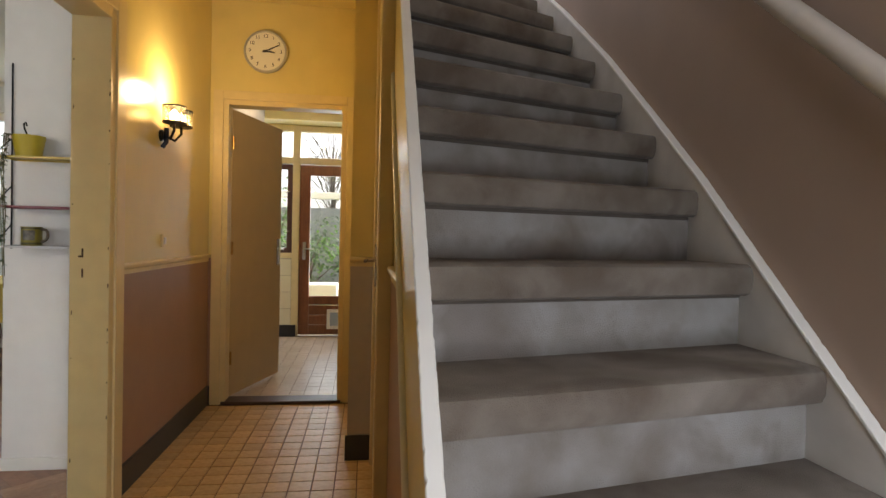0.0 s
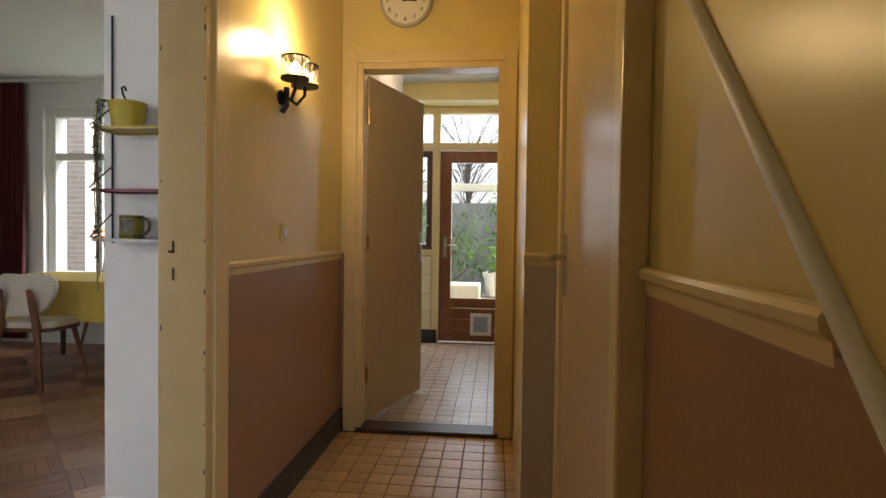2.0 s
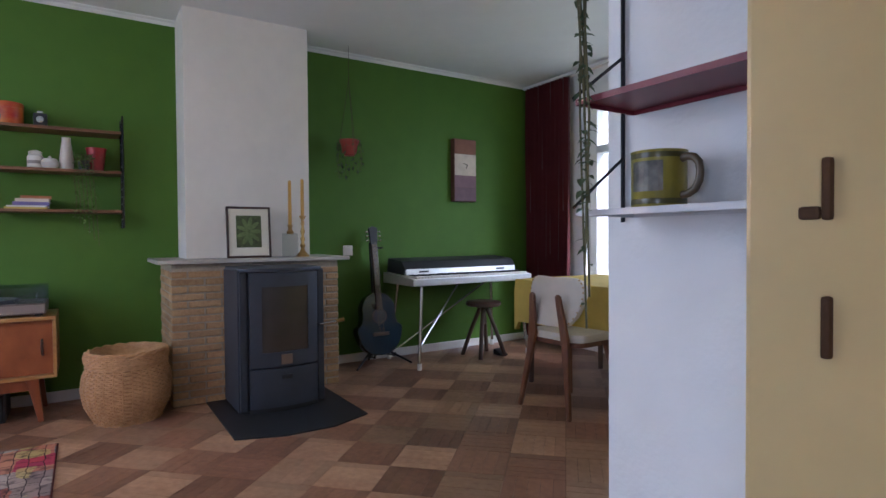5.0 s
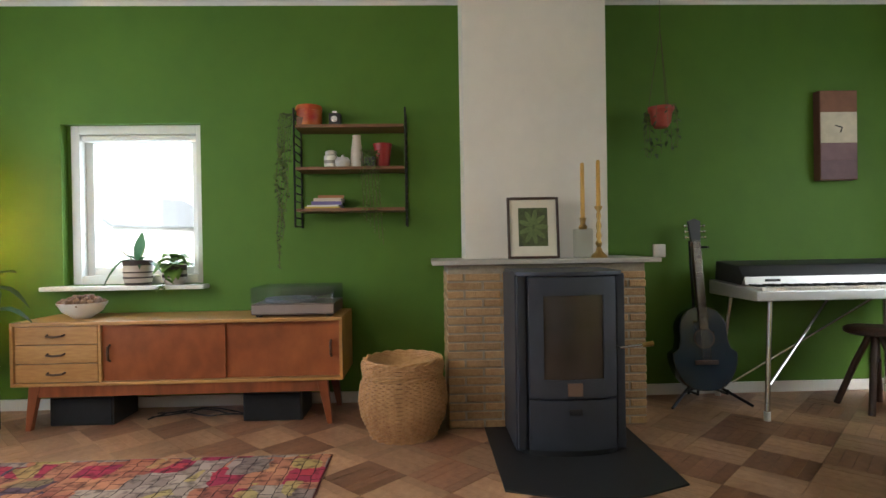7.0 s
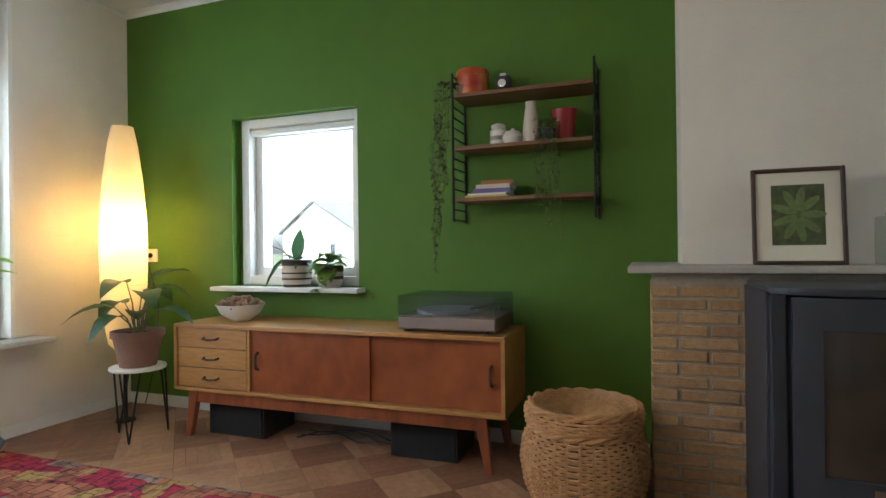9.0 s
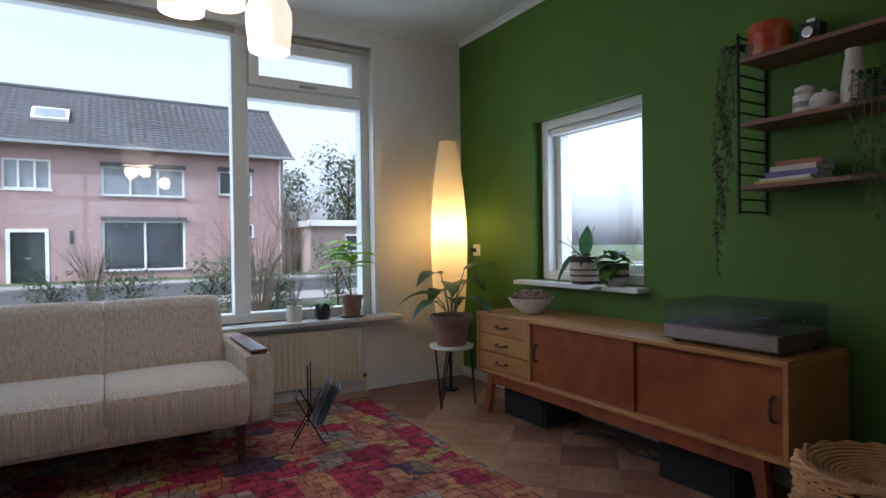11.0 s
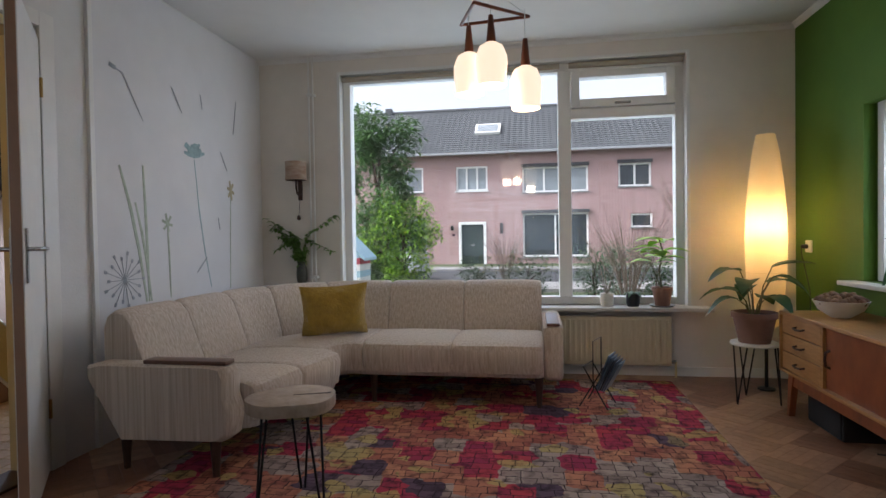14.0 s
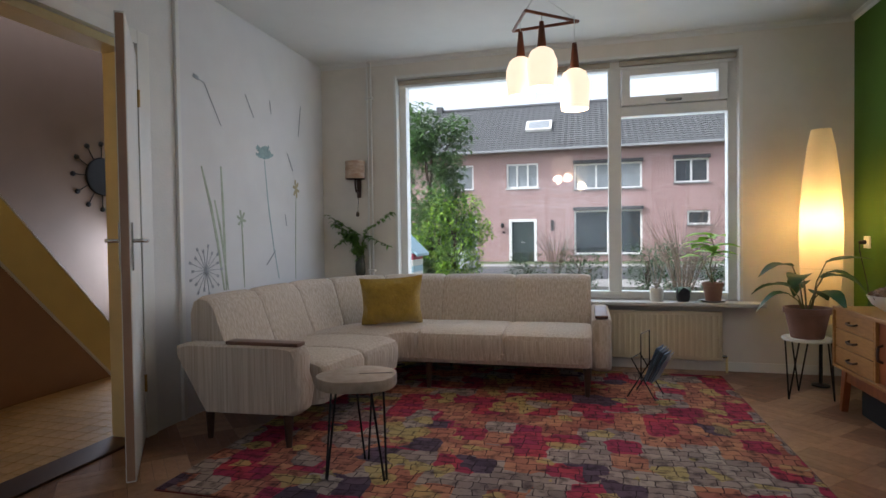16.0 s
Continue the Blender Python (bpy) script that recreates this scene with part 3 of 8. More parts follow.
for dy in (-0.055, 0.055):
    part("arm", tube([(0.03, 0, 0.0), (0.06, dy * 0.6, -0.02), (0.085, dy, 0.02), (0.085, dy, 0.06)], 0.007, 8), BLACK_METAL, sc, smooth=True)
    for z in (0.055, 0.135):
        part("ring", lathe([(0.052, z), (0.056, z), (0.056, z + 0.008), (0.052, z + 0.008), (0.052, z)], 20, m=Matrix.Translation((0.085, dy, 0))), BLACK_METAL, sc)
    for k in range(10):
        a = 2 * math.pi * k / 10
        part("prism", box(-0.006, 0.006, -0.004, 0.004, 0.062, 0.135, 0.002, seg=1), CRYSTAL, sc).matrix_basis = Matrix.Translation((0.085 + 0.05 * math.cos(a), dy + 0.05 * math.sin(a), 0)) @ Matrix.Rotation(a, 4, "Z")
    part("bulb", lathe([(0.0, 0.065), (0.02, 0.075), (0.026, 0.10), (0.0, 0.13)], 12, m=Matrix.Translation((0.085, dy, 0))), BULB, sc, smooth=True)
lamp("wall_lamp_glow", "POINT", 2.6, (1.0, 0.70, 0.34), Matrix.Translation((XH + 0.125, 3.03, 1.875)), radius=0.05)
sw = thing("light_switch", Matrix.Translation((XH, 3.05, 1.12)), "round-edged cream rotary light switch", "switch")
part("plate", box(0.002, 0.016, -0.022, 0.022, -0.035, 0.035, 0.006), CREAM_WOOD, sw, smooth=True)
part("rocker", box(0.016, 0.024, -0.010, 0.010, -0.018, 0.018, 0.003), WHITE_PAINT, sw)

# front door with a tall glass light
fd = thing("front_door", Matrix.Translation((0.36, YF - 0.12, 0.0)), "white painted front door frame with a tall pane", "door")
part("sash", frame_bm("y", 0, 0.06, 0, 0.72, 0.45, 2.15, 0.07), WHITE_PAINT, fd)
part("pane", box(0.07, 0.65, 0.02, 0.026, 0.52, 2.08), GLASS, fd).visible_shadow = False

# round mirror with ball hooks on the stairwell wall
mir = thing("mirror", pose(1.12, -0.48, 1.66, 0, -90, 0), "round mirror ringed by dark balls on thin rods", "mirror")
part("glass", lathe([(0.0, 0.015), (0.17, 0.015), (0.17, 0.02), (0.0, 0.02)], 32), material("mirror_silver", (0.9, 0.9, 0.9), 0.02, metal=1.0), mir)
part("backing", lathe([(0.175, 0), (0.18, 0.018), (0.171, 0.024)], 32), BLACK_METAL, mir)
for k in range(12):
    a = 2 * math.pi * k / 12
    part("rod", tube([(0.17 * math.cos(a), 0.17 * math.sin(a), 0.01), (0.30 * math.cos(a), 0.30 * math.sin(a), 0.01)], 0.004, 6), BLACK_METAL, mir)
    part("ball", lathe([(0, -0.015), (0.018, -0.01), (0.024, 0.008), (0.018, 0.022), (0, 0.03)], 12, m=Matrix.Translation((0.31 * math.cos(a), 0.31 * math.sin(a), 0.0))), BLACK, mir, smooth=True)

# kitchen: garden door, windows, tiles
gd = thing("garden_door", Matrix.Translation((-0.60, YG + 0.03, 0)), "varnished red-brown wooden garden door with a tall pane", "door")
part("stile", box(0, 0.12, 0, 0.045, 0.01, 1.98, 0.004), DOOR_WOOD, gd)
part("stile", box(0.73, 0.85, 0, 0.045, 0.01, 1.98, 0.004), DOOR_WOOD, gd)
part("top_rail", box(0.12, 0.73, 0, 0.045, 1.86, 1.98, 0.004), DOOR_WOOD, gd)
part("middle_rail", box(0.12, 0.73, 0, 0.045, 0.36, 0.46, 0.004), DOOR_WOOD, gd)
for z in (0.01, 0.125, 0.24):
    part("board", box(0.12, 0.73, 0.008, 0.037, z, z + 0.112, 0.005), DOOR_WOOD, gd)
part("pane", box(0.12, 0.73, 0.018, 0.024, 0.46, 1.86), GLASS, gd).visible_shadow = False
lever(gd, pose(0.06, 0.0, 0.98))
flap = part("cat_flap", frame_bm("y", -0.014, 0.02, 0.33, 0.55, 0.075, 0.305, 0.036), WHITE_PAINT, gd, "white plastic cat flap")
part("flap_pane", box(0.366, 0.514, -0.006, 0.0, 0.111, 0.269), material("frosted_flap", (0.34, 0.40, 0.48), 0.3, grain=0.05), flap)
gfr = bmesh.new()
for u, v, s, e in ((-0.68, -0.60, 0, 2.42), (0.25, 0.30, 0, 2.42), (-1.25, -1.19, 0, 2.42), (-0.60, 0.25, 1.985, 2.06), (-0.60, 0.25, 2.36, 2.42), (-1.19, -0.68, 1.985, 2.06), (-1.19, -0.68, 2.36, 2.42), (-1.19, -0.68, 0.90, 0.96)):
    box(u, v, YG - 0.005, YG + 0.09, s, e, 0.005, gfr)
win_g = structure("window_3", gfr, CREAM_WOOD, "cream painted frame of the garden door and transoms", "window frame")
for u, v, s, e in ((-0.60, 0.25, 2.06, 2.36), (-1.19, -0.68, 2.06, 2.36)):
    part("pane", box(u, v, YG + 0.04, YG + 0.046, s, e), GLASS, win_g).visible_shadow = False
case = thing("casement_window", Matrix.Translation((-1.19, YG + 0.02, 0.96)), "dark brown wooden kitchen casement window", "window")
part("sash", frame_bm("y", 0, 0.05, 0, 0.51, 0, 1.02, 0.06), material("dark_red_brown_paint", (0.09, 0.03, 0.02), 0.4, grain=0.3), case)
part("pane", box(0.06, 0.45, 0.02, 0.026, 0.06, 0.96), GLASS, case).visible_shadow = False
for z in (0.25, 0.7):
    part("stay", tube([(0.48, -0.01, z), (0.48, -0.03, z), (0.44, -0.035, z)], 0.006, 6), CHROME, case)
KTILE = material("cream_wall_tile", (0.72, 0.66, 0.46), 0.22, grain=0.06, scale=10, vary=0.05)
ktw = structure("wall_kitchen_sill", box(-1.19, -0.68, YG - 0.002, YG + 0.2, 0, 0.90), MORTAR, "tiled wall under the kitchen window", "wall")
for i in range(4):
    for j in range(4):
        part("tile", box(-1.19 + 0.1275 * i + 0.002, -1.19 + 0.1275 * (i + 1) - 0.002, YG - 0.010, YG - 0.002, 0.13 + 0.19 * j, 0.13 + 0.19 * (j + 1) - 0.004, 0.002, seg=1), KTILE, ktw)
structure("kitchen_plinth", box(-1.19, -0.62, YG - 0.03, YG - 0.010, 0, 0.13, 0.003), BLACK_BASE, "black plinth under the tiles", "baseboard")
kl = thing("ceiling_spot", Matrix.Translation((-0.45, 5.2, 2.60)), "small lit ceiling spot in the kitchen", "lamp")
part("base", lathe([(0.04, -0.02), (0.05, 0.0)], 16), CHROME, kl)
part("bulb", lathe([(0, -0.10), (0.03, -0.085), (0.035, -0.05), (0.02, -0.02)], 16), BULB, kl, smooth=True)
lamp("ceiling_spot_glow", "POINT", 1.8, (1.0, 0.75, 0.45), Matrix.Translation((-0.45, 5.2, 2.45)), radius=0.05)

# ---- living room: windows ----
REVEAL = material("white_window_reveal", (0.74, 0.73, 0.69), 0.5, grain=0.06, bump=0.04)
fw = bmesh.new()
for u, v, s, e in ((-4.47, -4.39, 0.53, 2.42), (-1.82, -1.74, 0.53, 2.42), (-4.39, -1.82, 0.53, 0.59), (-4.39, -1.82, 2.36, 2.42), (-3.615, -3.515, 0.59, 2.36)):
    box(u, v, YF - 0.17, YF - 0.07, s, e, 0.006, fw)
box(-4.39, -3.615, YF - 0.17, YF - 0.07, 1.98, 2.06, 0.006, fw)
win1 = structure("window_1", fw, REVEAL, "wide white painted front window frame", "window frame")
lining = bmesh.new()
for u, v, s, e in ((-4.475, -4.45, 0.53, 2.44), (-1.76, -1.735, 0.53, 2.44), (-4.45, -1.76, 2.415, 2.44)):
    box(u, v, YF - 0.07, YF + 0.012, s, e, 0.004, lining)
part("lining", lining, REVEAL, win1)
for u, v, s, e in ((-3.515, -1.82, 0.59, 2.36), (-4.39, -3.615, 0.59, 1.98)):
    part("pane", box(u, v, YF - 0.125, YF - 0.119, s, e), GLASS, win1).visible_shadow = False
vent = part("vent_sash", frame_bm("y", YF - 0.145, 0.10, -4.385, -3.62, 2.065, 2.355, 0.062), REVEAL, win1, "white top-hung vent sash")
part("vent_pane", box(-4.323, -3.682, YF - 0.11, YF - 0.104, 2.127, 2.293), GLASS, vent).visible_shadow = False
part("vent_catch", box(-4.06, -3.94, YF - 0.045, YF - 0.025, 2.075, 2.095, 0.005), CHROME, vent)
part("window_sill", box(-4.60, -1.62, YF - 0.07, YF + 0.15, 0.500, 0.530, 0.008), material("pale_stone_sill", (0.55, 0.52, 0.47), 0.4, grain=0.15, scale=30), win1)
for a, b in ((-4.44, -3.60), (-3.53, -1.77)):
    bl = thing("roller_blind", Matrix.Translation((a, YF - 0.03, 2.385)), "rolled-up beige roller blind above the window", "blind")
    part("roll", tube([(0, 0, 0), (b - a, 0, 0)], 0.022, 12), material("beige_blind", (0.42, 0.36, 0.28), 0.8, grain=0.1), bl, smooth=True)
    part("bottom_bar", box(0.01, b - a - 0.01, -0.006, 0.006, -0.045, -0.026, 0.003), REVEAL, bl)

sf = frame_bm("x", XW - 0.20, 0.14, 0.135, 0.98, 0.782, 1.80, 0.055)
win2 = structure("window_2", sf, REVEAL, "small white side window set in the green wall", "window frame")
part("sash", frame_bm("x", XW - 0.215, 0.09, 0.19, 0.925, 0.837, 1.745, 0.05), REVEAL, win2)
part("pane", box(XW - 0.188, XW - 0.182, 0.24, 0.875, 0.887, 1.695), GLASS, win2).visible_shadow = False
part("outer_lining", frame_bm("x", XW - 0.246, 0.030, 0.108, 0.982, 0.778, 1.802, 0.008), REVEAL, win2, "white outer reveal")
part("blind_roll", tube([(XW - 0.095, 0.195, 1.722), (XW - 0.095, 0.92, 1.722)], 0.022, 12), REVEAL, win2, smooth=True)
part("window_sill", box(XW - 0.06, XW + 0.10, 0.02, 1.02, 0.752, 0.778, 0.006), material("white_marble_sill", (0.70, 0.69, 0.66), 0.3, grain=0.15, scale=14), win2)
structure("wall_west_patch", box(XW - 0.20, XW - 0.064, 0.112, 0.134, 0.785, 1.798), GREEN_WALL, "green painted window reveal", "wall")

dw = bmesh.new()
for u, v, s, e in ((-4.45, -4.37, 0.62, 2.30), (-1.58, -1.5, 0.62, 2.30), (-4.37, -1.58, 0.62, 0.70), (-4.37, -1.58, 2.22, 2.30), (-4.37, -1.58, 1.80, 1.87), (-3.95, -3.88, 0.70, 2.22), (-2.6, -2.53, 0.70, 2.22)):
    box(u, v, YB + 0.06, YB + 0.16, s, e, 0.006, dw)
win4 = structure("window_4", dw, REVEAL, "white painted dining window frame", "window frame")
for u, v in ((-4.37, -3.95), (-3.88, -2.6), (-2.53, -1.58)):
    for s, e in ((0.70, 1.80), (1.87, 2.22)):
        part("pane", box(u, v, YB + 0.11, YB + 0.116, s, e), GLASS, win4).visible_shadow = False
part("window_sill", box(-4.5, -1.45, YB - 0.14, YB + 0.06, 0.59, 0.62, 0.006), REVEAL, win4)

structure("facade_west", wall("x", XW - 0.232, -0.012, YF - 0.38, YB + 0.3, -0.25, 2.9, [(0.11, 0.98, 0.78, 1.80)]), WHITE_UPVC, "pale rendered outer face of the side wall", "wall")
structure("skirting_green", box(XW, XW + 0.014, YF, 2.5, 0, 0.07, 0.003), WHITE_PAINT, "white painted skirting", "baseboard")
structure("skirting_green_dining", box(XW, XW + 0.014, 3.61, YB, 0, 0.07, 0.003), WHITE_PAINT, "white painted skirting", "baseboard")
structure("skirting_front", box(XW + 0.014, XE, YF, YF + 0.014, 0, 0.07, 0.003), WHITE_PAINT, "white painted skirting", "baseboard")
structure("skirting_pier", box(-1.56, XE, 2.888, 2.90, 0, 0.06, 0.003), WHITE_PAINT, "white painted skirting", "baseboard")
cove = [(0, 0), (0.035, 0), (0.032, -0.006), (0.014, -0.014), (0.006, -0.031), (0, -0.035)]
structure("cornice_west", extrude([(XW + a, CEIL + b) for a, b in cove], YB - YF, "y", m=Matrix.Translation((0, YF, 0))), CEILING, "white coved cornice", "trim")
structure("cornice_front", extrude([(YF + a, CEIL + b) for a, b in cove], XE - XW, "x", m=Matrix.Translation((XW, 0, 0))), CEILING, "white coved cornice", "trim")
structure("cornice_back", extrude([(YB - a, CEIL + b) for a, b in cove], XE - XW, "x", m=Matrix.Translation((XW, 0, 0))), CEILING, "white coved cornice", "trim")

# ---- fireplace ----
fire = structure("fireplace", box(XW, -4.6265, 2.514, 3.596, 0, 0.885), MORTAR, "yellow brick fireplace surround with raked joints", "fireplace")
BL, BH = 0.20, 0.047
course = 0
z = 0.004
while z + BH < 0.88:
    off = (course % 2) * BL / 2
    y = 2.51 - off
    while y < 3.60:
        a, b = max(y, 2.51), min(y + BL - 0.012, 3.60)
        if b - a > 0.03:
            part("brick", box(-4.64, -4.62 + random.uniform(-0.003, 0.003), a, b, z, z + BH - 0.010, 0.003, seg=1), BRICK, fire)
        y += BL
    for y0, y1 in ((2.508, 2.522), (3.588, 3.602)):
        x = -5.19 + (0.05 if course % 2 else 0.0)
        while x < -4.66:
            part("brick", box(x, min(x + BL - 0.012, -4.642), y0, y1, z, z + BH - 0.010, 0.003, seg=1), BRICK, fire)
            x += BL
    z += BH
    course += 1
part("mantel_shelf", box(XW, -4.57, 2.43, 3.67, 0.890, 0.915, 0.005), material("grey_stone_mantel", (0.46, 0.42, 0.37), 0.55, grain=0.2, scale=24, bump=0.1), fire, "thin grey stone mantel shelf")

# ---- wood stove on its plate ----
plate = thing("hearth_plate", Matrix.Identity(4), "black steel hearth plate on the parquet", "hearth plate")
part("sheet", extrude([(-4.615, 2.70), (-3.83, 2.70), (-3.74, 2.95), (-3.74, 3.22), (-3.84, 3.46), (-4.615, 3.46)], 0.008, "z", bevel=0.002), BLACK, plate)
stove = thing("wood_stove", Matrix.Translation((-4.60, 3.075, 0.008)), "slate-grey steel wood stove with a tall glass door", "stove")
front = [(0.36 + 0.10 * math.cos(a) - 0.0, 0.25 * math.sin(a)) for a in (radians(-90 + 15 * k) for k in range(13))]
outline = [(0.0, -0.255), (0.36, -0.255)] + front[1:-1] + [(0.36, 0.255), (0.0, 0.255)]
part("body", extrude([(x * 0.93, y * 0.985) for x, y in outline], 0.80, "z", m=Matrix.Translation((0.005, 0, 0.03))), STEEL_BLUE, stove, smooth=True)
part("top", extrude([(x, y) for x, y in outline], 0.02, "z", bevel=0.004, m=Matrix.Translation((0, 0, 0.84))), STEEL_BLUE, stove, smooth=True)
part("base", extrude([(x * 0.96, y * 0.96) for x, y in outline], 0.03, "z"), BLACK, stove)
for s in (-1, 1):
    part("side_panel", box(0.0, 0.375, s * 0.257 - 0.006, s * 0.257 + 0.006, 0.01, 0.845, 0.004), STEEL_BLUE, stove)
    part("front_post", box(0.36, 0.40, s * 0.235 - 0.02, s * 0.235 + 0.02, 0.02, 0.84, 0.005), STEEL_BLUE, stove)


def curved(y0, y1, z0, z1, out, thick, n=10):
    """A strip of the bowed stove front."""
    bm = bmesh.new()
    def at(y, o):
        return 0.345 + 0.10 * math.sqrt(max(0.0, 1 - (y / 0.27) ** 2)) + o
    ys = [y0 + (y1 - y0) * k / n for k in range(n + 1)]
    outer = [(at(y, out), y) for y in ys]
    inner = [(at(y, out - thick), y) for y in reversed(ys)]
    return extrude(outer + inner, z1 - z0, "z", bm, m=Matrix.Translation((0, 0, z0)))


sdoor = part("door", curved(-0.205, 0.205, 0.75, 0.835, 0.012, 0.02), STEEL_BLUE, stove, smooth=True)
part("door_bottom", curved(-0.205, 0.205, 0.275, 0.36, 0.012, 0.02), STEEL_BLUE, sdoor, smooth=True)
part("door_side", curved(-0.205, -0.14, 0.36, 0.75, 0.012, 0.02, 3), STEEL_BLUE, sdoor, smooth=True)
part("door_side", curved(0.14, 0.205, 0.36, 0.75, 0.012, 0.02, 3), STEEL_BLUE, sdoor, smooth=True)
part("glass", curved(-0.14, 0.14, 0.36, 0.75, 0.004, 0.006), material("sooty_stove_glass", (0.06, 0.046, 0.036), 0.08, grain=0.5, scale=6, coat=0.4), sdoor, "brown sooty glass", smooth=True)
part("drawer", curved(-0.205, 0.205, 0.03, 0.262, 0.008, 0.02), STEEL_BLUE, stove, smooth=True)
part("vent_slider", box(0.455, 0.468, -0.03, 0.03, 0.20, 0.225, 0.004), BLACK, stove)
part("badge", box(0.455, 0.462, -0.035, 0.035, 0.285, 0.345, 0.002), material("bronze_badge", (0.25, 0.17, 0.13), 0.4, metal=0.6), stove)
part("door_handle", tube([(0.40, 0.20, 0.50), (0.45, 0.215, 0.505), (0.47, 0.33, 0.52)], 0.007, 8), CHROME, stove, smooth=True)
part("handle_grip", tube([(0.468, 0.31, 0.517), (0.472, 0.36, 0.525)], 0.012, 8), BRASS, stove)

# ---- on the mantel ----
pic = thing("framed_picture", pose(-4.70, 3.0, 0.915, 0, -5, 0), "framed green leaf print in a wide cream mount", "picture")
part("frame", frame_bm("x", 0, 0.018, -0.145, 0.145, 0.0, 0.345, 0.014), DARK_WOOD, pic)
part("mount", box(0.002, 0.008, -0.135, 0.135, 0.01, 0.335), material("cream_mount", (0.70, 0.64, 0.52), 0.8, grain=0.05), pic)
LEAFART = material("green_leaf_print", (0.10, 0.13, 0.04), 0.5, scale=38, color2=(0.03, 0.03, 0.02))
part("print", box(0.007, 0.010, -0.082, 0.082, 0.07, 0.285), LEAFART, pic)
for k in range(9):
    a = 2 * math.pi * k / 9
    lf = bmesh.new()
    bmesh.ops.create_circle(lf, cap_ends=True, radius=0.5, segments=10, matrix=Matrix.Translation((0, 0.045 * math.cos(a), 0.178 + 0.058 * math.sin(a))) @ Matrix.Rotation(a, 4, "X") @ Matrix.Rotation(math.pi / 2, 4, "Y") @ Matrix.Diagonal((0.028, 0.085, 1, 1)))
    bmesh.ops.translate(lf, verts=lf.verts, vec=(0.0115 + 0.0002 * k, 0, 0))
    part("printed_leaf", lf, material("pale_green_print", (0.16, 0.21, 0.07), 0.5, grain=0.5, scale=60), pic)
WAX = material("amber_candle_wax", (0.55, 0.30, 0.05), 0.5, grain=0.1)
bot = thing("glass_bottle", Matrix.Translation((-4.72, 3.285, 0.915)), "square clear glass bottle with a brass candle socket", "bottle")
part("glass", box(-0.035, 0.035, -0.05, 0.05, 0, 0.165, 0.012), thin_glass("clear_bottle_glass", (0.86, 0.88, 0.86)), bot, smooth=True)
part("socket", lathe([(0.02, 0.16), (0.026, 0.175), (0.014, 0.19), (0.016, 0.215), (0.022, 0.225)], 16), BRASS, bot, smooth=True)
part("candle", lathe([(0.013, 0.215), (0.011, 0.53), (0.004, 0.536)], 14), WAX, bot, "tall amber candle", smooth=True)
cst = thing("candlestick", Matrix.Translation((-4.72, 3.375, 0.915)), "turned brass candlestick with a tall amber candle", "candlestick")
part("stick", lathe([(0.048, 0), (0.045, 0.01), (0.02, 0.035), (0.012, 0.06), (0.02, 0.08), (0.011, 0.10), (0.017, 0.125), (0.01, 0.15), (0.017, 0.18), (0.009, 0.21), (0.014, 0.235), (0.01, 0.26), (0.024, 0.285), (0.024, 0.29)], 18), BRASS, cst, smooth=True)
part("candle", lathe([(0.013, 0.285), (0.011, 0.545), (0.004, 0.55)], 14), WAX, cst, "tall amber candle", smooth=True)


def socket(m, label):
    ob = thing("wall_socket", m, label, "socket")
    part("plate", box(0, 0.012, -0.042, 0.042, -0.042, 0.042, 0.006), WHITE_PAINT, ob, smooth=True)
    part("well", lathe([(0.02, 0.0115), (0.02, 0.0135), (0.017, 0.0135), (0.0, 0.0125)], 20, m=pose(0, 0, 0, 0, 90, 0)), CEILING, ob)
    return ob


socket(Matrix.Translation((XW, 3.92, 0.94)), "white double socket on the green wall")
plug_s = socket(Matrix.Translation((XW, -0.53, 0.97)), "cream wall socket with a black plug and hanging cable")
part("plug", lathe([(0.016, 0.012), (0.014, 0.045), (0.006, 0.055)], 12, m=pose(0, -0.008, 0, 0, 90, 0)), BLACK, plug_s)
part("cable", tube([(0.05, -0.008, 0), (0.06, 0.02, -0.05), (0.03, 0.07, -0.30), (0.02, 0.06, -0.6), (0.03, -0.05, -0.96)], 0.003, 6), BLACK, plug_s, smooth=True)

# ---- sideboard ----
sb = thing("sideboard", Matrix.Translation((-5.18, 0.09, 0)), "teak sideboard with three drawers, sliding doors and splayed legs", "sideboard")
part("top", box(0, 0.425, 0, 1.83, 0.585, 0.605, 0.003), TEAK_LIGHT, sb)
part("bottom", box(0, 0.425, 0, 1.83, 0.25, 0.268, 0.003), TEAK_LIGHT, sb)
for y in (0.0, 1.812):
    part("side", box(0, 0.425, y, y + 0.018, 0.268, 0.585, 0.002), TEAK_LIGHT, sb)
part("divider", box(0.02, 0.415, 0.475, 0.49, 0.268, 0.585), TEAK_LIGHT, sb)
part("back", box(0.0, 0.01, 0.018, 1.812, 0.268, 0.585), DARK_WOOD, sb)
for k in range(3):
    dr = part("drawer", box(0.385, 0.415, 0.022, 0.471, 0.272 + 0.105 * k, 0.372 + 0.105 * k, 0.002), TEAK_LIGHT, sb, "light teak drawer front")
    part("handle", tube([(0.412, 0.20, 0.325 + 0.105 * k), (0.435, 0.205, 0.32 + 0.105 * k), (0.44, 0.246, 0.316 + 0.105 * k), (0.435, 0.288, 0.32 + 0.105 * k), (0.412, 0.293, 0.325 + 0.105 * k)], 0.006, 8), DARK_WOOD, dr, smooth=True)
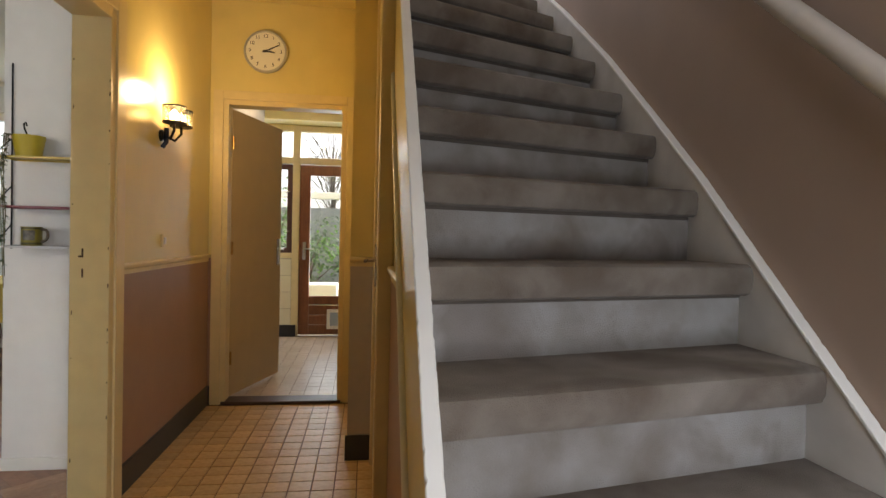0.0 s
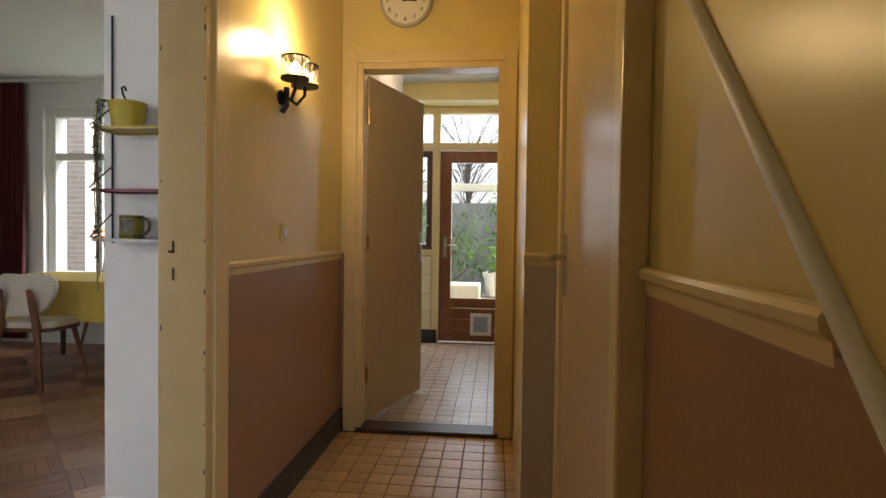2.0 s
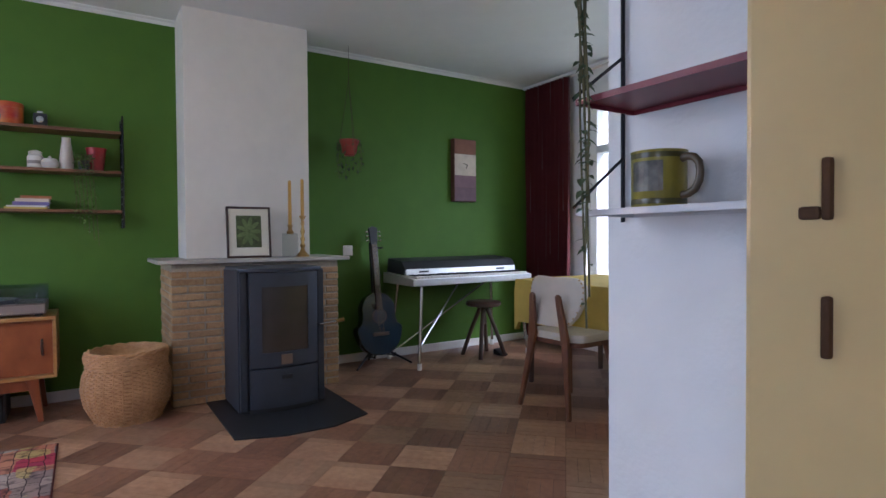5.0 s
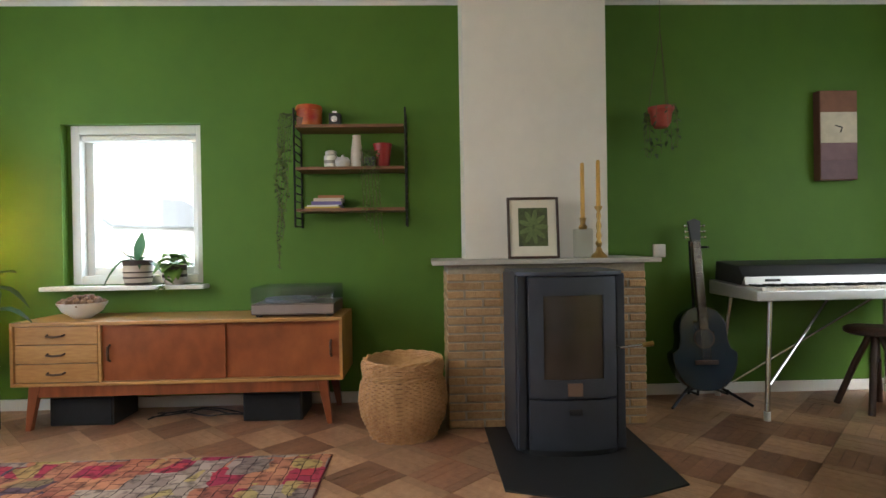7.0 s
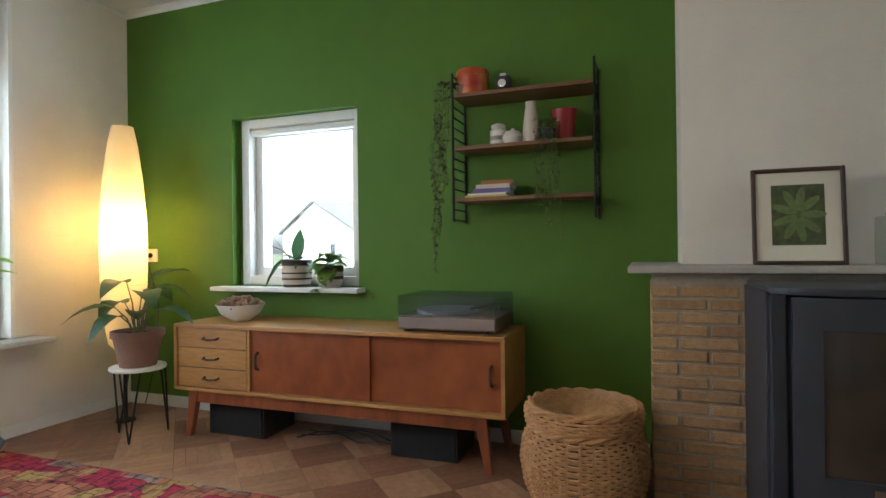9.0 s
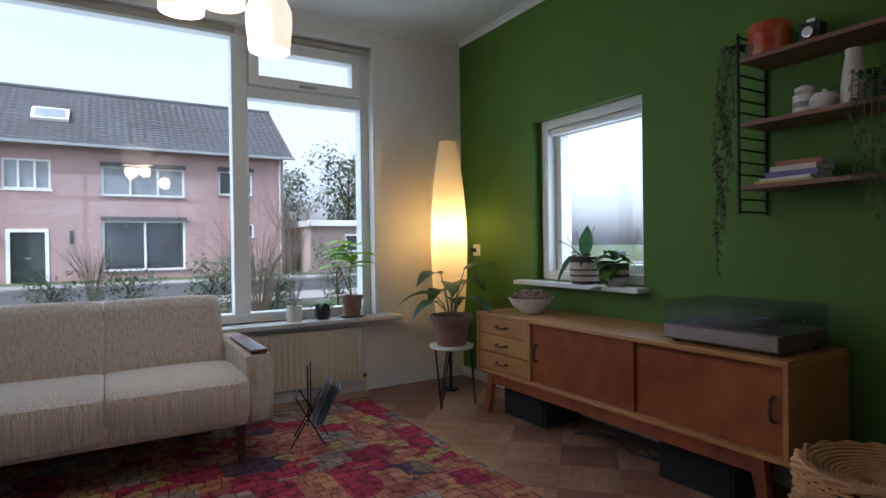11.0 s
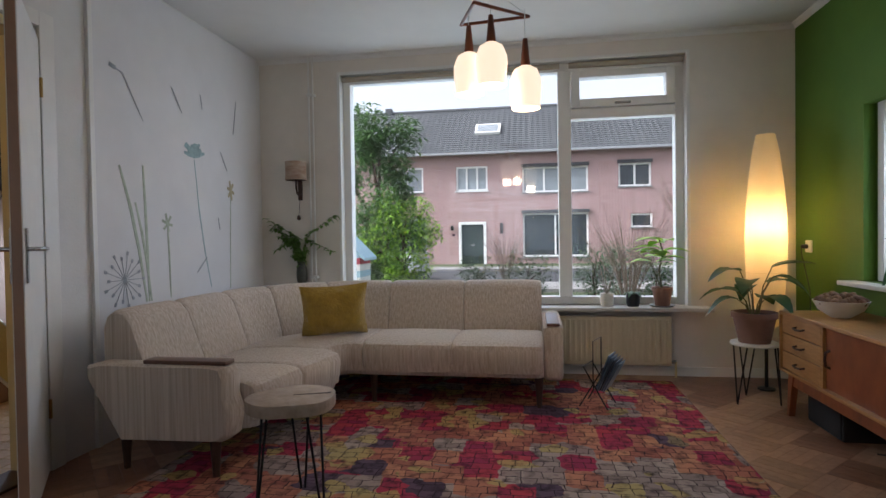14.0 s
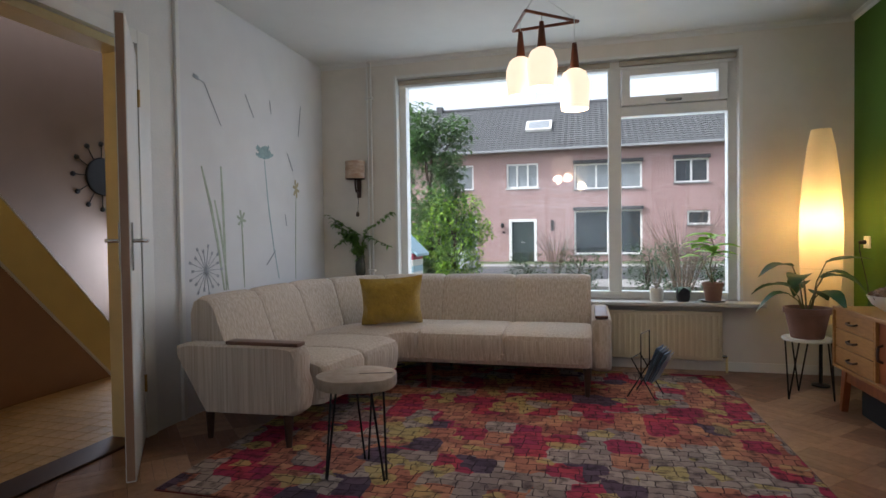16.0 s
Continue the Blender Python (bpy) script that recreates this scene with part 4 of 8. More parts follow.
for y0, y1, x, hy in ((0.492, 1.17, 0.40, 0.53), (1.14, 1.81, 0.385, 1.76)):
    sd = part("sliding_door", box(x - 0.012, x, y0, y1, 0.27, 0.583, 0.001), TEAK_FLAME, sb, "red-brown figured teak sliding door")
    part("handle", tube([(x - 0.004, hy, 0.38), (x + 0.02, hy, 0.39), (x + 0.024, hy, 0.425), (x + 0.02, hy, 0.46), (x - 0.004, hy, 0.47)], 0.007, 8), DARK_WOOD, sd, smooth=True)
part("rail", box(0.385, 0.405, 0.10, 1.73, 0.185, 0.25, 0.003), TEAK, sb)
part("rail", box(0.03, 0.05, 0.10, 1.73, 0.185, 0.25, 0.003), TEAK, sb)
for x in (0.04, 0.395):
    for y, lean in ((0.12, -0.04), (1.71, 0.04)):
        leg = bmesh.new()
        extrude([(y - 0.03, 0.25), (y + 0.03, 0.25), (y + lean + 0.014, 0.0), (y + lean - 0.014, 0.0)], 0.035, "x", leg, bevel=0.003, m=Matrix.Translation((x - 0.018, 0, 0)))
        part("leg", leg, TEAK, sb)

for y, w in ((0.42, 0.36), (1.50, 0.34)):
    sp = thing("speaker", Matrix.Translation((-5.12, y, 0)), "black loudspeaker on the floor under the sideboard", "speaker", "speakers")
    part("cabinet", box(0, 0.27, -w / 2, w / 2, 0, 0.17, 0.006), BLACK, sp)
    part("grille", box(0.27, 0.278, -w / 2 + 0.01, w / 2 - 0.01, 0.01, 0.16, 0.003), material("black_grille_cloth", (0.012, 0.012, 0.013), 0.95, grain=0.3, scale=200), sp)
for k in range(3):
    cab = thing("cable", Matrix.Translation((-5.05 + 0.04 * k, 0.75, 0.004)), "thin black cable lying on the floor", "cable", "cables")
    pts = [(0.05 * math.sin(1.3 * i + k), 0.09 * i, 0.02 * abs(math.sin(0.7 * i + 2 * k)) * (1 if 0 < i < 6 else 0)) for i in range(8)]
    part("wire", tube(pts, 0.004, 6), BLACK, cab, smooth=True)

# turntable
tt = thing("turntable", Matrix.Translation((-4.98, 1.635, 0.605)), "record player with a smoked dust cover", "record player")
part("plinth", box(-0.16, 0.18, -0.235, 0.235, 0.012, 0.075, 0.005), material("dark_wood_plinth", (0.12, 0.085, 0.07), 0.4, grain=0.3), tt)
part("front_strip", box(0.18, 0.184, -0.23, 0.23, 0.02, 0.068), material("dull_aluminium", (0.32, 0.27, 0.25), 0.4, metal=0.7, grain=0.1), tt)
part("platter", lathe([(0.15, 0.075), (0.15, 0.095), (0.0, 0.097)], 36, m=Matrix.Translation((0, -0.05, 0))), material("grey_rubber_mat", (0.16, 0.165, 0.175), 0.4, grain=0.2, scale=40), tt, smooth=True)
part("tone_arm", tube([(-0.09, 0.18, 0.075), (-0.09, 0.18, 0.115), (0.0, 0.16, 0.112), (0.09, 0.09, 0.105)], 0.005, 8), CHROME, tt, smooth=True)
SMOKE = thin_glass("smoked_acrylic", (0.86, 0.89, 0.94))
lid = bmesh.new()
for b in ((-0.16, 0.18, -0.235, 0.235, 0.165, 0.169), (0.176, 0.18, -0.235, 0.235, 0.078, 0.165), (-0.16, -0.156, -0.235, 0.235, 0.078, 0.165), (-0.156, 0.176, -0.235, -0.231, 0.078, 0.165), (-0.156, 0.176, 0.231, 0.235, 0.078, 0.165)):
    box(*b, bm=lid)
part("dust_cover", lid, SMOKE, tt, "smoked clear dust cover")
for x in (-0.12, 0.14):
    for y in (-0.2, 0.2):
        part("foot", lathe([(0.02, 0), (0.02, 0.013)], 12, m=Matrix.Translation((x, y, 0))), BLACK, tt)

bowl = thing("bowl", Matrix.Translation((-4.95, 0.375, 0.605)) @ Matrix.Diagonal((0.87, 0.87, 0.92, 1)), "white bowl heaped with brown walnuts", "bowl")
part("dish", lathe([(0.05, 0), (0.06, 0.006), (0.12, 0.045), (0.152, 0.10), (0.146, 0.10), (0.11, 0.05), (0.0, 0.02)], 36), WHITE_PAINT, bowl, smooth=True)
NUT = material("walnut_shell", (0.24, 0.13, 0.07), 0.8, grain=0.4, scale=60, bump=0.5, bump_scale=120, vary=0.3)
nut = bmesh.new()
bmesh.ops.create_icosphere(nut, subdivisions=2, radius=0.021)
nut_mesh = bpy.data.meshes.new("walnut")
for v in nut.verts:
    v.co *= 1 + 0.12 * noise.noise(v.co * 90)
nut.to_mesh(nut_mesh)
nut.free()
nut_mesh.materials.append(NUT)
for k in range(70):
    r, a = 0.128 * math.sqrt(random.random()), random.uniform(0, 6.28)
    ob = new("walnut", nut_mesh)
    ob.parent = bowl
    ob.matrix_basis = pose(r * math.cos(a), r * math.sin(a), 0.095 + 0.045 * (1 - (r / 0.13) ** 2) * random.uniform(0.3, 1), random.uniform(0, 180), random.uniform(0, 180), 0) @ Matrix.Diagonal((1, 0.9, 1.15, 1))
    ob.parent = bowl

# ---- wicker basket ----
WICKER = material("golden_wicker", (0.58, 0.33, 0.15), 0.5, scale=40, color2=(0.36, 0.18, 0.07), vary=0.1)
bk = thing("wicker_basket", Matrix.Translation((-4.575, 2.265, 0)) @ Matrix.Diagonal((0.98, 0.98, 0.97, 1)), "round-bellied golden wicker basket with a sunken lid", "basket")
prof = [(0.165, 0.0), (0.185, 0.03), (0.222, 0.11), (0.236, 0.20), (0.226, 0.28), (0.205, 0.325), (0.200, 0.34), (0.214, 0.352), (0.220, 0.385), (0.212, 0.41)]


def basket_r(zz):
    for (r0, z0), (r1, z1) in zip(prof, prof[1:]):
        if z0 <= zz <= z1:
            return r0 + (r1 - r0) * (zz - z0) / (z1 - z0)
    return prof[-1][0]


weave = bmesh.new()
rows, cols = 36, 60
helix = []
for i in range(rows):
    for k in range(cols):
        a = 2 * math.pi * k / cols
        zz = 0.006 + 0.396 * (i + k / cols) / rows
        helix.append(((basket_r(zz) + 0.0048 * math.cos(math.pi * (k + i))) * math.cos(a), (basket_r(zz) + 0.0048 * math.cos(math.pi * (k + i))) * math.sin(a), zz))
tube(helix, 0.0055, 6, weave)
for k in range(30):
    a = 2 * math.pi * (k + 0.25) / 30
    part("stave", tube([((r + 0.0015) * math.cos(a), (r + 0.0015) * math.sin(a), zz) for r, zz in prof[:6]], 0.0052, 6), WICKER, bk, smooth=True)
part("weave", weave, WICKER, bk, smooth=True)
part("lining", lathe([(r - 0.010, zz) for r, zz in prof[:6]], 36), material("dark_wicker_core", (0.16, 0.08, 0.03), 0.9, grain=0.3), bk)
for zz, r in ((0.005, 0.172), (0.338, 0.207), (0.408, 0.207)):
    ring = bmesh.new()
    for ph in (0, math.pi):
        tube([((r + 0.008 * math.cos(9 * a + ph)) * math.cos(a), (r + 0.008 * math.cos(9 * a + ph)) * math.sin(a), zz + 0.008 * math.sin(9 * a + ph)) for a in (2 * math.pi * k / 120 for k in range(121))], 0.008, 6, ring, caps=False)
    part("braid", ring, WICKER, bk, smooth=True)
lidw = bmesh.new()
coil = []
for j in range(16 * 50):
    a, r = 2 * math.pi * j / 50, 0.198 * (1 - j / (16 * 50.0)) + 0.004
    coil.append((r * math.cos(a), r * math.sin(a), 0.414 - 0.055 * (1 - (r / 0.198) ** 2)))
tube(coil, 0.0072, 5, lidw)
part("lid", lidw, WICKER, bk, smooth=True)

# ---- string wall shelf on the green wall ----
LADDER = BLACK_METAL
ws = thing("wall_shelf", Matrix.Translation((XW, 1.95, 0)), "three teak shelves on black wire ladder sides", "shelf")
for y in (-0.335, 0.335):
    part("ladder_rail", tube([(0.008, y, 1.12), (0.008, y, 1.84)], 0.006, 6), LADDER, ws)
    part("ladder_rail", tube([(0.205, y, 1.12), (0.205, y, 1.84)], 0.006, 6), LADDER, ws)
    for k in range(15):
        zz = 1.13 + 0.05 * k
        part("rung", tube([(0.008, y, zz), (0.205, y, zz)], 0.004, 6), LADDER, ws)
SHELF_WOOD = material("dark_teak_board", (0.20, 0.085, 0.035), 0.45, scale=18, color2=(0.12, 0.05, 0.02), stretch=(6, 1, 6))
for zz in (1.215, 1.465, 1.72):
    part("board", box(0.006, 0.215, -0.325, 0.325, zz, zz + 0.018, 0.002), SHELF_WOOD, ws)
ST = {0: 1.233, 1: 1.483, 2: 1.738}


def on_shelf(name, y, level, label, category, x=0.11):
    return thing(name, Matrix.Translation((XW + x, 1.95 + y, ST[level])), label, category)


FLORAL = material("red_orange_floral_tin", (0.34, 0.012, 0.008), 0.35, scale=17, color2=(0.58, 0.18, 0.02))
tin = on_shelf("storage_tin", -0.26, 2, "red and orange flower-patterned round tin", "tin")
part("can", lathe([(0.075, 0), (0.078, 0.005), (0.078, 0.10)], 24), FLORAL, tin, smooth=True)
part("lid", lathe([(0.081, 0.098), (0.081, 0.125), (0.076, 0.132), (0, 0.134)], 24), FLORAL, tin, smooth=True)
camr = on_shelf("old_camera", -0.10, 2, "small old black box camera", "camera")
part("body", box(-0.03, 0.03, -0.035, 0.035, 0, 0.085, 0.005), BLACK, camr)
part("lens_tube", lathe([(0.02, 0.03), (0.02, 0.045), (0.012, 0.046)], 16, m=pose(0, 0, 0.045, 0, 90, 0)), CHROME, camr)
part("finder", box(-0.02, 0.02, -0.015, 0.015, 0.085, 0.10, 0.003), CHROME, camr)
CERAMIC = material("white_glazed_ceramic", (0.68, 0.64, 0.58), 0.35, grain=0.12, scale=30)
jar = on_shelf("jar", -0.13, 1, "squat white ceramic jar with a lid and pattern bands", "jar")
part("pot", lathe([(0.032, 0), (0.042, 0.012), (0.042, 0.075), (0.03, 0.09)], 20), CERAMIC, jar, smooth=True)
part("lid", lathe([(0.034, 0.09), (0.036, 0.105), (0.015, 0.115), (0, 0.117)], 20), CERAMIC, jar, smooth=True)
part("band", lathe([(0.0428, 0.03), (0.0432, 0.04), (0.0428, 0.05)], 20), material("grey_glaze_band", (0.25, 0.22, 0.2), 0.4), jar)
tp = on_shelf("teapot", -0.055, 1, "small round white teapot", "teapot", 0.13)
part("pot", lathe([(0.025, 0), (0.045, 0.02), (0.05, 0.04), (0.035, 0.065), (0.0, 0.07)], 20), CERAMIC, tp, smooth=True)
part("spout", tube([(0, -0.04, 0.03), (0, -0.065, 0.045), (0, -0.075, 0.06)], 0.01, 8, r_end=0.006), CERAMIC, tp, smooth=True)
part("knob", lathe([(0.006, 0.068), (0.01, 0.078), (0, 0.084)], 12), CERAMIC, tp)
vs = on_shelf("vase", 0.03, 1, "tall waisted pale ceramic vase", "vase")
part("body", lathe([(0.036, 0), (0.042, 0.03), (0.034, 0.12), (0.024, 0.19), (0.026, 0.205), (0.02, 0.205), (0.02, 0.15)], 22), material("pale_pink_ceramic", (0.58, 0.50, 0.43), 0.4, grain=0.12), vs, smooth=True)
rp = on_shelf("red_pot", 0.19, 1, "red ceramic flower pot on the shelf", "pot")
part("pot", lathe([(0.04, 0), (0.055, 0.13), (0.06, 0.15), (0.052, 0.15), (0.04, 0.05)], 20), material("red_glaze", (0.28, 0.006, 0.010), 0.4, grain=0.15), rp, smooth=True)
BOOKC = [(0.50, 0.38, 0.06), (0.62, 0.62, 0.60), (0.13, 0.11, 0.28), (0.55, 0.48, 0.38), (0.34, 0.13, 0.05)]
zz = ST[0]
for k, c in enumerate(BOOKC):
    w, d, th = 0.21 - 0.014 * k, 0.15 - 0.006 * k, (0.012, 0.010, 0.022, 0.02, 0.018)[k]
    bkk = thing("book", pose(XW + 0.11, 1.95 - 0.18 + 0.012 * k, zz, 0, 0, (3, -5, 4, -2, 6)[k]), "closed book lying flat in a small stack", "book", "books on the shelf")
    cov = bmesh.new()
    box(-d / 2, d / 2, -w / 2, w / 2, 0, 0.0018, bm=cov)
    box(-d / 2, d / 2, -w / 2, w / 2, th - 0.0018, th, bm=cov)
    box(d / 2 - 0.002, d / 2, -w / 2, w / 2, 0.0018, th - 0.0018, bm=cov)
    part("cover", cov, material("book_cover", c, 0.5, grain=0.15), bkk)
    part("page_block", box(-d / 2 + 0.003, d / 2 - 0.002, -w / 2 + 0.003, w / 2 - 0.003, 0.0018, th - 0.0018), CERAMIC, bkk)
    zz += th


# ---- plants ----
def leaf_bm(base, out, up, length, width, droop, bm, n=5):
    """One curved blade from base, growing along out and bending down."""
    base, out, up = Vector(base), Vector(out).normalized(), Vector(up).normalized()
    side = out.cross(up).normalized()
    rows_ = []
    for i in range(n + 1):
        t = i / n
        mid = base + out * (length * t) + up * (-droop * length * t * t)
        w = width * (math.sin(math.pi * min(1.0, 0.06 + 0.94 * t) ** 0.8) * 0.5 + 0.012)
        if i == n:
            w = width * 0.02
        rows_.append((bm.verts.new(mid - side * w + up * w * 0.25), bm.verts.new(mid), bm.verts.new(mid + side * w + up * w * 0.25)))
    for a, b in zip(rows_, rows_[1:]):
        bm.faces.new((a[0], a[1], b[1], b[0]))
        bm.faces.new((a[1], a[2], b[2], b[1]))
    return bm


def foliage_mat(name, c, c2):
    m = material(name, c, 0.45, scale=25, color2=c2)
    nodes, links = m.node_tree.nodes, m.node_tree.links
    thin = nodes.new("ShaderNodeBsdfTranslucent")
    links.new(nodes["Principled BSDF"].inputs["Base Color"].links[0].from_socket, thin.inputs["Color"])
    both = nodes.new("ShaderNodeMixShader")
    both.inputs[0].default_value = 0.4
    links.new(nodes["Principled BSDF"].outputs[0], both.inputs[1])
    links.new(thin.outputs[0], both.inputs[2])
    links.new(both.outputs[0], nodes["Material Output"].inputs["Surface"])
    return m


DEEP_LEAF = foliage_mat("deep_green_leaf", (0.045, 0.11, 0.04), (0.02, 0.06, 0.02))
FRESH_LEAF = foliage_mat("fresh_green_leaf", (0.16, 0.28, 0.05), (0.08, 0.18, 0.03))
GREY_LEAF = foliage_mat("dull_trailing_leaf", (0.09, 0.13, 0.06), (0.05, 0.08, 0.04))
LIME_LEAF = foliage_mat("bright_lime_leaf", (0.36, 0.58, 0.06), (0.24, 0.44, 0.04))
SOIL = material("potting_soil", (0.03, 0.02, 0.013), 1.0, grain=0.4, scale=80, bump=0.6)
TERRACOTTA = material("terracotta", (0.22, 0.115, 0.078), 0.75, grain=0.2, scale=25, bump=0.1)
STEM = material("green_brown_stem", (0.12, 0.11, 0.04), 0.7, grain=0.3)


def potted(name, m, r, hgt, mat, label, rim=True, taper=0.72):
    ob = thing(name, m, label, "plant")
    p = [(r * taper, 0), (r * 0.97, hgt * 0.8), (r * 0.97, hgt * 0.81), (r * 1.06, hgt * 0.82), (r * 1.06, hgt), (r * 0.94, hgt), (r * 0.9, hgt * 0.85), (0, hgt * 0.85)] if rim else [(r * taper, 0), (r, hgt * 0.3), (r, hgt), (r * 0.93, hgt), (r * 0.9, hgt * 0.9), (0, hgt * 0.9)]
    part("pot", lathe(p, 24), mat, ob, smooth=True)
    part("soil", lathe([(0.0, hgt * 0.87), (r * 0.9, hgt * 0.87), (r * 0.9, hgt * 0.89), (0, hgt * 0.9)], 16), SOIL, ob)
    return ob


def leaves(ob, mat, items, name="leaf"):
    """Large leaves, each a part: (base, out, length, width, droop)."""
    for base, out, length, width, droop in items:
        part(name, leaf_bm(base, out, (0, 0, 1), length, width, droop, bmesh.new()), mat, ob, smooth=True)


def vine(ob, pts, mat, count, size, stem_r=0.0018):
    """A hanging stem with many small leaves in one mesh."""
    part("stem", tube(pts, stem_r, 5), STEM, ob)
    bm = bmesh.new()
    for _ in range(count):
        s = random.random() * (len(pts) - 1)
        i = min(int(s), len(pts) - 2)
        p = Vector(pts[i]).lerp(Vector(pts[i + 1]), s - i)
        a = random.uniform(0, 6.28)
        leaf_bm(p, (math.cos(a), math.sin(a), random.uniform(-0.5, 0.4)), (0, 0, 1), size * random.uniform(0.6, 1.3), size * random.uniform(0.5, 0.9), 0.4, bm, 3)
    part("foliage", bm, mat, ob)


# on the shelf unit: trailing plants
tr1 = on_shelf("trailing_plant", -0.30, 2, "string plant trailing far down from the top shelf", "plant", 0.16)
part("pot", lathe([(0.02, 0), (0.03, 0.05), (0.028, 0.05)], 14), TERRACOTTA, tr1)
for k in range(7):
    dy = -0.05 - 0.012 * k
    part_pts = [(0.0, 0, 0.05), (0.02, dy, 0.075), (0.03 + 0.006 * (k % 3), dy - 0.015, -0.1)] + [(0.03 + 0.01 * math.sin(j + k), dy - 0.02 + 0.010 * math.sin(1.7 * j + k), -0.1 - 0.085 * j) for j in range(1, 4 + k)]
    vine(tr1, part_pts, GREY_LEAF, 42 + 10 * k, 0.017)
tr2 = on_shelf("trailing_plant", 0.12, 1, "thin trailing plant hanging over the middle shelf", "plant", 0.17)
part("pot", lathe([(0.025, 0), (0.034, 0.06), (0.03, 0.06)], 14), BLACK, tr2)
for k in range(6):
    dy = -0.05 + 0.02 * k
    vine(tr2, [(0, 0, 0.06), (0.045, dy, 0.10), (0.06, dy, -0.05), (0.06 + 0.005 * k, dy + 0.01, -0.2), (0.055, dy + 0.005 * k, -0.30 - 0.035 * k)], FRESH_LEAF, 44, 0.020)

# plants on the small sill
STRIPE = material("pale_birch_pot", (0.52, 0.46, 0.40), 0.7, scale=16, color2=(0.34, 0.28, 0.23), stretch=(0.6, 0.6, 3))
BAND = material("dark_bark_band", (0.05, 0.035, 0.03), 0.8, grain=0.4, scale=30)
o1 = potted("orchid", Matrix.Translation((XW + 0.02, 0.585, 0.778)), 0.085, 0.155, STRIPE, "orchid without flowers in a striped pot", rim=False, taper=0.85)
leaves(o1, DEEP_LEAF, [((0, 0, 0.14), (0.15, -1, 0.75), 0.27, 0.07, 1.25), ((0, 0, 0.14), (0.1, 1, 0.5), 0.19, 0.07, 0.9), ((0, 0, 0.15), (0.1, 0.25, 1.3), 0.20, 0.085, 0.05), ((0, 0, 0.14), (0.35, -0.5, 0.9), 0.17, 0.08, 0.7), ((0, 0, 0.14), (0.5, 0.3, 0.5), 0.14, 0.055, 0.9), ((0, 0, 0.14), (0.2, 0.8, 0.9), 0.15, 0.045, 0.6)])
for dy, dz in ((-0.13, 0.27), (0.09, 0.33), (-0.05, 0.30)):
    part("support_stick", tube([(0.01, 0, 0.12), (0.015, dy, dz)], 0.0022, 5), STEM, o1)
for zz, th, r in ((0.125, 0.032, 0.0865), (0.078, 0.009, 0.0862), (0.045, 0.010, 0.0858), (0.004, 0.016, 0.077)):
    part("band", lathe([(r, zz), (r + 0.0008, zz + th / 2), (r, zz + th)], 24), BAND, o1, smooth=True)
part("aerial_root", tube([(0, 0, 0.14), (0.02, -0.10, 0.22), (0.03, -0.18, 0.25)], 0.003, 5), STEM, o1)
o2 = potted("ivy", Matrix.Translation((XW + 0.03, 0.815, 0.778)), 0.072, 0.125, STRIPE, "leafy pothos in a patterned small pot", rim=False)
leaves(o2, FRESH_LEAF, [((0.01 * math.cos(k), 0.01 * math.sin(k), 0.10 + 0.02 * (k % 4)), (math.cos(2.4 * k) + 0.3, math.sin(2.4 * k), 0.3 + 0.25 * (k % 4)), 0.12 + 0.02 * (k % 3), 0.085, 0.7) for k in range(20)])
for zz, th in ((0.09, 0.034), (0.048, 0.018)):
    part("band", lathe([(0.0728, zz), (0.0735, zz + th / 2), (0.0728, zz + th)], 24), BAND, o2, smooth=True)
vine(o2, [(0, 0, 0.1), (0.09, 0.02, 0.12), (0.10, -0.03, 0.0), (0.10, -0.04, -0.02)], FRESH_LEAF, 12, 0.05, 0.002)

# bird-of-paradise leaves on the wire stand
st = thing("plant_stand", Matrix.Translation((-4.68, -0.08, 0)), "black wire plant stand with a round white top", "plant stand")
part("top", lathe([(0.0, 0.365), (0.135, 0.365), (0.14, 0.372), (0.138, 0.383), (0.0, 0.383)], 32), WHITE_PAINT, st, smooth=True)
for k in range(3):
    a = radians(30 + 120 * k)
    c, s = math.cos(a), math.sin(a)
    pts = [((0.12 * c - 0.05 * s), (0.12 * s + 0.05 * c), 0.365), (0.145 * c, 0.145 * s, 0.006), ((0.12 * c + 0.05 * s), (0.12 * s - 0.05 * c), 0.365)]
    part("leg", tube(pts[:2], 0.005, 8), BLACK_METAL, st)
    part("leg", tube(pts[1:], 0.005, 8), BLACK_METAL, st)
bp = potted("potted_plant", Matrix.Translation((-4.68, -0.08, 0.383)), 0.125, 0.19, TERRACOTTA, "broad-leaved plant in a terracotta pot on the wire stand")
for ang, hgt, ln, wd, dr in ((200, 0.20, 0.30, 0.085, 0.55), (150, 0.24, 0.22, 0.08, 0.9), (60, 0.22, 0.27, 0.09, 0.55), (20, 0.28, 0.24, 0.08, 0.6), (320, 0.14, 0.26, 0.09, 0.6), (265, 0.16, 0.24, 0.09, 0.8), (110, 0.12, 0.22, 0.085, 0.7), (0, 0.10, 0.20, 0.08, 0.9), (175, 0.30, 0.26, 0.085, 0.25), (230, 0.10, 0.22, 0.08, 0.7)):
    a = radians(ang)
    tip = (0.10 * math.cos(a), 0.10 * math.sin(a), 0.17 + hgt)
    part("stalk", tube([(0.02 * math.cos(a), 0.02 * math.sin(a), 0.16), (0.05 * math.cos(a), 0.05 * math.sin(a), 0.17 + hgt * 0.6), tip], 0.005, 6, r_end=0.003), STEM, bp)
    leaves(bp, DEEP_LEAF, [(tip, (math.cos(a), math.sin(a), 0.35), ln, wd * 1.5, dr)])

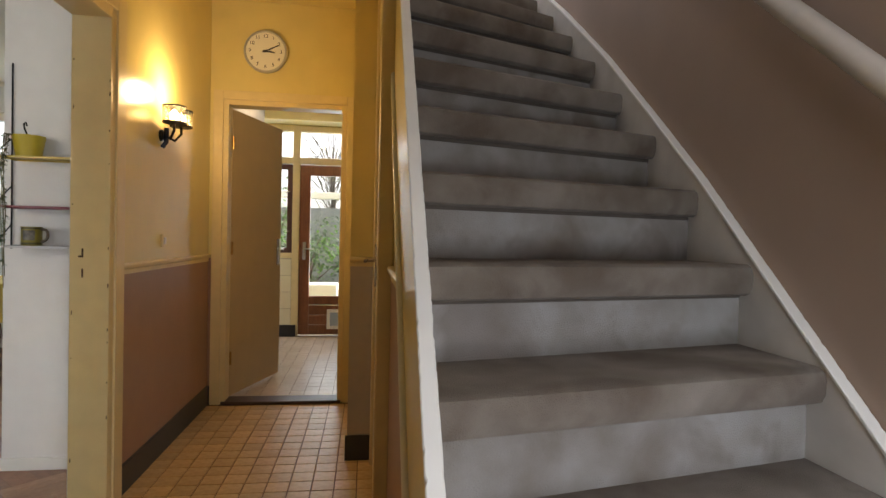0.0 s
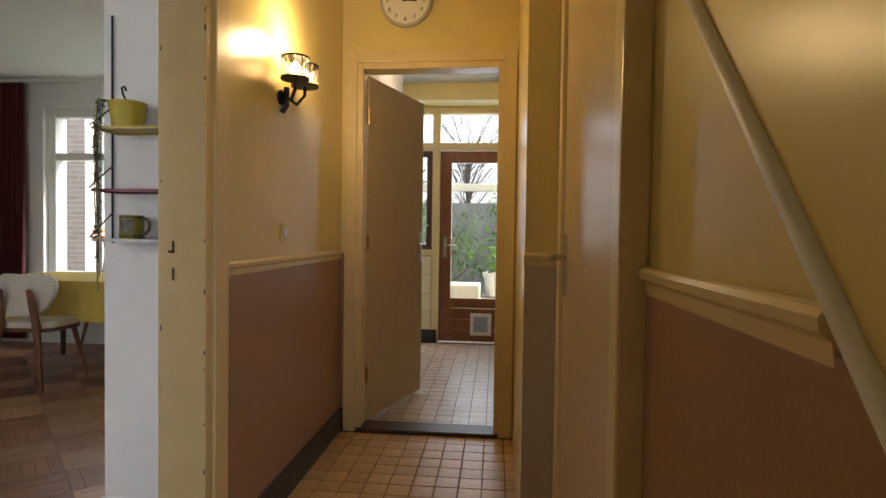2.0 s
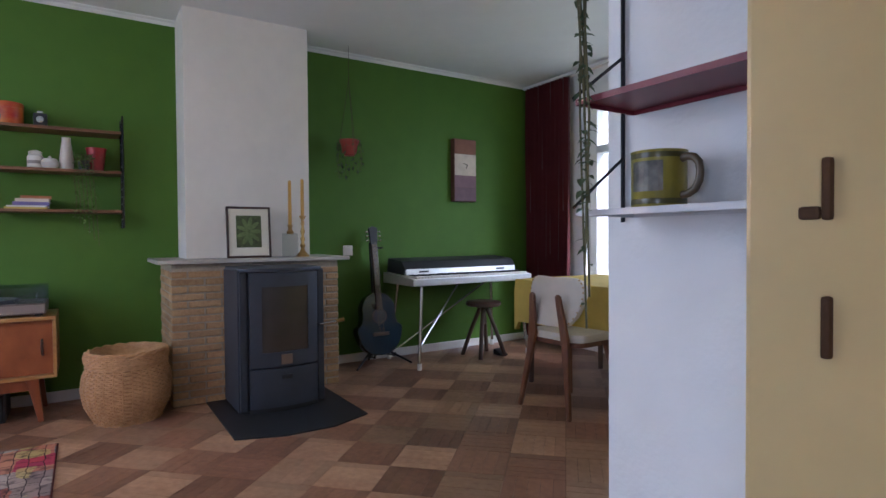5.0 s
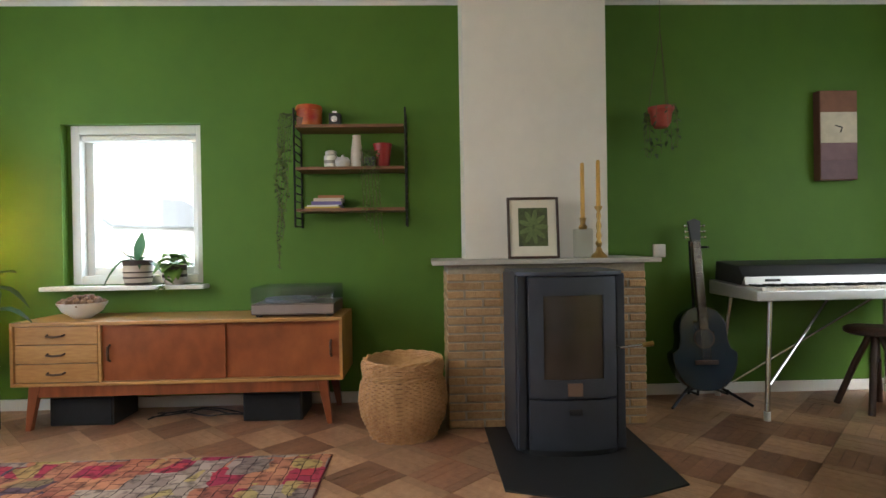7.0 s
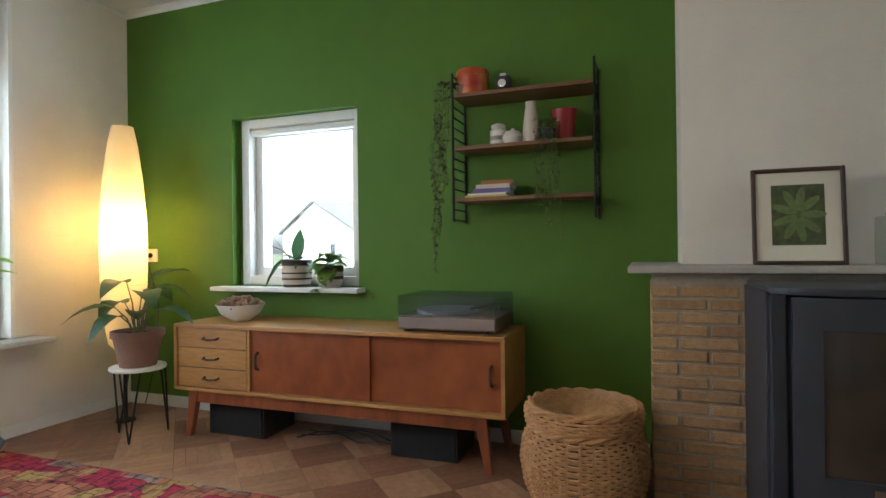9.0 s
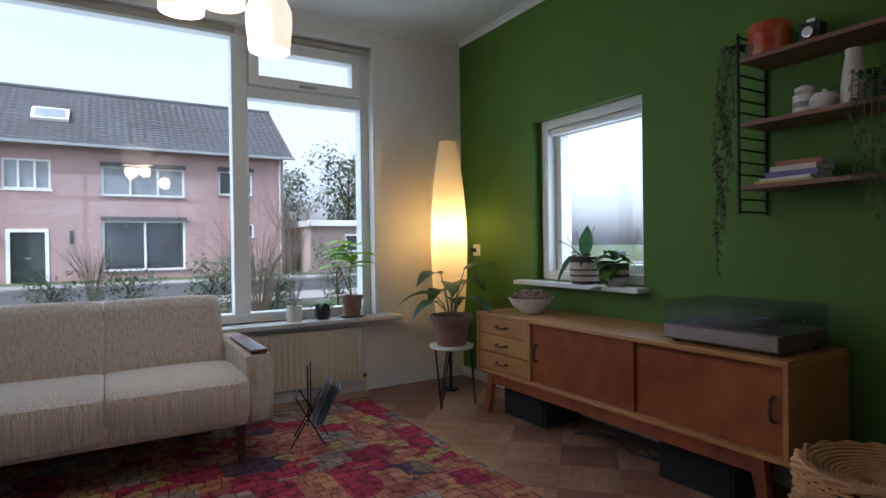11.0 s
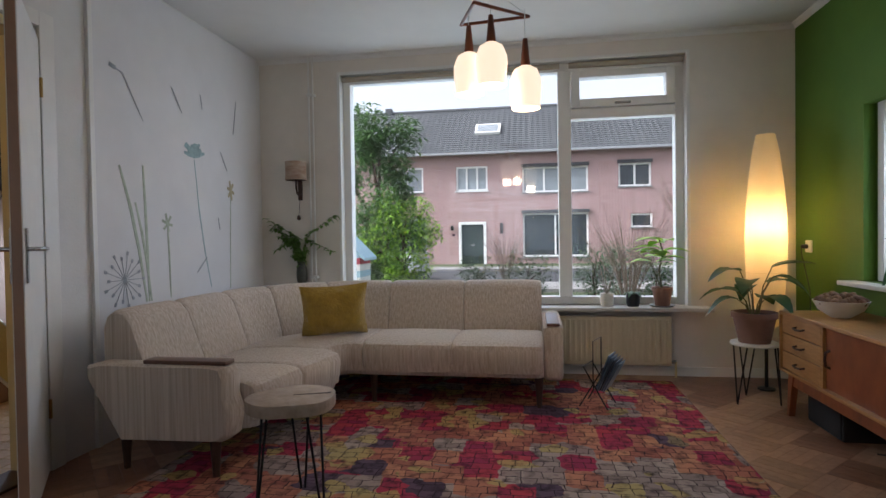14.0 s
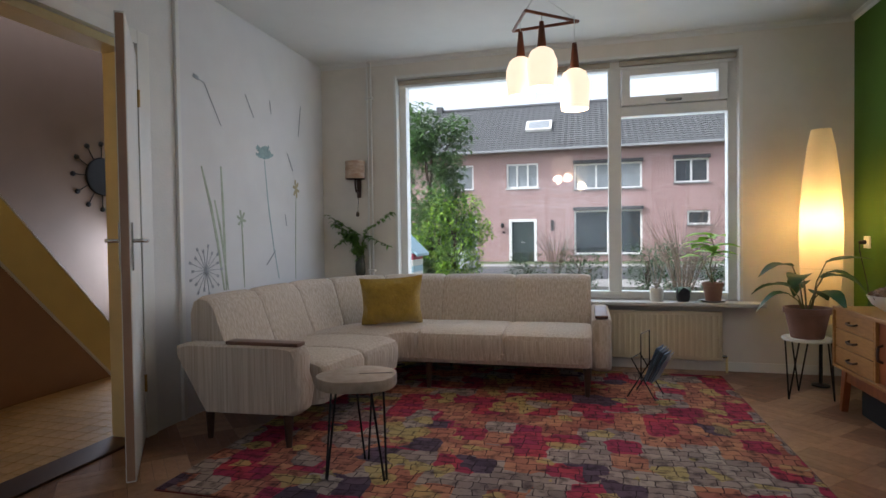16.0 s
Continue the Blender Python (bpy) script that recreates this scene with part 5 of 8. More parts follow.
# paper floor lamp
fl = thing("floor_lamp", Matrix.Translation((-4.87, -0.40, 0)), "tall cocoon-shaped cream floor lamp, lit", "lamp")
PAPER = material("lit_cream_lampshade", (0.84, 0.74, 0.52), 0.8, grain=0.06, scale=60)
paper_thin = PAPER.node_tree.nodes.new("ShaderNodeBsdfTranslucent")
paper_thin.inputs["Color"].default_value = (0.88, 0.74, 0.46, 1)
paper_mix = PAPER.node_tree.nodes.new("ShaderNodeMixShader")
paper_mix.inputs[0].default_value = 0.6
PAPER.node_tree.links.new(PAPER.node_tree.nodes["Principled BSDF"].outputs[0], paper_mix.inputs[1])
PAPER.node_tree.links.new(paper_thin.outputs[0], paper_mix.inputs[2])
PAPER.node_tree.links.new(paper_mix.outputs[0], PAPER.node_tree.nodes["Material Output"].inputs["Surface"])
cp = [(0.05, 0.42), (0.085, 0.46), (0.105, 0.58), (0.122, 0.8), (0.127, 1.0), (0.122, 1.2), (0.105, 1.42), (0.08, 1.62), (0.058, 1.73), (0.054, 1.73)]
part("shade", lathe(cp, 36), PAPER, fl, smooth=True)
for zz in (0.80, 1.02, 1.34):
    r = [c for c in cp if c[1] >= zz][0][0]
    part("seam", tube([((r + 0.001) * math.cos(a), (r + 0.001) * math.sin(a), zz) for a in (2 * math.pi * k / 40 for k in range(41))], 0.0022, 6, caps=False), CREAM_WOOD, fl, smooth=True)
part("base", lathe([(0.055, 0), (0.055, 0.012), (0.012, 0.02), (0.010, 0.43)], 24), BLACK_METAL, fl)
lamp("floor_lamp_glow", "POINT", 2.5, (1.0, 0.66, 0.28), Matrix.Translation((-4.87, -0.40, 1.12)), radius=0.05)

# ---- front window sill: pots; radiator; magazine rack ----
w1 = potted("potted_plant", Matrix.Translation((-3.86, -0.69, 0.53)), 0.05, 0.10, CERAMIC, "bare twiggy plant in a cream pot on the sill", rim=False, taper=0.9)
tw = bmesh.new()
for k in range(26):
    a, ln = random.uniform(0, 6.28), random.uniform(0.18, 0.42)
    p1 = (0.05 * math.cos(a), 0.03 * math.sin(a), 0.10 + ln * 0.5)
    p2 = (0.16 * math.cos(a) * ln / 0.4, 0.07 * math.sin(a), 0.10 + ln)
    tube([(0, 0, 0.08), p1, p2], 0.0013, 4, tw, r_end=0.0006)
part("twig_spray", tw, material("grey_twig", (0.30, 0.25, 0.19), 0.8, grain=0.2), w1)
w2 = potted("potted_plant", Matrix.Translation((-4.05, -0.69, 0.53)), 0.05, 0.095, BLACK, "small green plant in a black pot on the sill", rim=False, taper=0.8)
leaves(w2, DEEP_LEAF, [((0, 0, 0.09), (math.cos(1.05 * k), math.sin(1.05 * k), 0.8), 0.12, 0.04, 0.8) for k in range(9)])
w3 = potted("potted_plant", Matrix.Translation((-4.26, -0.69, 0.536)), 0.072, 0.14, TERRACOTTA, "tall bright-leaved plant in a terracotta pot on the sill")
part("saucer", lathe([(0.075, -0.006), (0.095, 0.008), (0.09, 0.008), (0.07, 0)], 24), material("grey_saucer", (0.25, 0.24, 0.23), 0.5), w3, smooth=True)
part("stem", tube([(0, 0, 0.12), (0.02, 0, 0.26), (-0.01, 0, 0.40), (0.02, 0, 0.50)], 0.005, 6), STEM, w3)
part("stem", tube([(0, 0, 0.12), (0.05, 0.01, 0.24), (0.10, 0, 0.36)], 0.004, 6), STEM, w3)
leaves(w3, LIME_LEAF, [((0.02 * math.cos(k) + (0.06 if k % 3 == 0 else 0), 0, 0.33 + 0.02 * (k % 9)), (math.cos(2.4 * k), 0.5 * math.sin(2.4 * k), 0.25), 0.16 + 0.03 * (k % 3), 0.12, 0.30) for k in range(14)])
rad = thing("radiator", Matrix.Translation((-4.32, YF + 0.05, 0)), "cream ribbed panel radiator under the window", "radiator")
RADC = material("cream_radiator_enamel", (0.66, 0.58, 0.40), 0.4, grain=0.05)
part("panel", box(0, 0.98, 0, 0.03, 0.09, 0.46, 0.008), RADC, rad)
for k in range(24):
    part("rib", box(0.02 + 0.0395 * k, 0.043 + 0.0395 * k, 0.027, 0.036, 0.115, 0.435, 0.005, seg=1), RADC, rad)
part("valve", tube([(-0.03, 0.015, 0.12), (0.01, 0.015, 0.12)], 0.014, 10), CHROME, rad)
part("feed_pipe", tube([(-0.03, 0.015, 0.0), (-0.03, 0.015, 0.12)], 0.009, 8), CREAM_WOOD, rad)
for x in (0.15, 0.85):
    part("bracket", box(x, x + 0.03, -0.05, 0.0, 0.2, 0.4), RADC, rad)
mr = thing("magazine_rack", pose(-3.70, 0.10, 0, 0, 0, 68), "thin black wire magazine rack holding blue magazines", "magazine rack")
for x in (-0.09, 0.09):
    part("wire", tube([(x, -0.09, 0.006), (x, 0.06, 0.26)], 0.004, 6), BLACK_METAL, mr)
    part("wire", tube([(x, 0.09, 0.006), (x, -0.06, 0.26)], 0.004, 6), BLACK_METAL, mr)
for y in (-0.06, 0.06):
    part("wire", tube([(-0.09, y, 0.26), (0.09, y, 0.26)], 0.004, 6), BLACK_METAL, mr)
part("carry_handle", tube([(-0.09, 0, 0.12), (-0.09, 0, 0.42), (0.09, 0, 0.42), (0.09, 0, 0.12)], 0.004, 6), BLACK_METAL, mr)
part("base_wire", tube([(-0.09, 0, 0.125), (0.09, 0, 0.125)], 0.004, 6), BLACK_METAL, mr)
MAGS = [material("magazine_cover", c, 0.35, grain=0.5, scale=30) for c in ((0.08, 0.16, 0.26), (0.14, 0.22, 0.30), (0.05, 0.07, 0.10))]
for k in range(5):
    mg = thing("magazine", pose(-3.70, 0.10, 0.10, 0, 0, 68) @ pose(0, 0.012 + 0.013 * k, 0.02, -20 - 2 * k, 0, 0), "blue glossy magazine standing in the wire rack", "magazine", "magazines in the rack")
    part("sheet_block", box(-0.085 + 0.004 * k, 0.08 + 0.004 * k, -0.003, 0.003, 0, 0.23 - 0.008 * k, 0.001, seg=1), MAGS[k % 3], mg)
for x in (-1.535, -1.50):
    pp = structure("heating_pipe", tube([(x, YF + 0.035, 0.0), (x, YF + 0.035, CEIL)], 0.008, 8), WHITE_PAINT, "thin painted heating pipe in the corner", "pipe", smooth=True)
for zz in (0.75, 2.25):
    structure("pipe_clip", box(-1.55, -1.485, YF, YF + 0.05, zz, zz + 0.02, 0.004), WHITE_PAINT, "small pipe clip", "pipe")

# ---- corner sofa ----
CX, CY, RB = -2.23, 0.37, 0.97      # centre of the corner's bend and the back's radius
L1, L2 = 1.14, 0.935                 # straight runs along the window and along the side wall
ARC = math.pi / 2 * RB


def reach(s):
    """How far the seat comes forward: more along the window, and a full nose where the side run begins."""
    if s < L1:
        return 0.085
    if s < L1 + ARC:
        return 0.085 * (1 - (s - L1) / ARC)
    u = s - L1 - ARC
    return 0.0 if u < 0.13 else 0.13 * min(1.0, (u - 0.13) / 0.06) * (1 - max(0.0, u - 0.19) / (L2 - 0.19))


def sofa_at(s, d, z):
    """Along the back (s), out from it (d), up (z)."""
    d += reach(s) * min(1.0, max(0.0, (d - 0.25) / 0.45))
    if s < L1:
        return Vector((CX - L1 + s, CY - RB + d, z))
    if s < L1 + ARC:
        a = (s - L1) / RB
        return Vector((CX + (RB - d) * math.sin(a), CY - (RB - d) * math.cos(a), z))
    return Vector((CX + RB - d, CY + s - L1 - ARC, z))


def sofa_piece(s0, s1, prof, n=8, puff=0.012, pinch=1.0):
    """A cushion: an outline (d, z) swept along the sofa, its ends pinched."""
    bm = bmesh.new()
    cd = sum(p[0] for p in prof) / len(prof)
    cz = sum(p[1] for p in prof) / len(prof)
    stops = [(0.0, 1 - 0.10 * pinch), (0.012, 1 - 0.035 * pinch), (0.035, 1.0)]
    ts = [(s0 + e, k) for e, k in stops] + [(s0 + 0.035 + (s1 - s0 - 0.07) * i / n, 1 + puff * math.sin(math.pi * i / n)) for i in range(1, n)] + [(s1 - e, k) for e, k in reversed(stops)]
    rings = [[bm.verts.new(sofa_at(s, cd + (d - cd) * k, cz + (z - cz) * k)) for d, z in prof] for s, k in ts]
    m = len(prof)
    for a, b in zip(rings, rings[1:]):
        for k in range(m):
            bm.faces.new((a[k], a[(k + 1) % m], b[(k + 1) % m], b[k]))
    bm.faces.new(rings[0][::-1])
    bm.faces.new(rings[-1])
    bmesh.ops.recalc_face_normals(bm, faces=list(bm.faces))
    return bm


sofa = thing("corner_sofa", Matrix.Identity(4), "cream ribbed corner sofa with wooden armrest caps and dark legs", "sofa")
BACK = [(0.02, 0.30), (0.0, 0.45), (0.0, 0.66), (0.02, 0.72), (0.06, 0.745), (0.11, 0.735), (0.15, 0.69), (0.20, 0.55), (0.25, 0.42), (0.25, 0.33)]
SEAT = [(0.20, 0.30), (0.20, 0.39), (0.35, 0.415), (0.60, 0.425), (0.74, 0.417), (0.785, 0.398), (0.800, 0.365), (0.797, 0.30), (0.785, 0.232), (0.755, 0.222), (0.70, 0.28)]
BASE = [(0.06, 0.19), (0.04, 0.30), (0.10, 0.315), (0.77, 0.315), (0.785, 0.27), (0.76, 0.20), (0.70, 0.19)]
part("base", sofa_piece(0.0, L1 + ARC + L2, BASE, 40, 0.0), SOFA, sofa, smooth=True)
TOTAL = L1 + ARC + L2
for a, b in ((0, L1 / 2), (L1 / 2, L1), (L1, L1 + ARC * 0.36), (L1 + ARC * 0.36, L1 + ARC * 0.70), (L1 + ARC * 0.70, L1 + ARC), (L1 + ARC, L1 + ARC + 0.475), (L1 + ARC + 0.475, TOTAL)):
    part("back_cushion", sofa_piece(a + 0.0016, b - 0.0016, BACK, 8, 0.016, 0.72), SOFA, sofa, smooth=True)
for a, b in ((0, L1 / 2), (L1 / 2, L1), (L1, L1 + ARC + 0.13), (L1 + ARC + 0.13, L1 + ARC + 0.56), (L1 + ARC + 0.56, TOTAL)):
    part("seat_cushion", sofa_piece(a + 0.001, b - 0.001, SEAT, 12, 0.034, 0.95), SOFA, sofa, smooth=True)
ARM = [(0.17, 0.16), (0.0, 0.45), (0.0, 0.50), (0.06, 0.515), (0.65, 0.515), (0.71, 0.505), (0.73, 0.46), (0.725, 0.38), (0.75, 0.30), (0.73, 0.20), (0.69, 0.17)]
WOODCAP = material("dark_teak_armrest", (0.15, 0.065, 0.035), 0.4, scale=18, color2=(0.08, 0.035, 0.02), stretch=(4, 4, 4))
for end in (0, 1):
    arm = bmesh.new()
    for t, k in ((0.0, 0.94), (0.015, 0.985), (0.035, 1.0), (0.085, 1.0), (0.105, 0.985), (0.12, 0.94)):
        s = -t if end == 0 else TOTAL + t
        for d, z in ARM:
            arm.verts.new(sofa_at(s, 0.37 + (d - 0.37) * k, 0.34 + (z - 0.34) * k))
    arm.verts.ensure_lookup_table()
    m = len(ARM)
    for r in range(5):
        for k in range(m):
            arm.faces.new((arm.verts[r * m + k], arm.verts[r * m + (k + 1) % m], arm.verts[(r + 1) * m + (k + 1) % m], arm.verts[(r + 1) * m + k]))
    arm.faces.new([arm.verts[k] for k in range(m)])
    arm.faces.new([arm.verts[5 * m + k] for k in range(m)])
    bmesh.ops.recalc_face_normals(arm, faces=list(arm.faces))
    part("arm", arm, SOFA, sofa, smooth=True)
    a, b = (-0.10, -0.02) if end == 0 else (TOTAL + 0.02, TOTAL + 0.10)
    p, q = sofa_at(a, 0.29, 0.512), sofa_at(b, 0.715, 0.532)
    part("armrest_cap", box(min(p.x, q.x), max(p.x, q.x), min(p.y, q.y), max(p.y, q.y), 0.512, 0.532, 0.006), WOODCAP, sofa, "dark wooden armrest cap", smooth=True)
for s, d in ((0.03, 0.72), (0.03, 0.12), (L1 - 0.05, 0.70), (L1 - 0.05, 0.12), (L1 + ARC * 0.5, 0.12), (L1 + ARC + 0.05, 0.70), (L1 + ARC + 0.05, 0.12), (TOTAL + 0.09, 0.65), (TOTAL + 0.03, 0.14)):
    p = sofa_at(s, d, 0)
    part("leg", lathe([(0.014, 0.0), (0.028, 0.205)], 12, m=Matrix.Translation(p)), DARK_WOOD, sofa, smooth=True)

pil = thing("cushion", pose(-1.97, 0.05, 0.418, -18, 2, 24), "mustard velvet scatter cushion leaning in the sofa corner", "cushion")
pb = bmesh.new()
bmesh.ops.create_grid(pb, x_segments=14, y_segments=14, size=0.5)
back = pb.copy()
for one, sgn in ((pb, 1), (back, -1)):
    for v in one.verts:
        u, w = v.co.x * 2, v.co.y * 2
        puff = 0.075 * ((1 - u ** 4) * (1 - w ** 4)) ** 0.6 + 0.016 * noise.noise(Vector((u * 2.2, w * 2.2, sgn))) + 0.006 * noise.noise(Vector((u * 6, w * 6, sgn)))
        if abs(u) > 0.999 or abs(w) > 0.999:
            puff = 0
        pin = 1 - 0.08 * (1 - (u * u)) * abs(w) - 0.08 * (1 - (w * w)) * abs(u) + 0.03 * noise.noise(Vector((u * 2, w * 2, 5)))
        v.co = Vector((u * 0.222 * pin, -sgn * puff, 0.185 + w * 0.188 * pin))
merge(pb, back)
bmesh.ops.remove_doubles(pb, verts=list(pb.verts), dist=0.001)
bmesh.ops.recalc_face_normals(pb, faces=list(pb.faces))
part("cover", pb, MUSTARD, pil, smooth=True)

# ---- log side table ----
stb = thing("side_table", Matrix.Translation((-2.36, 1.60, 0)), "log-slice side table on black hairpin legs", "side table")
LOG = material("greyed_log_slice", (0.40, 0.32, 0.25), 0.7, scale=24, color2=(0.25, 0.19, 0.14), bump=0.2)
rim = [(0.165 * (1 + 0.07 * math.sin(2 * a + 0.5) + 0.04 * math.sin(3 * a) + 0.025 * math.sin(5 * a + 1)) * math.cos(a), 0.165 * (1 + 0.07 * math.sin(2 * a + 0.5) + 0.04 * math.sin(3 * a) + 0.025 * math.sin(5 * a + 1)) * math.sin(a)) for a in (2 * math.pi * k / 40 for k in range(40))]
part("slab", extrude(rim, 0.05, "z", bevel=0.006, m=Matrix.Translation((0, 0, 0.40))), LOG, stb, smooth=True)
part("split", extrude([(0.005, -0.001), (0.15, -0.008), (0.155, 0.008), (0.006, 0.002)], 0.003, "z", m=pose(0, 0, 0.4485, 0, 0, 200)), DARK_WOOD, stb)
for k in range(3):
    a = radians(40 + 120 * k)
    c, s = math.cos(a), math.sin(a)
    part("leg", tube([(0.11 * c - 0.04 * s, 0.11 * s + 0.04 * c, 0.40), (0.148 * c - 0.008 * s, 0.148 * s + 0.008 * c, 0.012), (0.15 * c, 0.15 * s, 0.005), (0.148 * c + 0.008 * s, 0.148 * s - 0.008 * c, 0.012), (0.11 * c + 0.04 * s, 0.11 * s - 0.04 * c, 0.40)], 0.005, 8), BLACK_METAL, stb, smooth=True)


# ---- rug ----
def rug_material():
    m = bpy.data.materials.new("patchwork_rug_pile")
    m.use_nodes = True
    nodes, links = m.node_tree.nodes, m.node_tree.links
    b = nodes["Principled BSDF"]
    b.inputs["Roughness"].default_value = 0.95
    b.inputs["Sheen Weight"].default_value = 0.0
    b.inputs["Specular IOR Level"].default_value = 0.15
    coord = nodes.new("ShaderNodeTexCoord")
    warp = nodes.new("ShaderNodeTexNoise")
    warp.inputs["Scale"].default_value, warp.inputs["Detail"].default_value = 9, 4
    links.new(coord.outputs["Object"], warp.inputs["Vector"])
    mixv = nodes.new("ShaderNodeMix")
    mixv.data_type, mixv.blend_type = "RGBA", "LINEAR_LIGHT"
    mixv.inputs[0].default_value = 0.028
    links.new(coord.outputs["Object"], mixv.inputs[6])
    links.new(warp.outputs["Color"], mixv.inputs[7])
    # broad colour fields
    field = nodes.new("ShaderNodeTexVoronoi")
    field.distance, field.inputs["Scale"].default_value, field.inputs["Randomness"].default_value = "CHEBYCHEV", 6.2, 0.6
    links.new(mixv.outputs[2], field.inputs["Vector"])
    pick = nodes.new("ShaderNodeSeparateColor")
    links.new(field.outputs["Color"], pick.inputs[0])
    ramp = nodes.new("ShaderNodeValToRGB")
    ramp.color_ramp.interpolation = "CONSTANT"
    stops = [(0.0, (0.37, 0.012, 0.045)), (0.16, (0.44, 0.165, 0.08)), (0.37, (0.35, 0.27, 0.225)), (0.55, (0.40, 0.13, 0.065)), (0.69, (0.29, 0.215, 0.185)), (0.80, (0.36, 0.011, 0.05)), (0.93, (0.10, 0.06, 0.09))]
    while len(ramp.color_ramp.elements) < len(stops):
        ramp.color_ramp.elements.new(0.5)
    for e, (pos, c) in zip(ramp.color_ramp.elements, stops):
        e.position, e.color = pos, (*c, 1)
    links.new(pick.outputs[0], ramp.inputs[0])
    # woven stones inside each field, with dark joints
    brk = nodes.new("ShaderNodeTexBrick")
    brk.inputs["Scale"].default_value = 1.0
    brk.inputs["Brick Width"].default_value, brk.inputs["Row Height"].default_value = 0.092, 0.060
    brk.inputs["Mortar Size"].default_value, brk.inputs["Mortar Smooth"].default_value = 0.0026, 0.5
    brk.inputs["Color1"].default_value, brk.inputs["Color2"].default_value = (0, 0, 0, 1), (1, 1, 1, 1)
    brk.offset_frequency, brk.squash_frequency, brk.squash = 2, 3, 0.7
    links.new(mixv.outputs[2], brk.inputs["Vector"])
    shade = nodes.new("ShaderNodeSeparateColor")
    links.new(brk.outputs["Color"], shade.inputs[0])
    tone = nodes.new("ShaderNodeMapRange")
    tone.inputs[3].default_value, tone.inputs[4].default_value = 0.7, 1.2
    links.new(shade.outputs[1], tone.inputs[0])
    hs = nodes.new("ShaderNodeHueSaturation")
    hs.inputs["Saturation"].default_value = 0.92
    links.new(ramp.outputs[0], hs.inputs["Color"])
    links.new(tone.outputs[0], hs.inputs["Value"])
    hue = nodes.new("ShaderNodeMapRange")
    hue.inputs[3].default_value, hue.inputs[4].default_value = 0.485, 0.508
    links.new(shade.outputs[0], hue.inputs[0])
    links.new(hue.outputs[0], hs.inputs["Hue"])
    blot = nodes.new("ShaderNodeTexNoise")
    blot.inputs["Scale"].default_value, blot.inputs["Detail"].default_value = 22, 5
    links.new(coord.outputs["Object"], blot.inputs["Vector"])
    gap = nodes.new("ShaderNodeMapRange")
    gap.inputs[1].default_value, gap.inputs[2].default_value = 0.50, 0.78
    links.new(blot.outputs[0], gap.inputs[0])
    less = nodes.new("ShaderNodeMath")
    less.operation = "MAXIMUM"
    links.new(brk.outputs["Fac"], less.inputs[0])
    links.new(gap.outputs[0], less.inputs[1])
    dark = nodes.new("ShaderNodeMix")
    dark.data_type = "RGBA"
    dark.inputs[7].default_value = (0.022, 0.012, 0.016, 1)
    links.new(less.outputs[0], dark.inputs[0])
    # single pale yellow stones here and there
    few = nodes.new("ShaderNodeTexVoronoi")
    few.inputs["Scale"].default_value = 9.5
    links.new(mixv.outputs[2], few.inputs["Vector"])
    few_pick = nodes.new("ShaderNodeSeparateColor")
    links.new(few.outputs["Color"], few_pick.inputs[0])
    few_on = nodes.new("ShaderNodeMapRange")
    few_on.inputs[1].default_value, few_on.inputs[2].default_value = 0.85, 0.87
    few_on.inputs[4].default_value = 0.8
    links.new(few_pick.outputs[1], few_on.inputs[0])
    yellow = nodes.new("ShaderNodeMix")
    yellow.data_type = "RGBA"
    yellow.inputs[7].default_value = (0.44, 0.34, 0.12, 1)
    links.new(few_on.outputs[0], yellow.inputs[0])
    links.new(hs.outputs[0], yellow.inputs[6])
    links.new(yellow.outputs[2], dark.inputs[6])
    links.new(dark.outputs[2], b.inputs["Base Color"])
    pile = nodes.new("ShaderNodeTexNoise")
    pile.inputs["Scale"].default_value = 300
    links.new(coord.outputs["Object"], pile.inputs["Vector"])
    bn = nodes.new("ShaderNodeBump")
    bn.inputs["Strength"].default_value, bn.inputs["Distance"].default_value = 0.6, 0.004
    links.new(pile.outputs[0], bn.inputs["Height"])
    links.new(bn.outputs[0], b.inputs["Normal"])
    return m


rug = thing("rug", Matrix.Translation((-2.93, 0.69, 0)), "patchwork rug of red, orange, grey and yellow cobble shapes", "rug")
part("carpet", box(-1.35, 1.35, -1.22, 1.24, 0.0, 0.011, 0.004), rug_material(), rug)
part("binding", box(-1.356, 1.356, -1.226, 1.246, 0.0, 0.006, 0.002), material("dark_red_binding", (0.12, 0.02, 0.02), 0.9, grain=0.3), rug)

# ---- pendant with three opal shades ----
pend = thing("pendant_lamp", Matrix.Translation((-3.11, 1.05, CEIL)), "teak triangle pendant with three lit opal glass shades", "lamp")
OPAL = material("lit_opal_glass", (0.85, 0.78, 0.68), 0.3, emit=(1.0, 0.76, 0.50), power=0.42)
part("ceiling_rose", lathe([(0.055, -0.03), (0.06, -0.01), (0.06, 0.0)], 24), WHITE_PAINT, pend, smooth=True)
part("cord", tube([(0, 0, -0.03), (0, 0, -0.325)], 0.003, 6), WHITE_PAINT, pend)
corners = [(0.13, -0.10, -0.465), (-0.20, -0.06, -0.465), (0.04, 0.15, -0.465)]
for a, b in zip(corners, corners[1:] + corners[:1]):
    part("crossbar", tube([a, b], 0.008, 8), TEAK, pend)
for c in corners:
    part("suspension", tube([(0, 0, -0.325), c], 0.002, 5), WHITE_PAINT, pend)
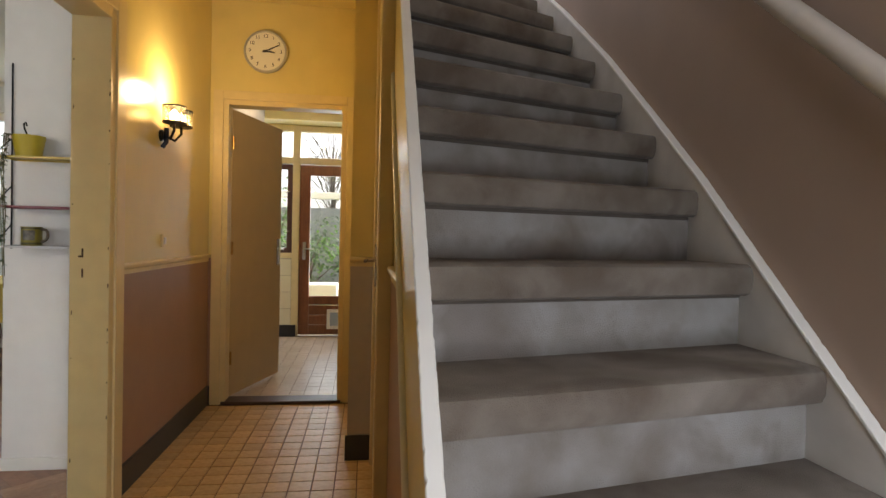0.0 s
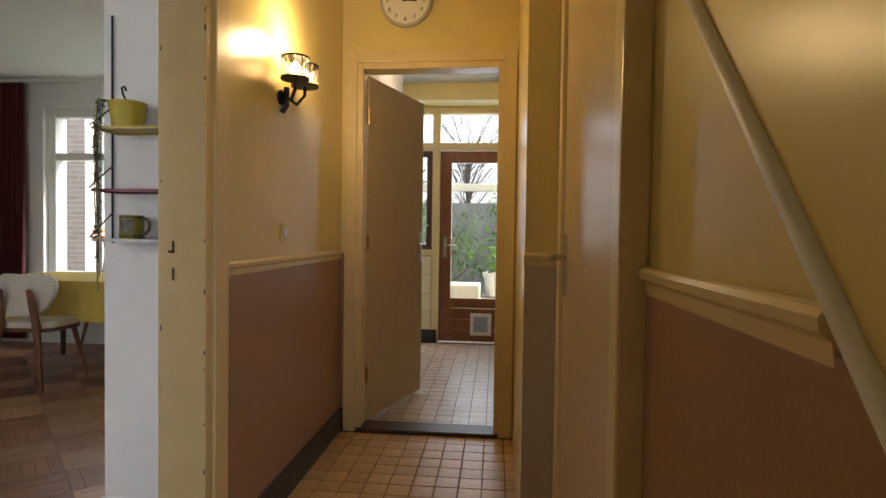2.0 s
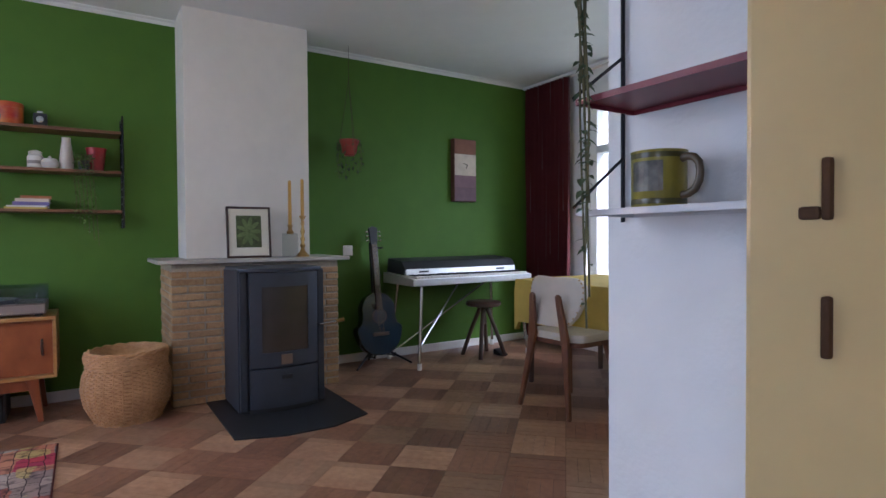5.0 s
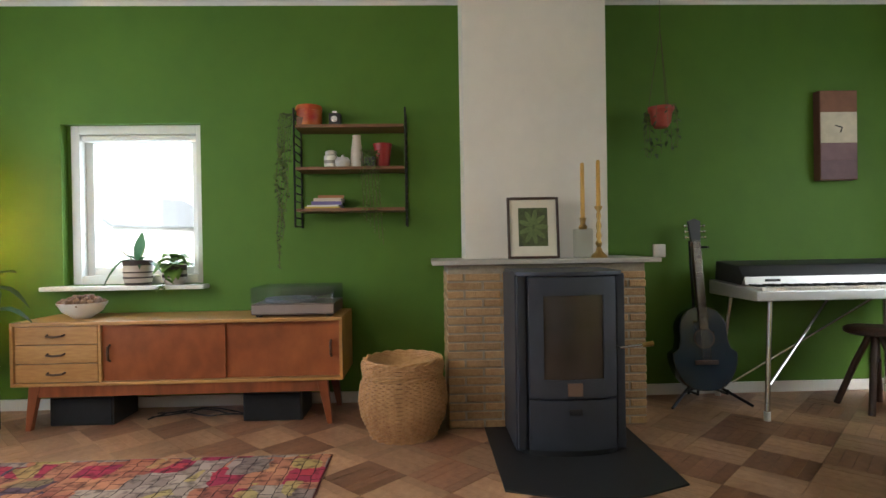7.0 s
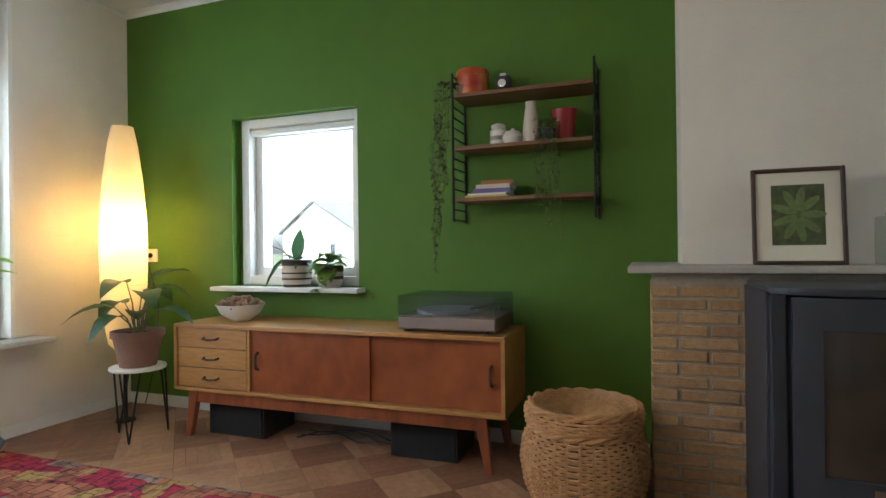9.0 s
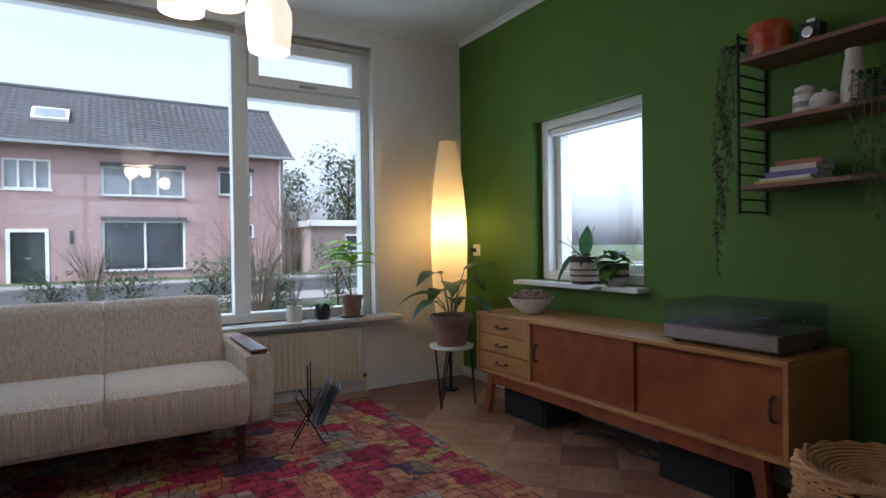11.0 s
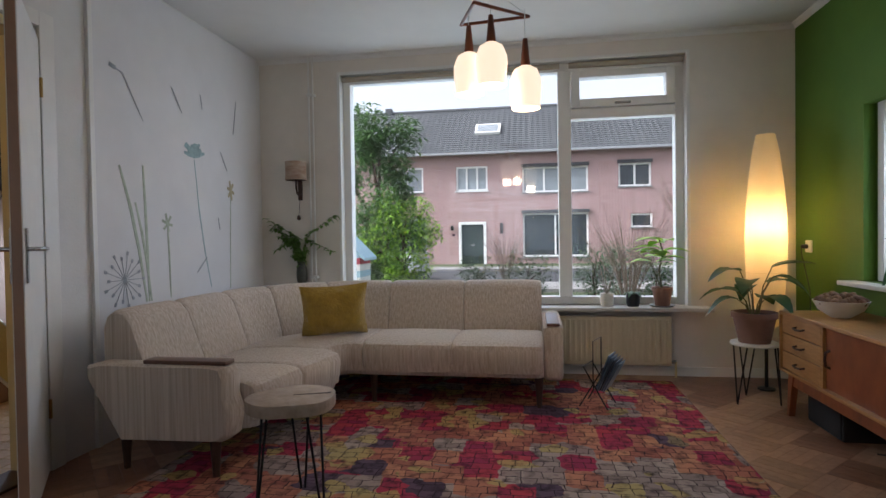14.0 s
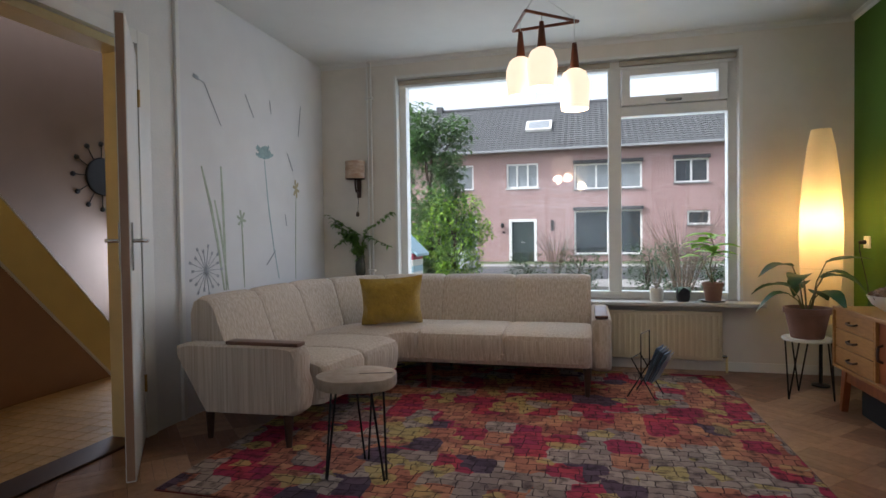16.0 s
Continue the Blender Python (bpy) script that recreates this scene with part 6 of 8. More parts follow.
for (x, y, z), drop in zip(((0.085, -0.03, -0.465), (-0.18, -0.02, -0.465), (-0.025, 0.03, -0.465)), (0.035, 0.118, 0.015)):
    part("cord", tube([(x, y, -0.445), (x, y, -0.465 - drop)], 0.002, 5), WHITE_PAINT, pend)
    part("neck", lathe([(0.024, -0.13), (0.011, 0.0)], 16, m=Matrix.Translation((x, y, -0.465 - drop))), TEAK, pend, "turned teak neck", smooth=True)
    part("shade", lathe([(0.028, -0.128), (0.055, -0.145), (0.073, -0.19), (0.075, -0.225), (0.066, -0.325), (0.055, -0.31), (0.05, -0.312)], 28, m=Matrix.Translation((x, y, -0.465 - drop))), OPAL, pend, "lit opal glass shade", smooth=True)
    lamp("pendant_glow", "POINT", 1.35, (1.0, 0.74, 0.46), Matrix.Translation((-3.11 + x, 1.05 + y, CEIL - 0.85 - drop)), radius=0.05)

# ---- wall with painted flowers ----
mural = thing("wall_mural", Matrix.Translation((XE, 0, 0)), "pale painted panel with sketched meadow flowers", "mural")
part("panel", box(-0.010, 0, -0.66, 1.10, 0.0, CEIL - 0.02, 0.002), material("pale_blue_white_paint", (0.72, 0.71, 0.71), 0.8, grain=0.1, scale=4), mural)
part("edge_strip", box(-0.022, 0, 1.10, 1.13, 0.0, CEIL - 0.02, 0.004), WHITE_PAINT, mural, "white painted edge strip")
PAINTS = {"teal": material("teal_wash", (0.38, 0.52, 0.53), 0.8, grain=0.4, scale=30), "green": material("sage_wash", (0.46, 0.52, 0.40), 0.8, grain=0.4, scale=30), "ochre": material("ochre_wash", (0.55, 0.47, 0.30), 0.8, grain=0.4, scale=30), "grey": material("grey_wash", (0.40, 0.42, 0.44), 0.8, grain=0.4, scale=30)}


def stroke(pts, w, paint, name="brush_stroke"):
    """A painted stroke on the panel, points (y, z), thinning out."""
    n = len(pts)
    left, right = [], []
    for i, (y, z) in enumerate(pts):
        y1, z1 = pts[min(i + 1, n - 1)]
        y0, z0 = pts[max(i - 1, 0)]
        d = math.hypot(y1 - y0, z1 - z0) or 1
        ww = w * (0.35 + 0.65 * math.sin(math.pi * (i + 0.4) / (n - 0.2)))
        left.append((y - (z1 - z0) / d * ww, z + (y1 - y0) / d * ww))
        right.append((y + (z1 - z0) / d * ww, z - (y1 - y0) / d * ww))
    part(name, extrude(left + right[::-1], 0.0012, "x", m=Matrix.Translation((-0.0112 - 0.00004 * len(mural.children), 0, 0))), PAINTS[paint], mural)


stroke([(0.05, 0.75), (0.12, 1.0), (0.18, 1.3), (0.22, 1.62)], 0.006, "teal")
for k in range(16):
    a = radians(-10 + 13 * k)
    r = random.uniform(0.07, 0.13)
    stroke([(0.22, 1.64), (0.22 + 0.6 * r * math.cos(a), 1.64 + 0.45 * r * math.sin(a) + 0.02), (0.22 + r * math.cos(a), 1.64 + 0.6 * r * math.sin(a) + 0.03)], 0.014, "teal", "petal")
for y0, y1, z1, w, c in ((0.72, 0.92, 1.50, 0.012, "green"), (0.70, 0.73, 1.52, 0.011, "green"), (0.68, 0.80, 1.30, 0.010, "green"), (0.50, 0.52, 1.22, 0.008, "green"), (-0.20, -0.23, 1.42, 0.006, "green")):
    stroke([(y0, 0.72), (y0 + (y1 - y0) * 0.3, 0.72 + (z1 - 0.72) * 0.4), (y0 + (y1 - y0) * 0.6, 0.72 + (z1 - 0.72) * 0.7), (y1, z1)], w, c)
for k in range(6):
    a = radians(60 * k + 15)
    stroke([(-0.23, 1.45), (-0.23 + 0.03 * math.cos(a), 1.45 + 0.045 * math.sin(a)), (-0.23 + 0.05 * math.cos(a), 1.45 + 0.075 * math.sin(a))], 0.013, "ochre", "petal")
    stroke([(0.52, 1.18), (0.52 + 0.05 * math.cos(a), 1.19 + 0.06 * math.sin(a))], 0.011, "green", "petal")
for k in range(18):
    a = 2 * math.pi * k / 18
    r = 0.11 + 0.03 * (k % 2)
    stroke([(0.90, 0.86), (0.90 + r * math.cos(a), 0.86 + r * math.sin(a))], 0.0025, "grey")
    stroke([(0.90 + r * math.cos(a), 0.86 + r * math.sin(a)), (0.90 + (r + 0.022) * math.cos(a), 0.86 + (r + 0.022) * math.sin(a))], 0.011, "grey", "petal")
stroke([(0.95, 2.03), (0.88, 2.02), (0.80, 1.90), (0.72, 1.78)], 0.004, "grey")
stroke([(0.98, 2.04), (0.93, 2.03)], 0.016, "grey", "petal")
for y, z, dy, dz in ((0.45, 2.05, -0.10, -0.14), (0.12, 1.98, 0.02, 0.10), (-0.28, 1.88, -0.05, 0.26), (-0.10, 1.72, -0.08, -0.13), (0.22, 0.86, -0.12, 0.10), (-0.07, 1.15, 0.02, 0.09)):
    stroke([(y, z), (y + dy * 0.5, z + dz * 0.5), (y + dy, z + dz)], 0.006, "grey")

# little cork wall lamp and vase in the corner
cl = thing("wall_lamp", Matrix.Translation((-1.40, YF, 1.42)), "small unlit wall lamp with a bark-patterned drum shade", "lamp")
part("backplate", box(-0.018, 0.018, 0, 0.015, -0.02, 0.14, 0.004), DARK_WOOD, cl)
part("arm", tube([(0, 0.012, 0.02), (0, 0.07, 0.03), (0, 0.09, 0.08), (0, 0.09, 0.14)], 0.008, 8), DARK_WOOD, cl, smooth=True)
part("shade", lathe([(0.085, 0.14), (0.085, 0.29), (0.082, 0.29), (0.082, 0.14)], 28, m=Matrix.Translation((0, 0.09, 0))), material("bark_print_shade", (0.52, 0.42, 0.32), 0.8, scale=14, color2=(0.30, 0.16, 0.10), stretch=(1, 1, 3)), cl, smooth=True)
part("switch_cord", tube([(0, 0.02, -0.02), (0.01, 0.025, -0.16)], 0.002, 5), BLACK, cl)
part("switch_bulb", lathe([(0, -0.19), (0.016, -0.175), (0.012, -0.15), (0, -0.14)], 12, m=Matrix.Translation((0.01, 0.025, 0))), DARK_WOOD, cl)
cshelf = structure("corner_shelf", box(-1.62, XE - 0.012, YF, YF + 0.10, 0.66, 0.69, 0.004), WHITE_PAINT, "narrow ledge behind the sofa", "ledge")
va = thing("vase", Matrix.Translation((-1.42, YF + 0.055, 0.69)), "dark ceramic vase of loose green branches", "vase")
part("body", lathe([(0.03, 0), (0.045, 0.06), (0.044, 0.13), (0.032, 0.18), (0.036, 0.20), (0.03, 0.20), (0.028, 0.12)], 20), material("dark_olive_glaze", (0.05, 0.05, 0.03), 0.3, grain=0.3), va, smooth=True)
for k in range(9):
    a, ln = random.uniform(-0.4, 3.5), random.uniform(0.22, 0.44)
    p = [(0, 0, 0.16), (0.05 * math.cos(a), 0.04 * abs(math.sin(a)), 0.16 + ln * 0.6), (ln * 0.75 * math.cos(a), 0.10 * abs(math.sin(a)), 0.17 + ln * (0.95 if k % 3 else 0.3))]
    vine(va, p, FRESH_LEAF, 60, 0.042)

# ---- dining end ----
tab = thing("dining_table", Matrix.Translation((-3.14, 5.12, 0)), "dark wooden dining table under a yellow cloth", "table")
part("tabletop", box(-0.80, 0.80, -0.42, 0.42, 0.70, 0.735, 0.005), DARK_WOOD, tab)
for x in (-0.72, 0.72):
    for y in (-0.36, 0.36):
        part("leg", lathe([(0.018, 0), (0.028, 0.70)], 12, m=Matrix.Translation((x, y, 0))), DARK_WOOD, tab)
YELLOW = material("yellow_tablecloth", (0.58, 0.42, 0.08), 0.85, grain=0.15, scale=16, bump=0.25, bump_scale=220)
cl2 = thing("tablecloth", Matrix.Translation((-3.14, 5.12, 0.738)), "yellow cloth hanging in folds over the dining table", "tablecloth")
cloth = bmesh.new()
ring_n = 96
outer = []
for k in range(ring_n):
    t = k / ring_n * 4
    side, f = int(t), t - int(t)
    cor = [(-0.81, -0.43), (0.81, -0.43), (0.81, 0.43), (-0.81, 0.43)]
    a, b = cor[side], cor[(side + 1) % 4]
    outer.append((a[0] + (b[0] - a[0]) * f, a[1] + (b[1] - a[1]) * f))
top = [cloth.verts.new((x, y, 0.0)) for x, y in outer]
prev = top
for lev in range(1, 6):
    ring = []
    for k, (x, y) in enumerate(outer):
        d = Vector((x, y)).normalized()
        wob = 0.016 * math.sin(k * 0.9) * lev / 5 + 0.01
        dist = min(abs(abs(x) - 0.81), 1) + min(abs(abs(y) - 0.43), 1)
        ring.append(cloth.verts.new((x + d.x * wob, y + d.y * wob, -0.060 * lev * (1 + (0.22 if dist < 0.06 else 0)))))
    for k in range(ring_n):
        cloth.faces.new((prev[k], prev[(k + 1) % ring_n], ring[(k + 1) % ring_n], ring[k]))
    prev = ring
cloth.faces.new(top)
bmesh.ops.recalc_face_normals(cloth, faces=list(cloth.faces))
part("cloth", cloth, YELLOW, cl2, smooth=True)

CHAIR_CLOTH = material("off_white_chair_vinyl", (0.62, 0.56, 0.48), 0.55, grain=0.12, scale=14)
CHAIR_WOOD = material("walnut_chair_wood", (0.22, 0.09, 0.042), 0.4, scale=16, color2=(0.10, 0.04, 0.02), stretch=(5, 5, 1))


def rounded(w, h, r, n=5, top_w=1.0):
    pts = []
    for cx, cz, a0 in ((w / 2 - r, h - r, 0), (-w / 2 + r, h - r, 90), (-w / 2 + r, r, 180), (w / 2 - r, r, 270)):
        for k in range(n + 1):
            a = radians(a0 + 90 * k / n)
            pts.append((cx + r * math.cos(a), cz + r * math.sin(a)))
    return pts


def chair(m, label):
    """Seat towards +y; back at -y."""
    ob = thing("dining_chair", m, label, "chair", "chairs round the dining table")
    part("seat", extrude(rounded(0.42, 0.37, 0.09), 0.05, "z", bevel=0.016, m=Matrix.Translation((0, -0.20, 0.425))), CHAIR_CLOTH, ob, smooth=True)
    part("seat_frame", extrude(rounded(0.40, 0.35, 0.08), 0.028, "z", bevel=0.004, m=Matrix.Translation((0, -0.19, 0.398))), CHAIR_WOOD, ob)
    shell = [(0.10, 0.0), (0.145, 0.02), (0.185, 0.07), (0.213, 0.14), (0.222, 0.205), (0.215, 0.255), (0.19, 0.285), (0.15, 0.297), (0.08, 0.296), (0.0, 0.290)]
    shell = shell + [(-x, z) for x, z in shell[-2::-1]]
    back = extrude(shell, 0.034, "y", bevel=0.010)
    back_at = pose(0, -0.235, 0.515, -9, 0, 0)
    for v in back.verts:
        v.co.y += 0.9 * v.co.x * v.co.x
    bmesh.ops.transform(back, matrix=back_at, verts=list(back.verts))
    part("backrest", back, CHAIR_CLOTH, ob, smooth=True)
    for s in (-1, 1):
        for k in range(11):
            f = k / 10 * 6.0
            i = min(int(f) + 1, 7)
            (xa, za), (xb, zb) = shell[i - 1], shell[i]
            x, z = s * (xa + (xb - xa) * (f % 1.0)) * 0.965, za + (zb - za) * (f % 1.0)
            part("stud", lathe([(0.006, 0), (0.004, 0.004), (0, 0.005)], 8, m=back_at @ pose(x, 0.9 * x * x - 0.001, z, 90, 0, 0)), BRASS, ob)
        post = extrude([(-0.010, 0.0), (0.010, 0.0), (0.022, 0.36), (0.026, 0.45), (0.021, 0.60), (0.016, 0.695), (0.0, 0.71), (-0.016, 0.695), (-0.021, 0.60), (-0.026, 0.45), (-0.022, 0.36)], 0.024, "y", bevel=0.004)
        for v in post.verts:
            low = max(0.0, 0.45 - v.co.z)
            high = max(0.0, v.co.z - 0.45)
            v.co.x += s * (0.130 + 0.16 * low - 0.10 * high)
            v.co.y += -0.235 - 0.10 * low - 0.13 * high
        part("back_post", post, CHAIR_WOOD, ob, smooth=True)
        part("front_leg", tube([(s * 0.145, 0.11, 0.405), (s * 0.20, 0.19, 0.0)], 0.019, 12, r_end=0.009), CHAIR_WOOD, ob, smooth=True)
    return ob


chair(pose(-3.295, 4.61, 0, 0, 0, 2), "walnut dining chair with an off-white studded back")
chair(pose(-3.55, 5.72, 0, 0, 0, 175), "walnut dining chair with an off-white back behind the table")

# electric piano
ep = thing("electric_piano", Matrix.Translation((-4.86, 4.83, 0)), "black and silver electric stage piano on chrome legs", "piano")
SILVER = material("silver_piano_rail", (0.55, 0.55, 0.54), 0.35, metal=0.5, grain=0.1)
part("case", extrude([(-0.28, 0.66), (0.24, 0.66), (0.24, 0.715), (0.02, 0.73), (-0.28, 0.75)], 1.22, "y", bevel=0.006, m=Matrix.Translation((0, -0.61, 0))), SILVER, ep)
part("lid", extrude([(-0.27, 0.75), (0.02, 0.735), (0.05, 0.79), (0.0, 0.85), (-0.25, 0.87)], 1.16, "y", bevel=0.012, m=Matrix.Translation((0, -0.58, 0))), BLACK, ep, "black vinyl lid", smooth=True)
part("control_rail", extrude([(0.021, 0.735), (0.06, 0.738), (0.052, 0.785)], 1.14, "y", m=Matrix.Translation((0, -0.57, 0))), SILVER, ep)
for y in (-0.45, 0.35):
    part("badge", box(0.056, 0.062, y, y + 0.09, 0.755, 0.77), BLACK, ep)
IVORY = material("ivory_key", (0.70, 0.66, 0.58), 0.35, grain=0.05)
for k in range(42):
    part("key", box(0.05, 0.225, -0.57 + 0.0272 * k, -0.57 + 0.0272 * k + 0.0255, 0.715, 0.733, 0.001, seg=1), IVORY, ep)
for k in range(42):
    if k % 7 not in (2, 6):
        part("black_key", box(0.06, 0.16, -0.57 + 0.0272 * k + 0.019, -0.57 + 0.0272 * k + 0.033, 0.733, 0.743, 0.002, seg=1), BLACK, ep)
for y, s in ((-0.50, -1), (0.50, 1)):
    for x, sx in ((0.18, 1), (-0.22, -1)):
        part("leg", tube([(x, y, 0.66), (x + sx * 0.06, y + s * 0.06, 0.04)], 0.014, 10), CHROME, ep, smooth=True)
        part("foot", tube([(x + sx * 0.06, y + s * 0.06, 0.0), (x + sx * 0.06, y + s * 0.06, 0.05)], 0.018, 10), WHITE_PAINT, ep)
part("brace", tube([(-0.22, -0.50, 0.10), (-0.24, 0.45, 0.62)], 0.008, 8), CHROME, ep)
part("brace", tube([(0.22, -0.54, 0.18), (-0.15, 0.1, 0.655)], 0.008, 8), CHROME, ep)
stl = thing("stool", Matrix.Translation((-4.78, 5.02, 0)), "dark turned wooden piano stool", "stool")
part("seat", lathe([(0.14, 0.44), (0.155, 0.45), (0.155, 0.47), (0.14, 0.48), (0, 0.48)], 28), DARK_WOOD, stl, smooth=True)
part("screw", lathe([(0.03, 0.28), (0.02, 0.30), (0.02, 0.44)], 14), DARK_WOOD, stl)
for k in range(4):
    a = radians(45 + 90 * k)
    part("leg", tube([(0.03 * math.cos(a), 0.03 * math.sin(a), 0.42), (0.10 * math.cos(a), 0.10 * math.sin(a), 0.25), (0.19 * math.cos(a), 0.19 * math.sin(a), 0.0)], 0.018, 10), DARK_WOOD, stl, smooth=True)
ped = thing("sustain_pedal", Matrix.Translation((-4.72, 5.12, 0)), "small black piano pedal on the floor", "pedal")
part("body", extrude([(-0.05, 0), (0.06, 0), (0.06, 0.01), (-0.03, 0.05), (-0.05, 0.05)], 0.08, "y", bevel=0.004), BLACK, ped)

# guitar on its stand, against the green wall
gt = thing("acoustic_guitar", pose(-4.97, 4.095, -0.005, 0, -9, 0) @ Matrix.Diagonal((1, 1.1, 1.03, 1)), "blue-black acoustic guitar resting on a floor stand", "guitar")
gout = []
for k in range(60):
    a = 2 * math.pi * k / 60
    zc = 0.245 * math.sin(a)
    wdt = (0.185 if math.sin(a) < 0 else 0.155) * math.copysign(abs(math.cos(a)) ** 0.78, math.cos(a))
    waist = 1 - 0.13 * math.exp(-((zc - 0.055) / 0.065) ** 2)
    gout.append((wdt * waist, 0.33 + zc))
GBLUE = material("blue_black_guitar_lacquer", (0.012, 0.028, 0.05), 0.18, grain=0.4, scale=6, coat=0.6)
part("body", extrude(gout, 0.10, "x", bevel=0.004, m=Matrix.Translation((-0.03, 0, 0))), GBLUE, gt, smooth=True)
part("binding", extrude([(y * 1.01, 0.33 + (z - 0.33) * 1.01) for y, z in gout], 0.004, "x", m=Matrix.Translation((0.063, 0, 0))), BLACK, gt)
part("top", extrude([(y * 0.975, 0.33 + (z - 0.33) * 0.975) for y, z in gout], 0.003, "x", m=Matrix.Translation((0.068, 0, 0))), GBLUE, gt)
part("sound_hole", lathe([(0.05, 0), (0.05, 0.002), (0.0, 0.002)], 28, m=pose(0.071, 0, 0.39, 0, 90, 0)), BLACK, gt)
part("rosette", lathe([(0.051, 0), (0.051, 0.0025), (0.06, 0.0025), (0.06, 0)], 28, m=pose(0.0705, 0, 0.39, 0, 90, 0)), DARK_WOOD, gt)
part("bridge", box(0.071, 0.082, -0.065, 0.065, 0.235, 0.262, 0.004), DARK_WOOD, gt)
part("neck", box(0.05, 0.083, -0.025, 0.025, 0.44, 0.97, 0.006), DARK_WOOD, gt)
for k in range(14):
    part("fret", box(0.083, 0.0845, -0.024, 0.024, 0.46 + 0.036 * k, 0.4615 + 0.036 * k), CHROME, gt)
part("headstock", extrude([(-0.027, 0.97), (0.027, 0.97), (0.037, 1.10), (0.0, 1.115), (-0.037, 1.10)], 0.018, "x", bevel=0.003, m=Matrix.Translation((0.058, 0, 0))), BLACK, gt)
for s in (-1, 1):
    for k in range(3):
        part("tuner", lathe([(0.004, 0), (0.004, 0.015), (0.009, 0.018), (0.009, 0.028), (0, 0.03)], 10, m=pose(0.066, s * 0.033, 1.0 + 0.035 * k, s * -90, 0, 0)), CHROME, gt)
for k in range(6):
    part("string", tube([(0.086, -0.022 + 0.0088 * k, 0.25), (0.087, -0.018 + 0.0072 * k, 0.98)], 0.0006, 4), CHROME, gt)
gs = thing("guitar_stand", Matrix.Translation((-4.98, 4.095, 0)), "black tubular guitar stand", "stand")
part("post", tube([(-0.06, 0, 0.06), (-0.16, 0, 1.0)], 0.009, 8), BLACK_METAL, gs)
for a in (-55, 55, 180):
    part("leg", tube([(-0.06, 0, 0.16), (-0.06 + (0.30 if a != 180 else 0.14) * math.cos(radians(a)), 0.30 * math.sin(radians(a)), 0.006)], 0.009, 8), BLACK_METAL, gs)
for s in (-1, 1):
    part("cradle", tube([(-0.06, 0, 0.08), (-0.02, s * 0.09, 0.075), (0.11, s * 0.09, 0.085), (0.115, s * 0.09, 0.11)], 0.008, 8), BLACK_METAL, gs, smooth=True)
part("yoke", tube([(-0.16, 0, 0.97), (-0.10, 0, 0.96), (-0.10, 0.05, 0.96), (-0.02, 0.05, 0.96)], 0.007, 8), BLACK_METAL, gs)

# hanging red pot
hp = thing("hanging_planter", Matrix.Translation((-5.0, 3.86, 1.70)) @ Matrix.Diagonal((0.78, 0.78, 1, 1)), "red pot of trailing leaves hanging on thin cords", "planter")
part("pot", lathe([(0.05, 0.0), (0.075, 0.03), (0.085, 0.09), (0.10, 0.105), (0.10, 0.125), (0.09, 0.125), (0.08, 0.09)], 24), material("red_terracotta_glaze", (0.34, 0.05, 0.028), 0.5, grain=0.2), hp, smooth=True)
for k in range(3):
    a = 2 * math.pi * k / 3
    part("cord", tube([(0.095 * math.cos(a), 0.095 * math.sin(a), 0.12), (0, 0, 0.60), (0, 0, CEIL - 1.70)], 0.002, 5), DARK_WOOD, hp)
for k in range(9):
    a = 2 * math.pi * k / 9
    vine(hp, [(0.04 * math.cos(a), 0.04 * math.sin(a), 0.12), (0.11 * math.cos(a), 0.11 * math.sin(a), 0.13), (0.13 * math.cos(a), 0.13 * math.sin(a), -0.02), (0.10 * math.cos(a), 0.12 * math.sin(a), -0.10 - 0.012 * k)], GREY_LEAF, 12, 0.035)

# tall painted wall clock
wc = thing("wall_clock", Matrix.Translation((XW, 5.085, 1.67)), "tall rectangular painted clock in brown, cream and mauve", "clock")
part("board", box(0, 0.062, -0.125, 0.125, -0.29, 0.29, 0.004), material("brown_clock_side", (0.13, 0.05, 0.03), 0.6, grain=0.2), wc)
for z0, z1, c in ((0.15, 0.285, (0.22, 0.09, 0.05)), (-0.05, 0.15, (0.60, 0.52, 0.40)), (-0.16, -0.05, (0.20, 0.11, 0.12)), (-0.285, -0.16, (0.16, 0.09, 0.10))):
    part("field", box(0.062, 0.065, -0.12, 0.12, z0 + 0.001, z1 - 0.001), material("painted_field", c, 0.7, grain=0.25, scale=20), wc)
for a, ln in ((75, 0.05), (160, 0.035)):
    part("pointer", box(-0.002, 0.002, -0.003, 0.003, 0.0, ln), BLACK, wc).matrix_basis = Matrix.Translation((0.068, 0.02, 0.05)) @ Matrix.Rotation(radians(a), 4, "X")

# red curtain
cu = thing("curtain", Matrix.Translation((-5.17, YB - 0.09, 0)), "floor-length dark red pleated curtain drawn aside", "curtain")
cb = bmesh.new()
prev = None
for i in range(7):
    zz = 0.05 + (CEIL - 0.10) * i / 6
    ring = [cb.verts.new((0.60 * k / 70, 0.035 * math.sin(k * 0.95 + 0.25 * math.sin(i)) * (1.15 - 0.06 * i) + 0.004 * math.sin(3.1 * k + i), zz)) for k in range(71)]
    if prev:
        for k in range(70):
            cb.faces.new((prev[k], prev[k + 1], ring[k + 1], ring[k]))
    prev = ring
bmesh.ops.solidify(cb, geom=list(cb.faces), thickness=0.003)
part("fabric", cb, material("dark_red_curtain", (0.16, 0.018, 0.022), 0.9, grain=0.25, scale=40, sheen=0.3), cu, smooth=True)
part("rail", box(-0.02, 1.2, -0.015, 0.015, CEIL - 0.045, CEIL - 0.02), WHITE_PAINT, cu)
part("rail_bracket", box(0.5, 0.53, 0.0, 0.09, CEIL - 0.04, CEIL - 0.02), WHITE_PAINT, cu)
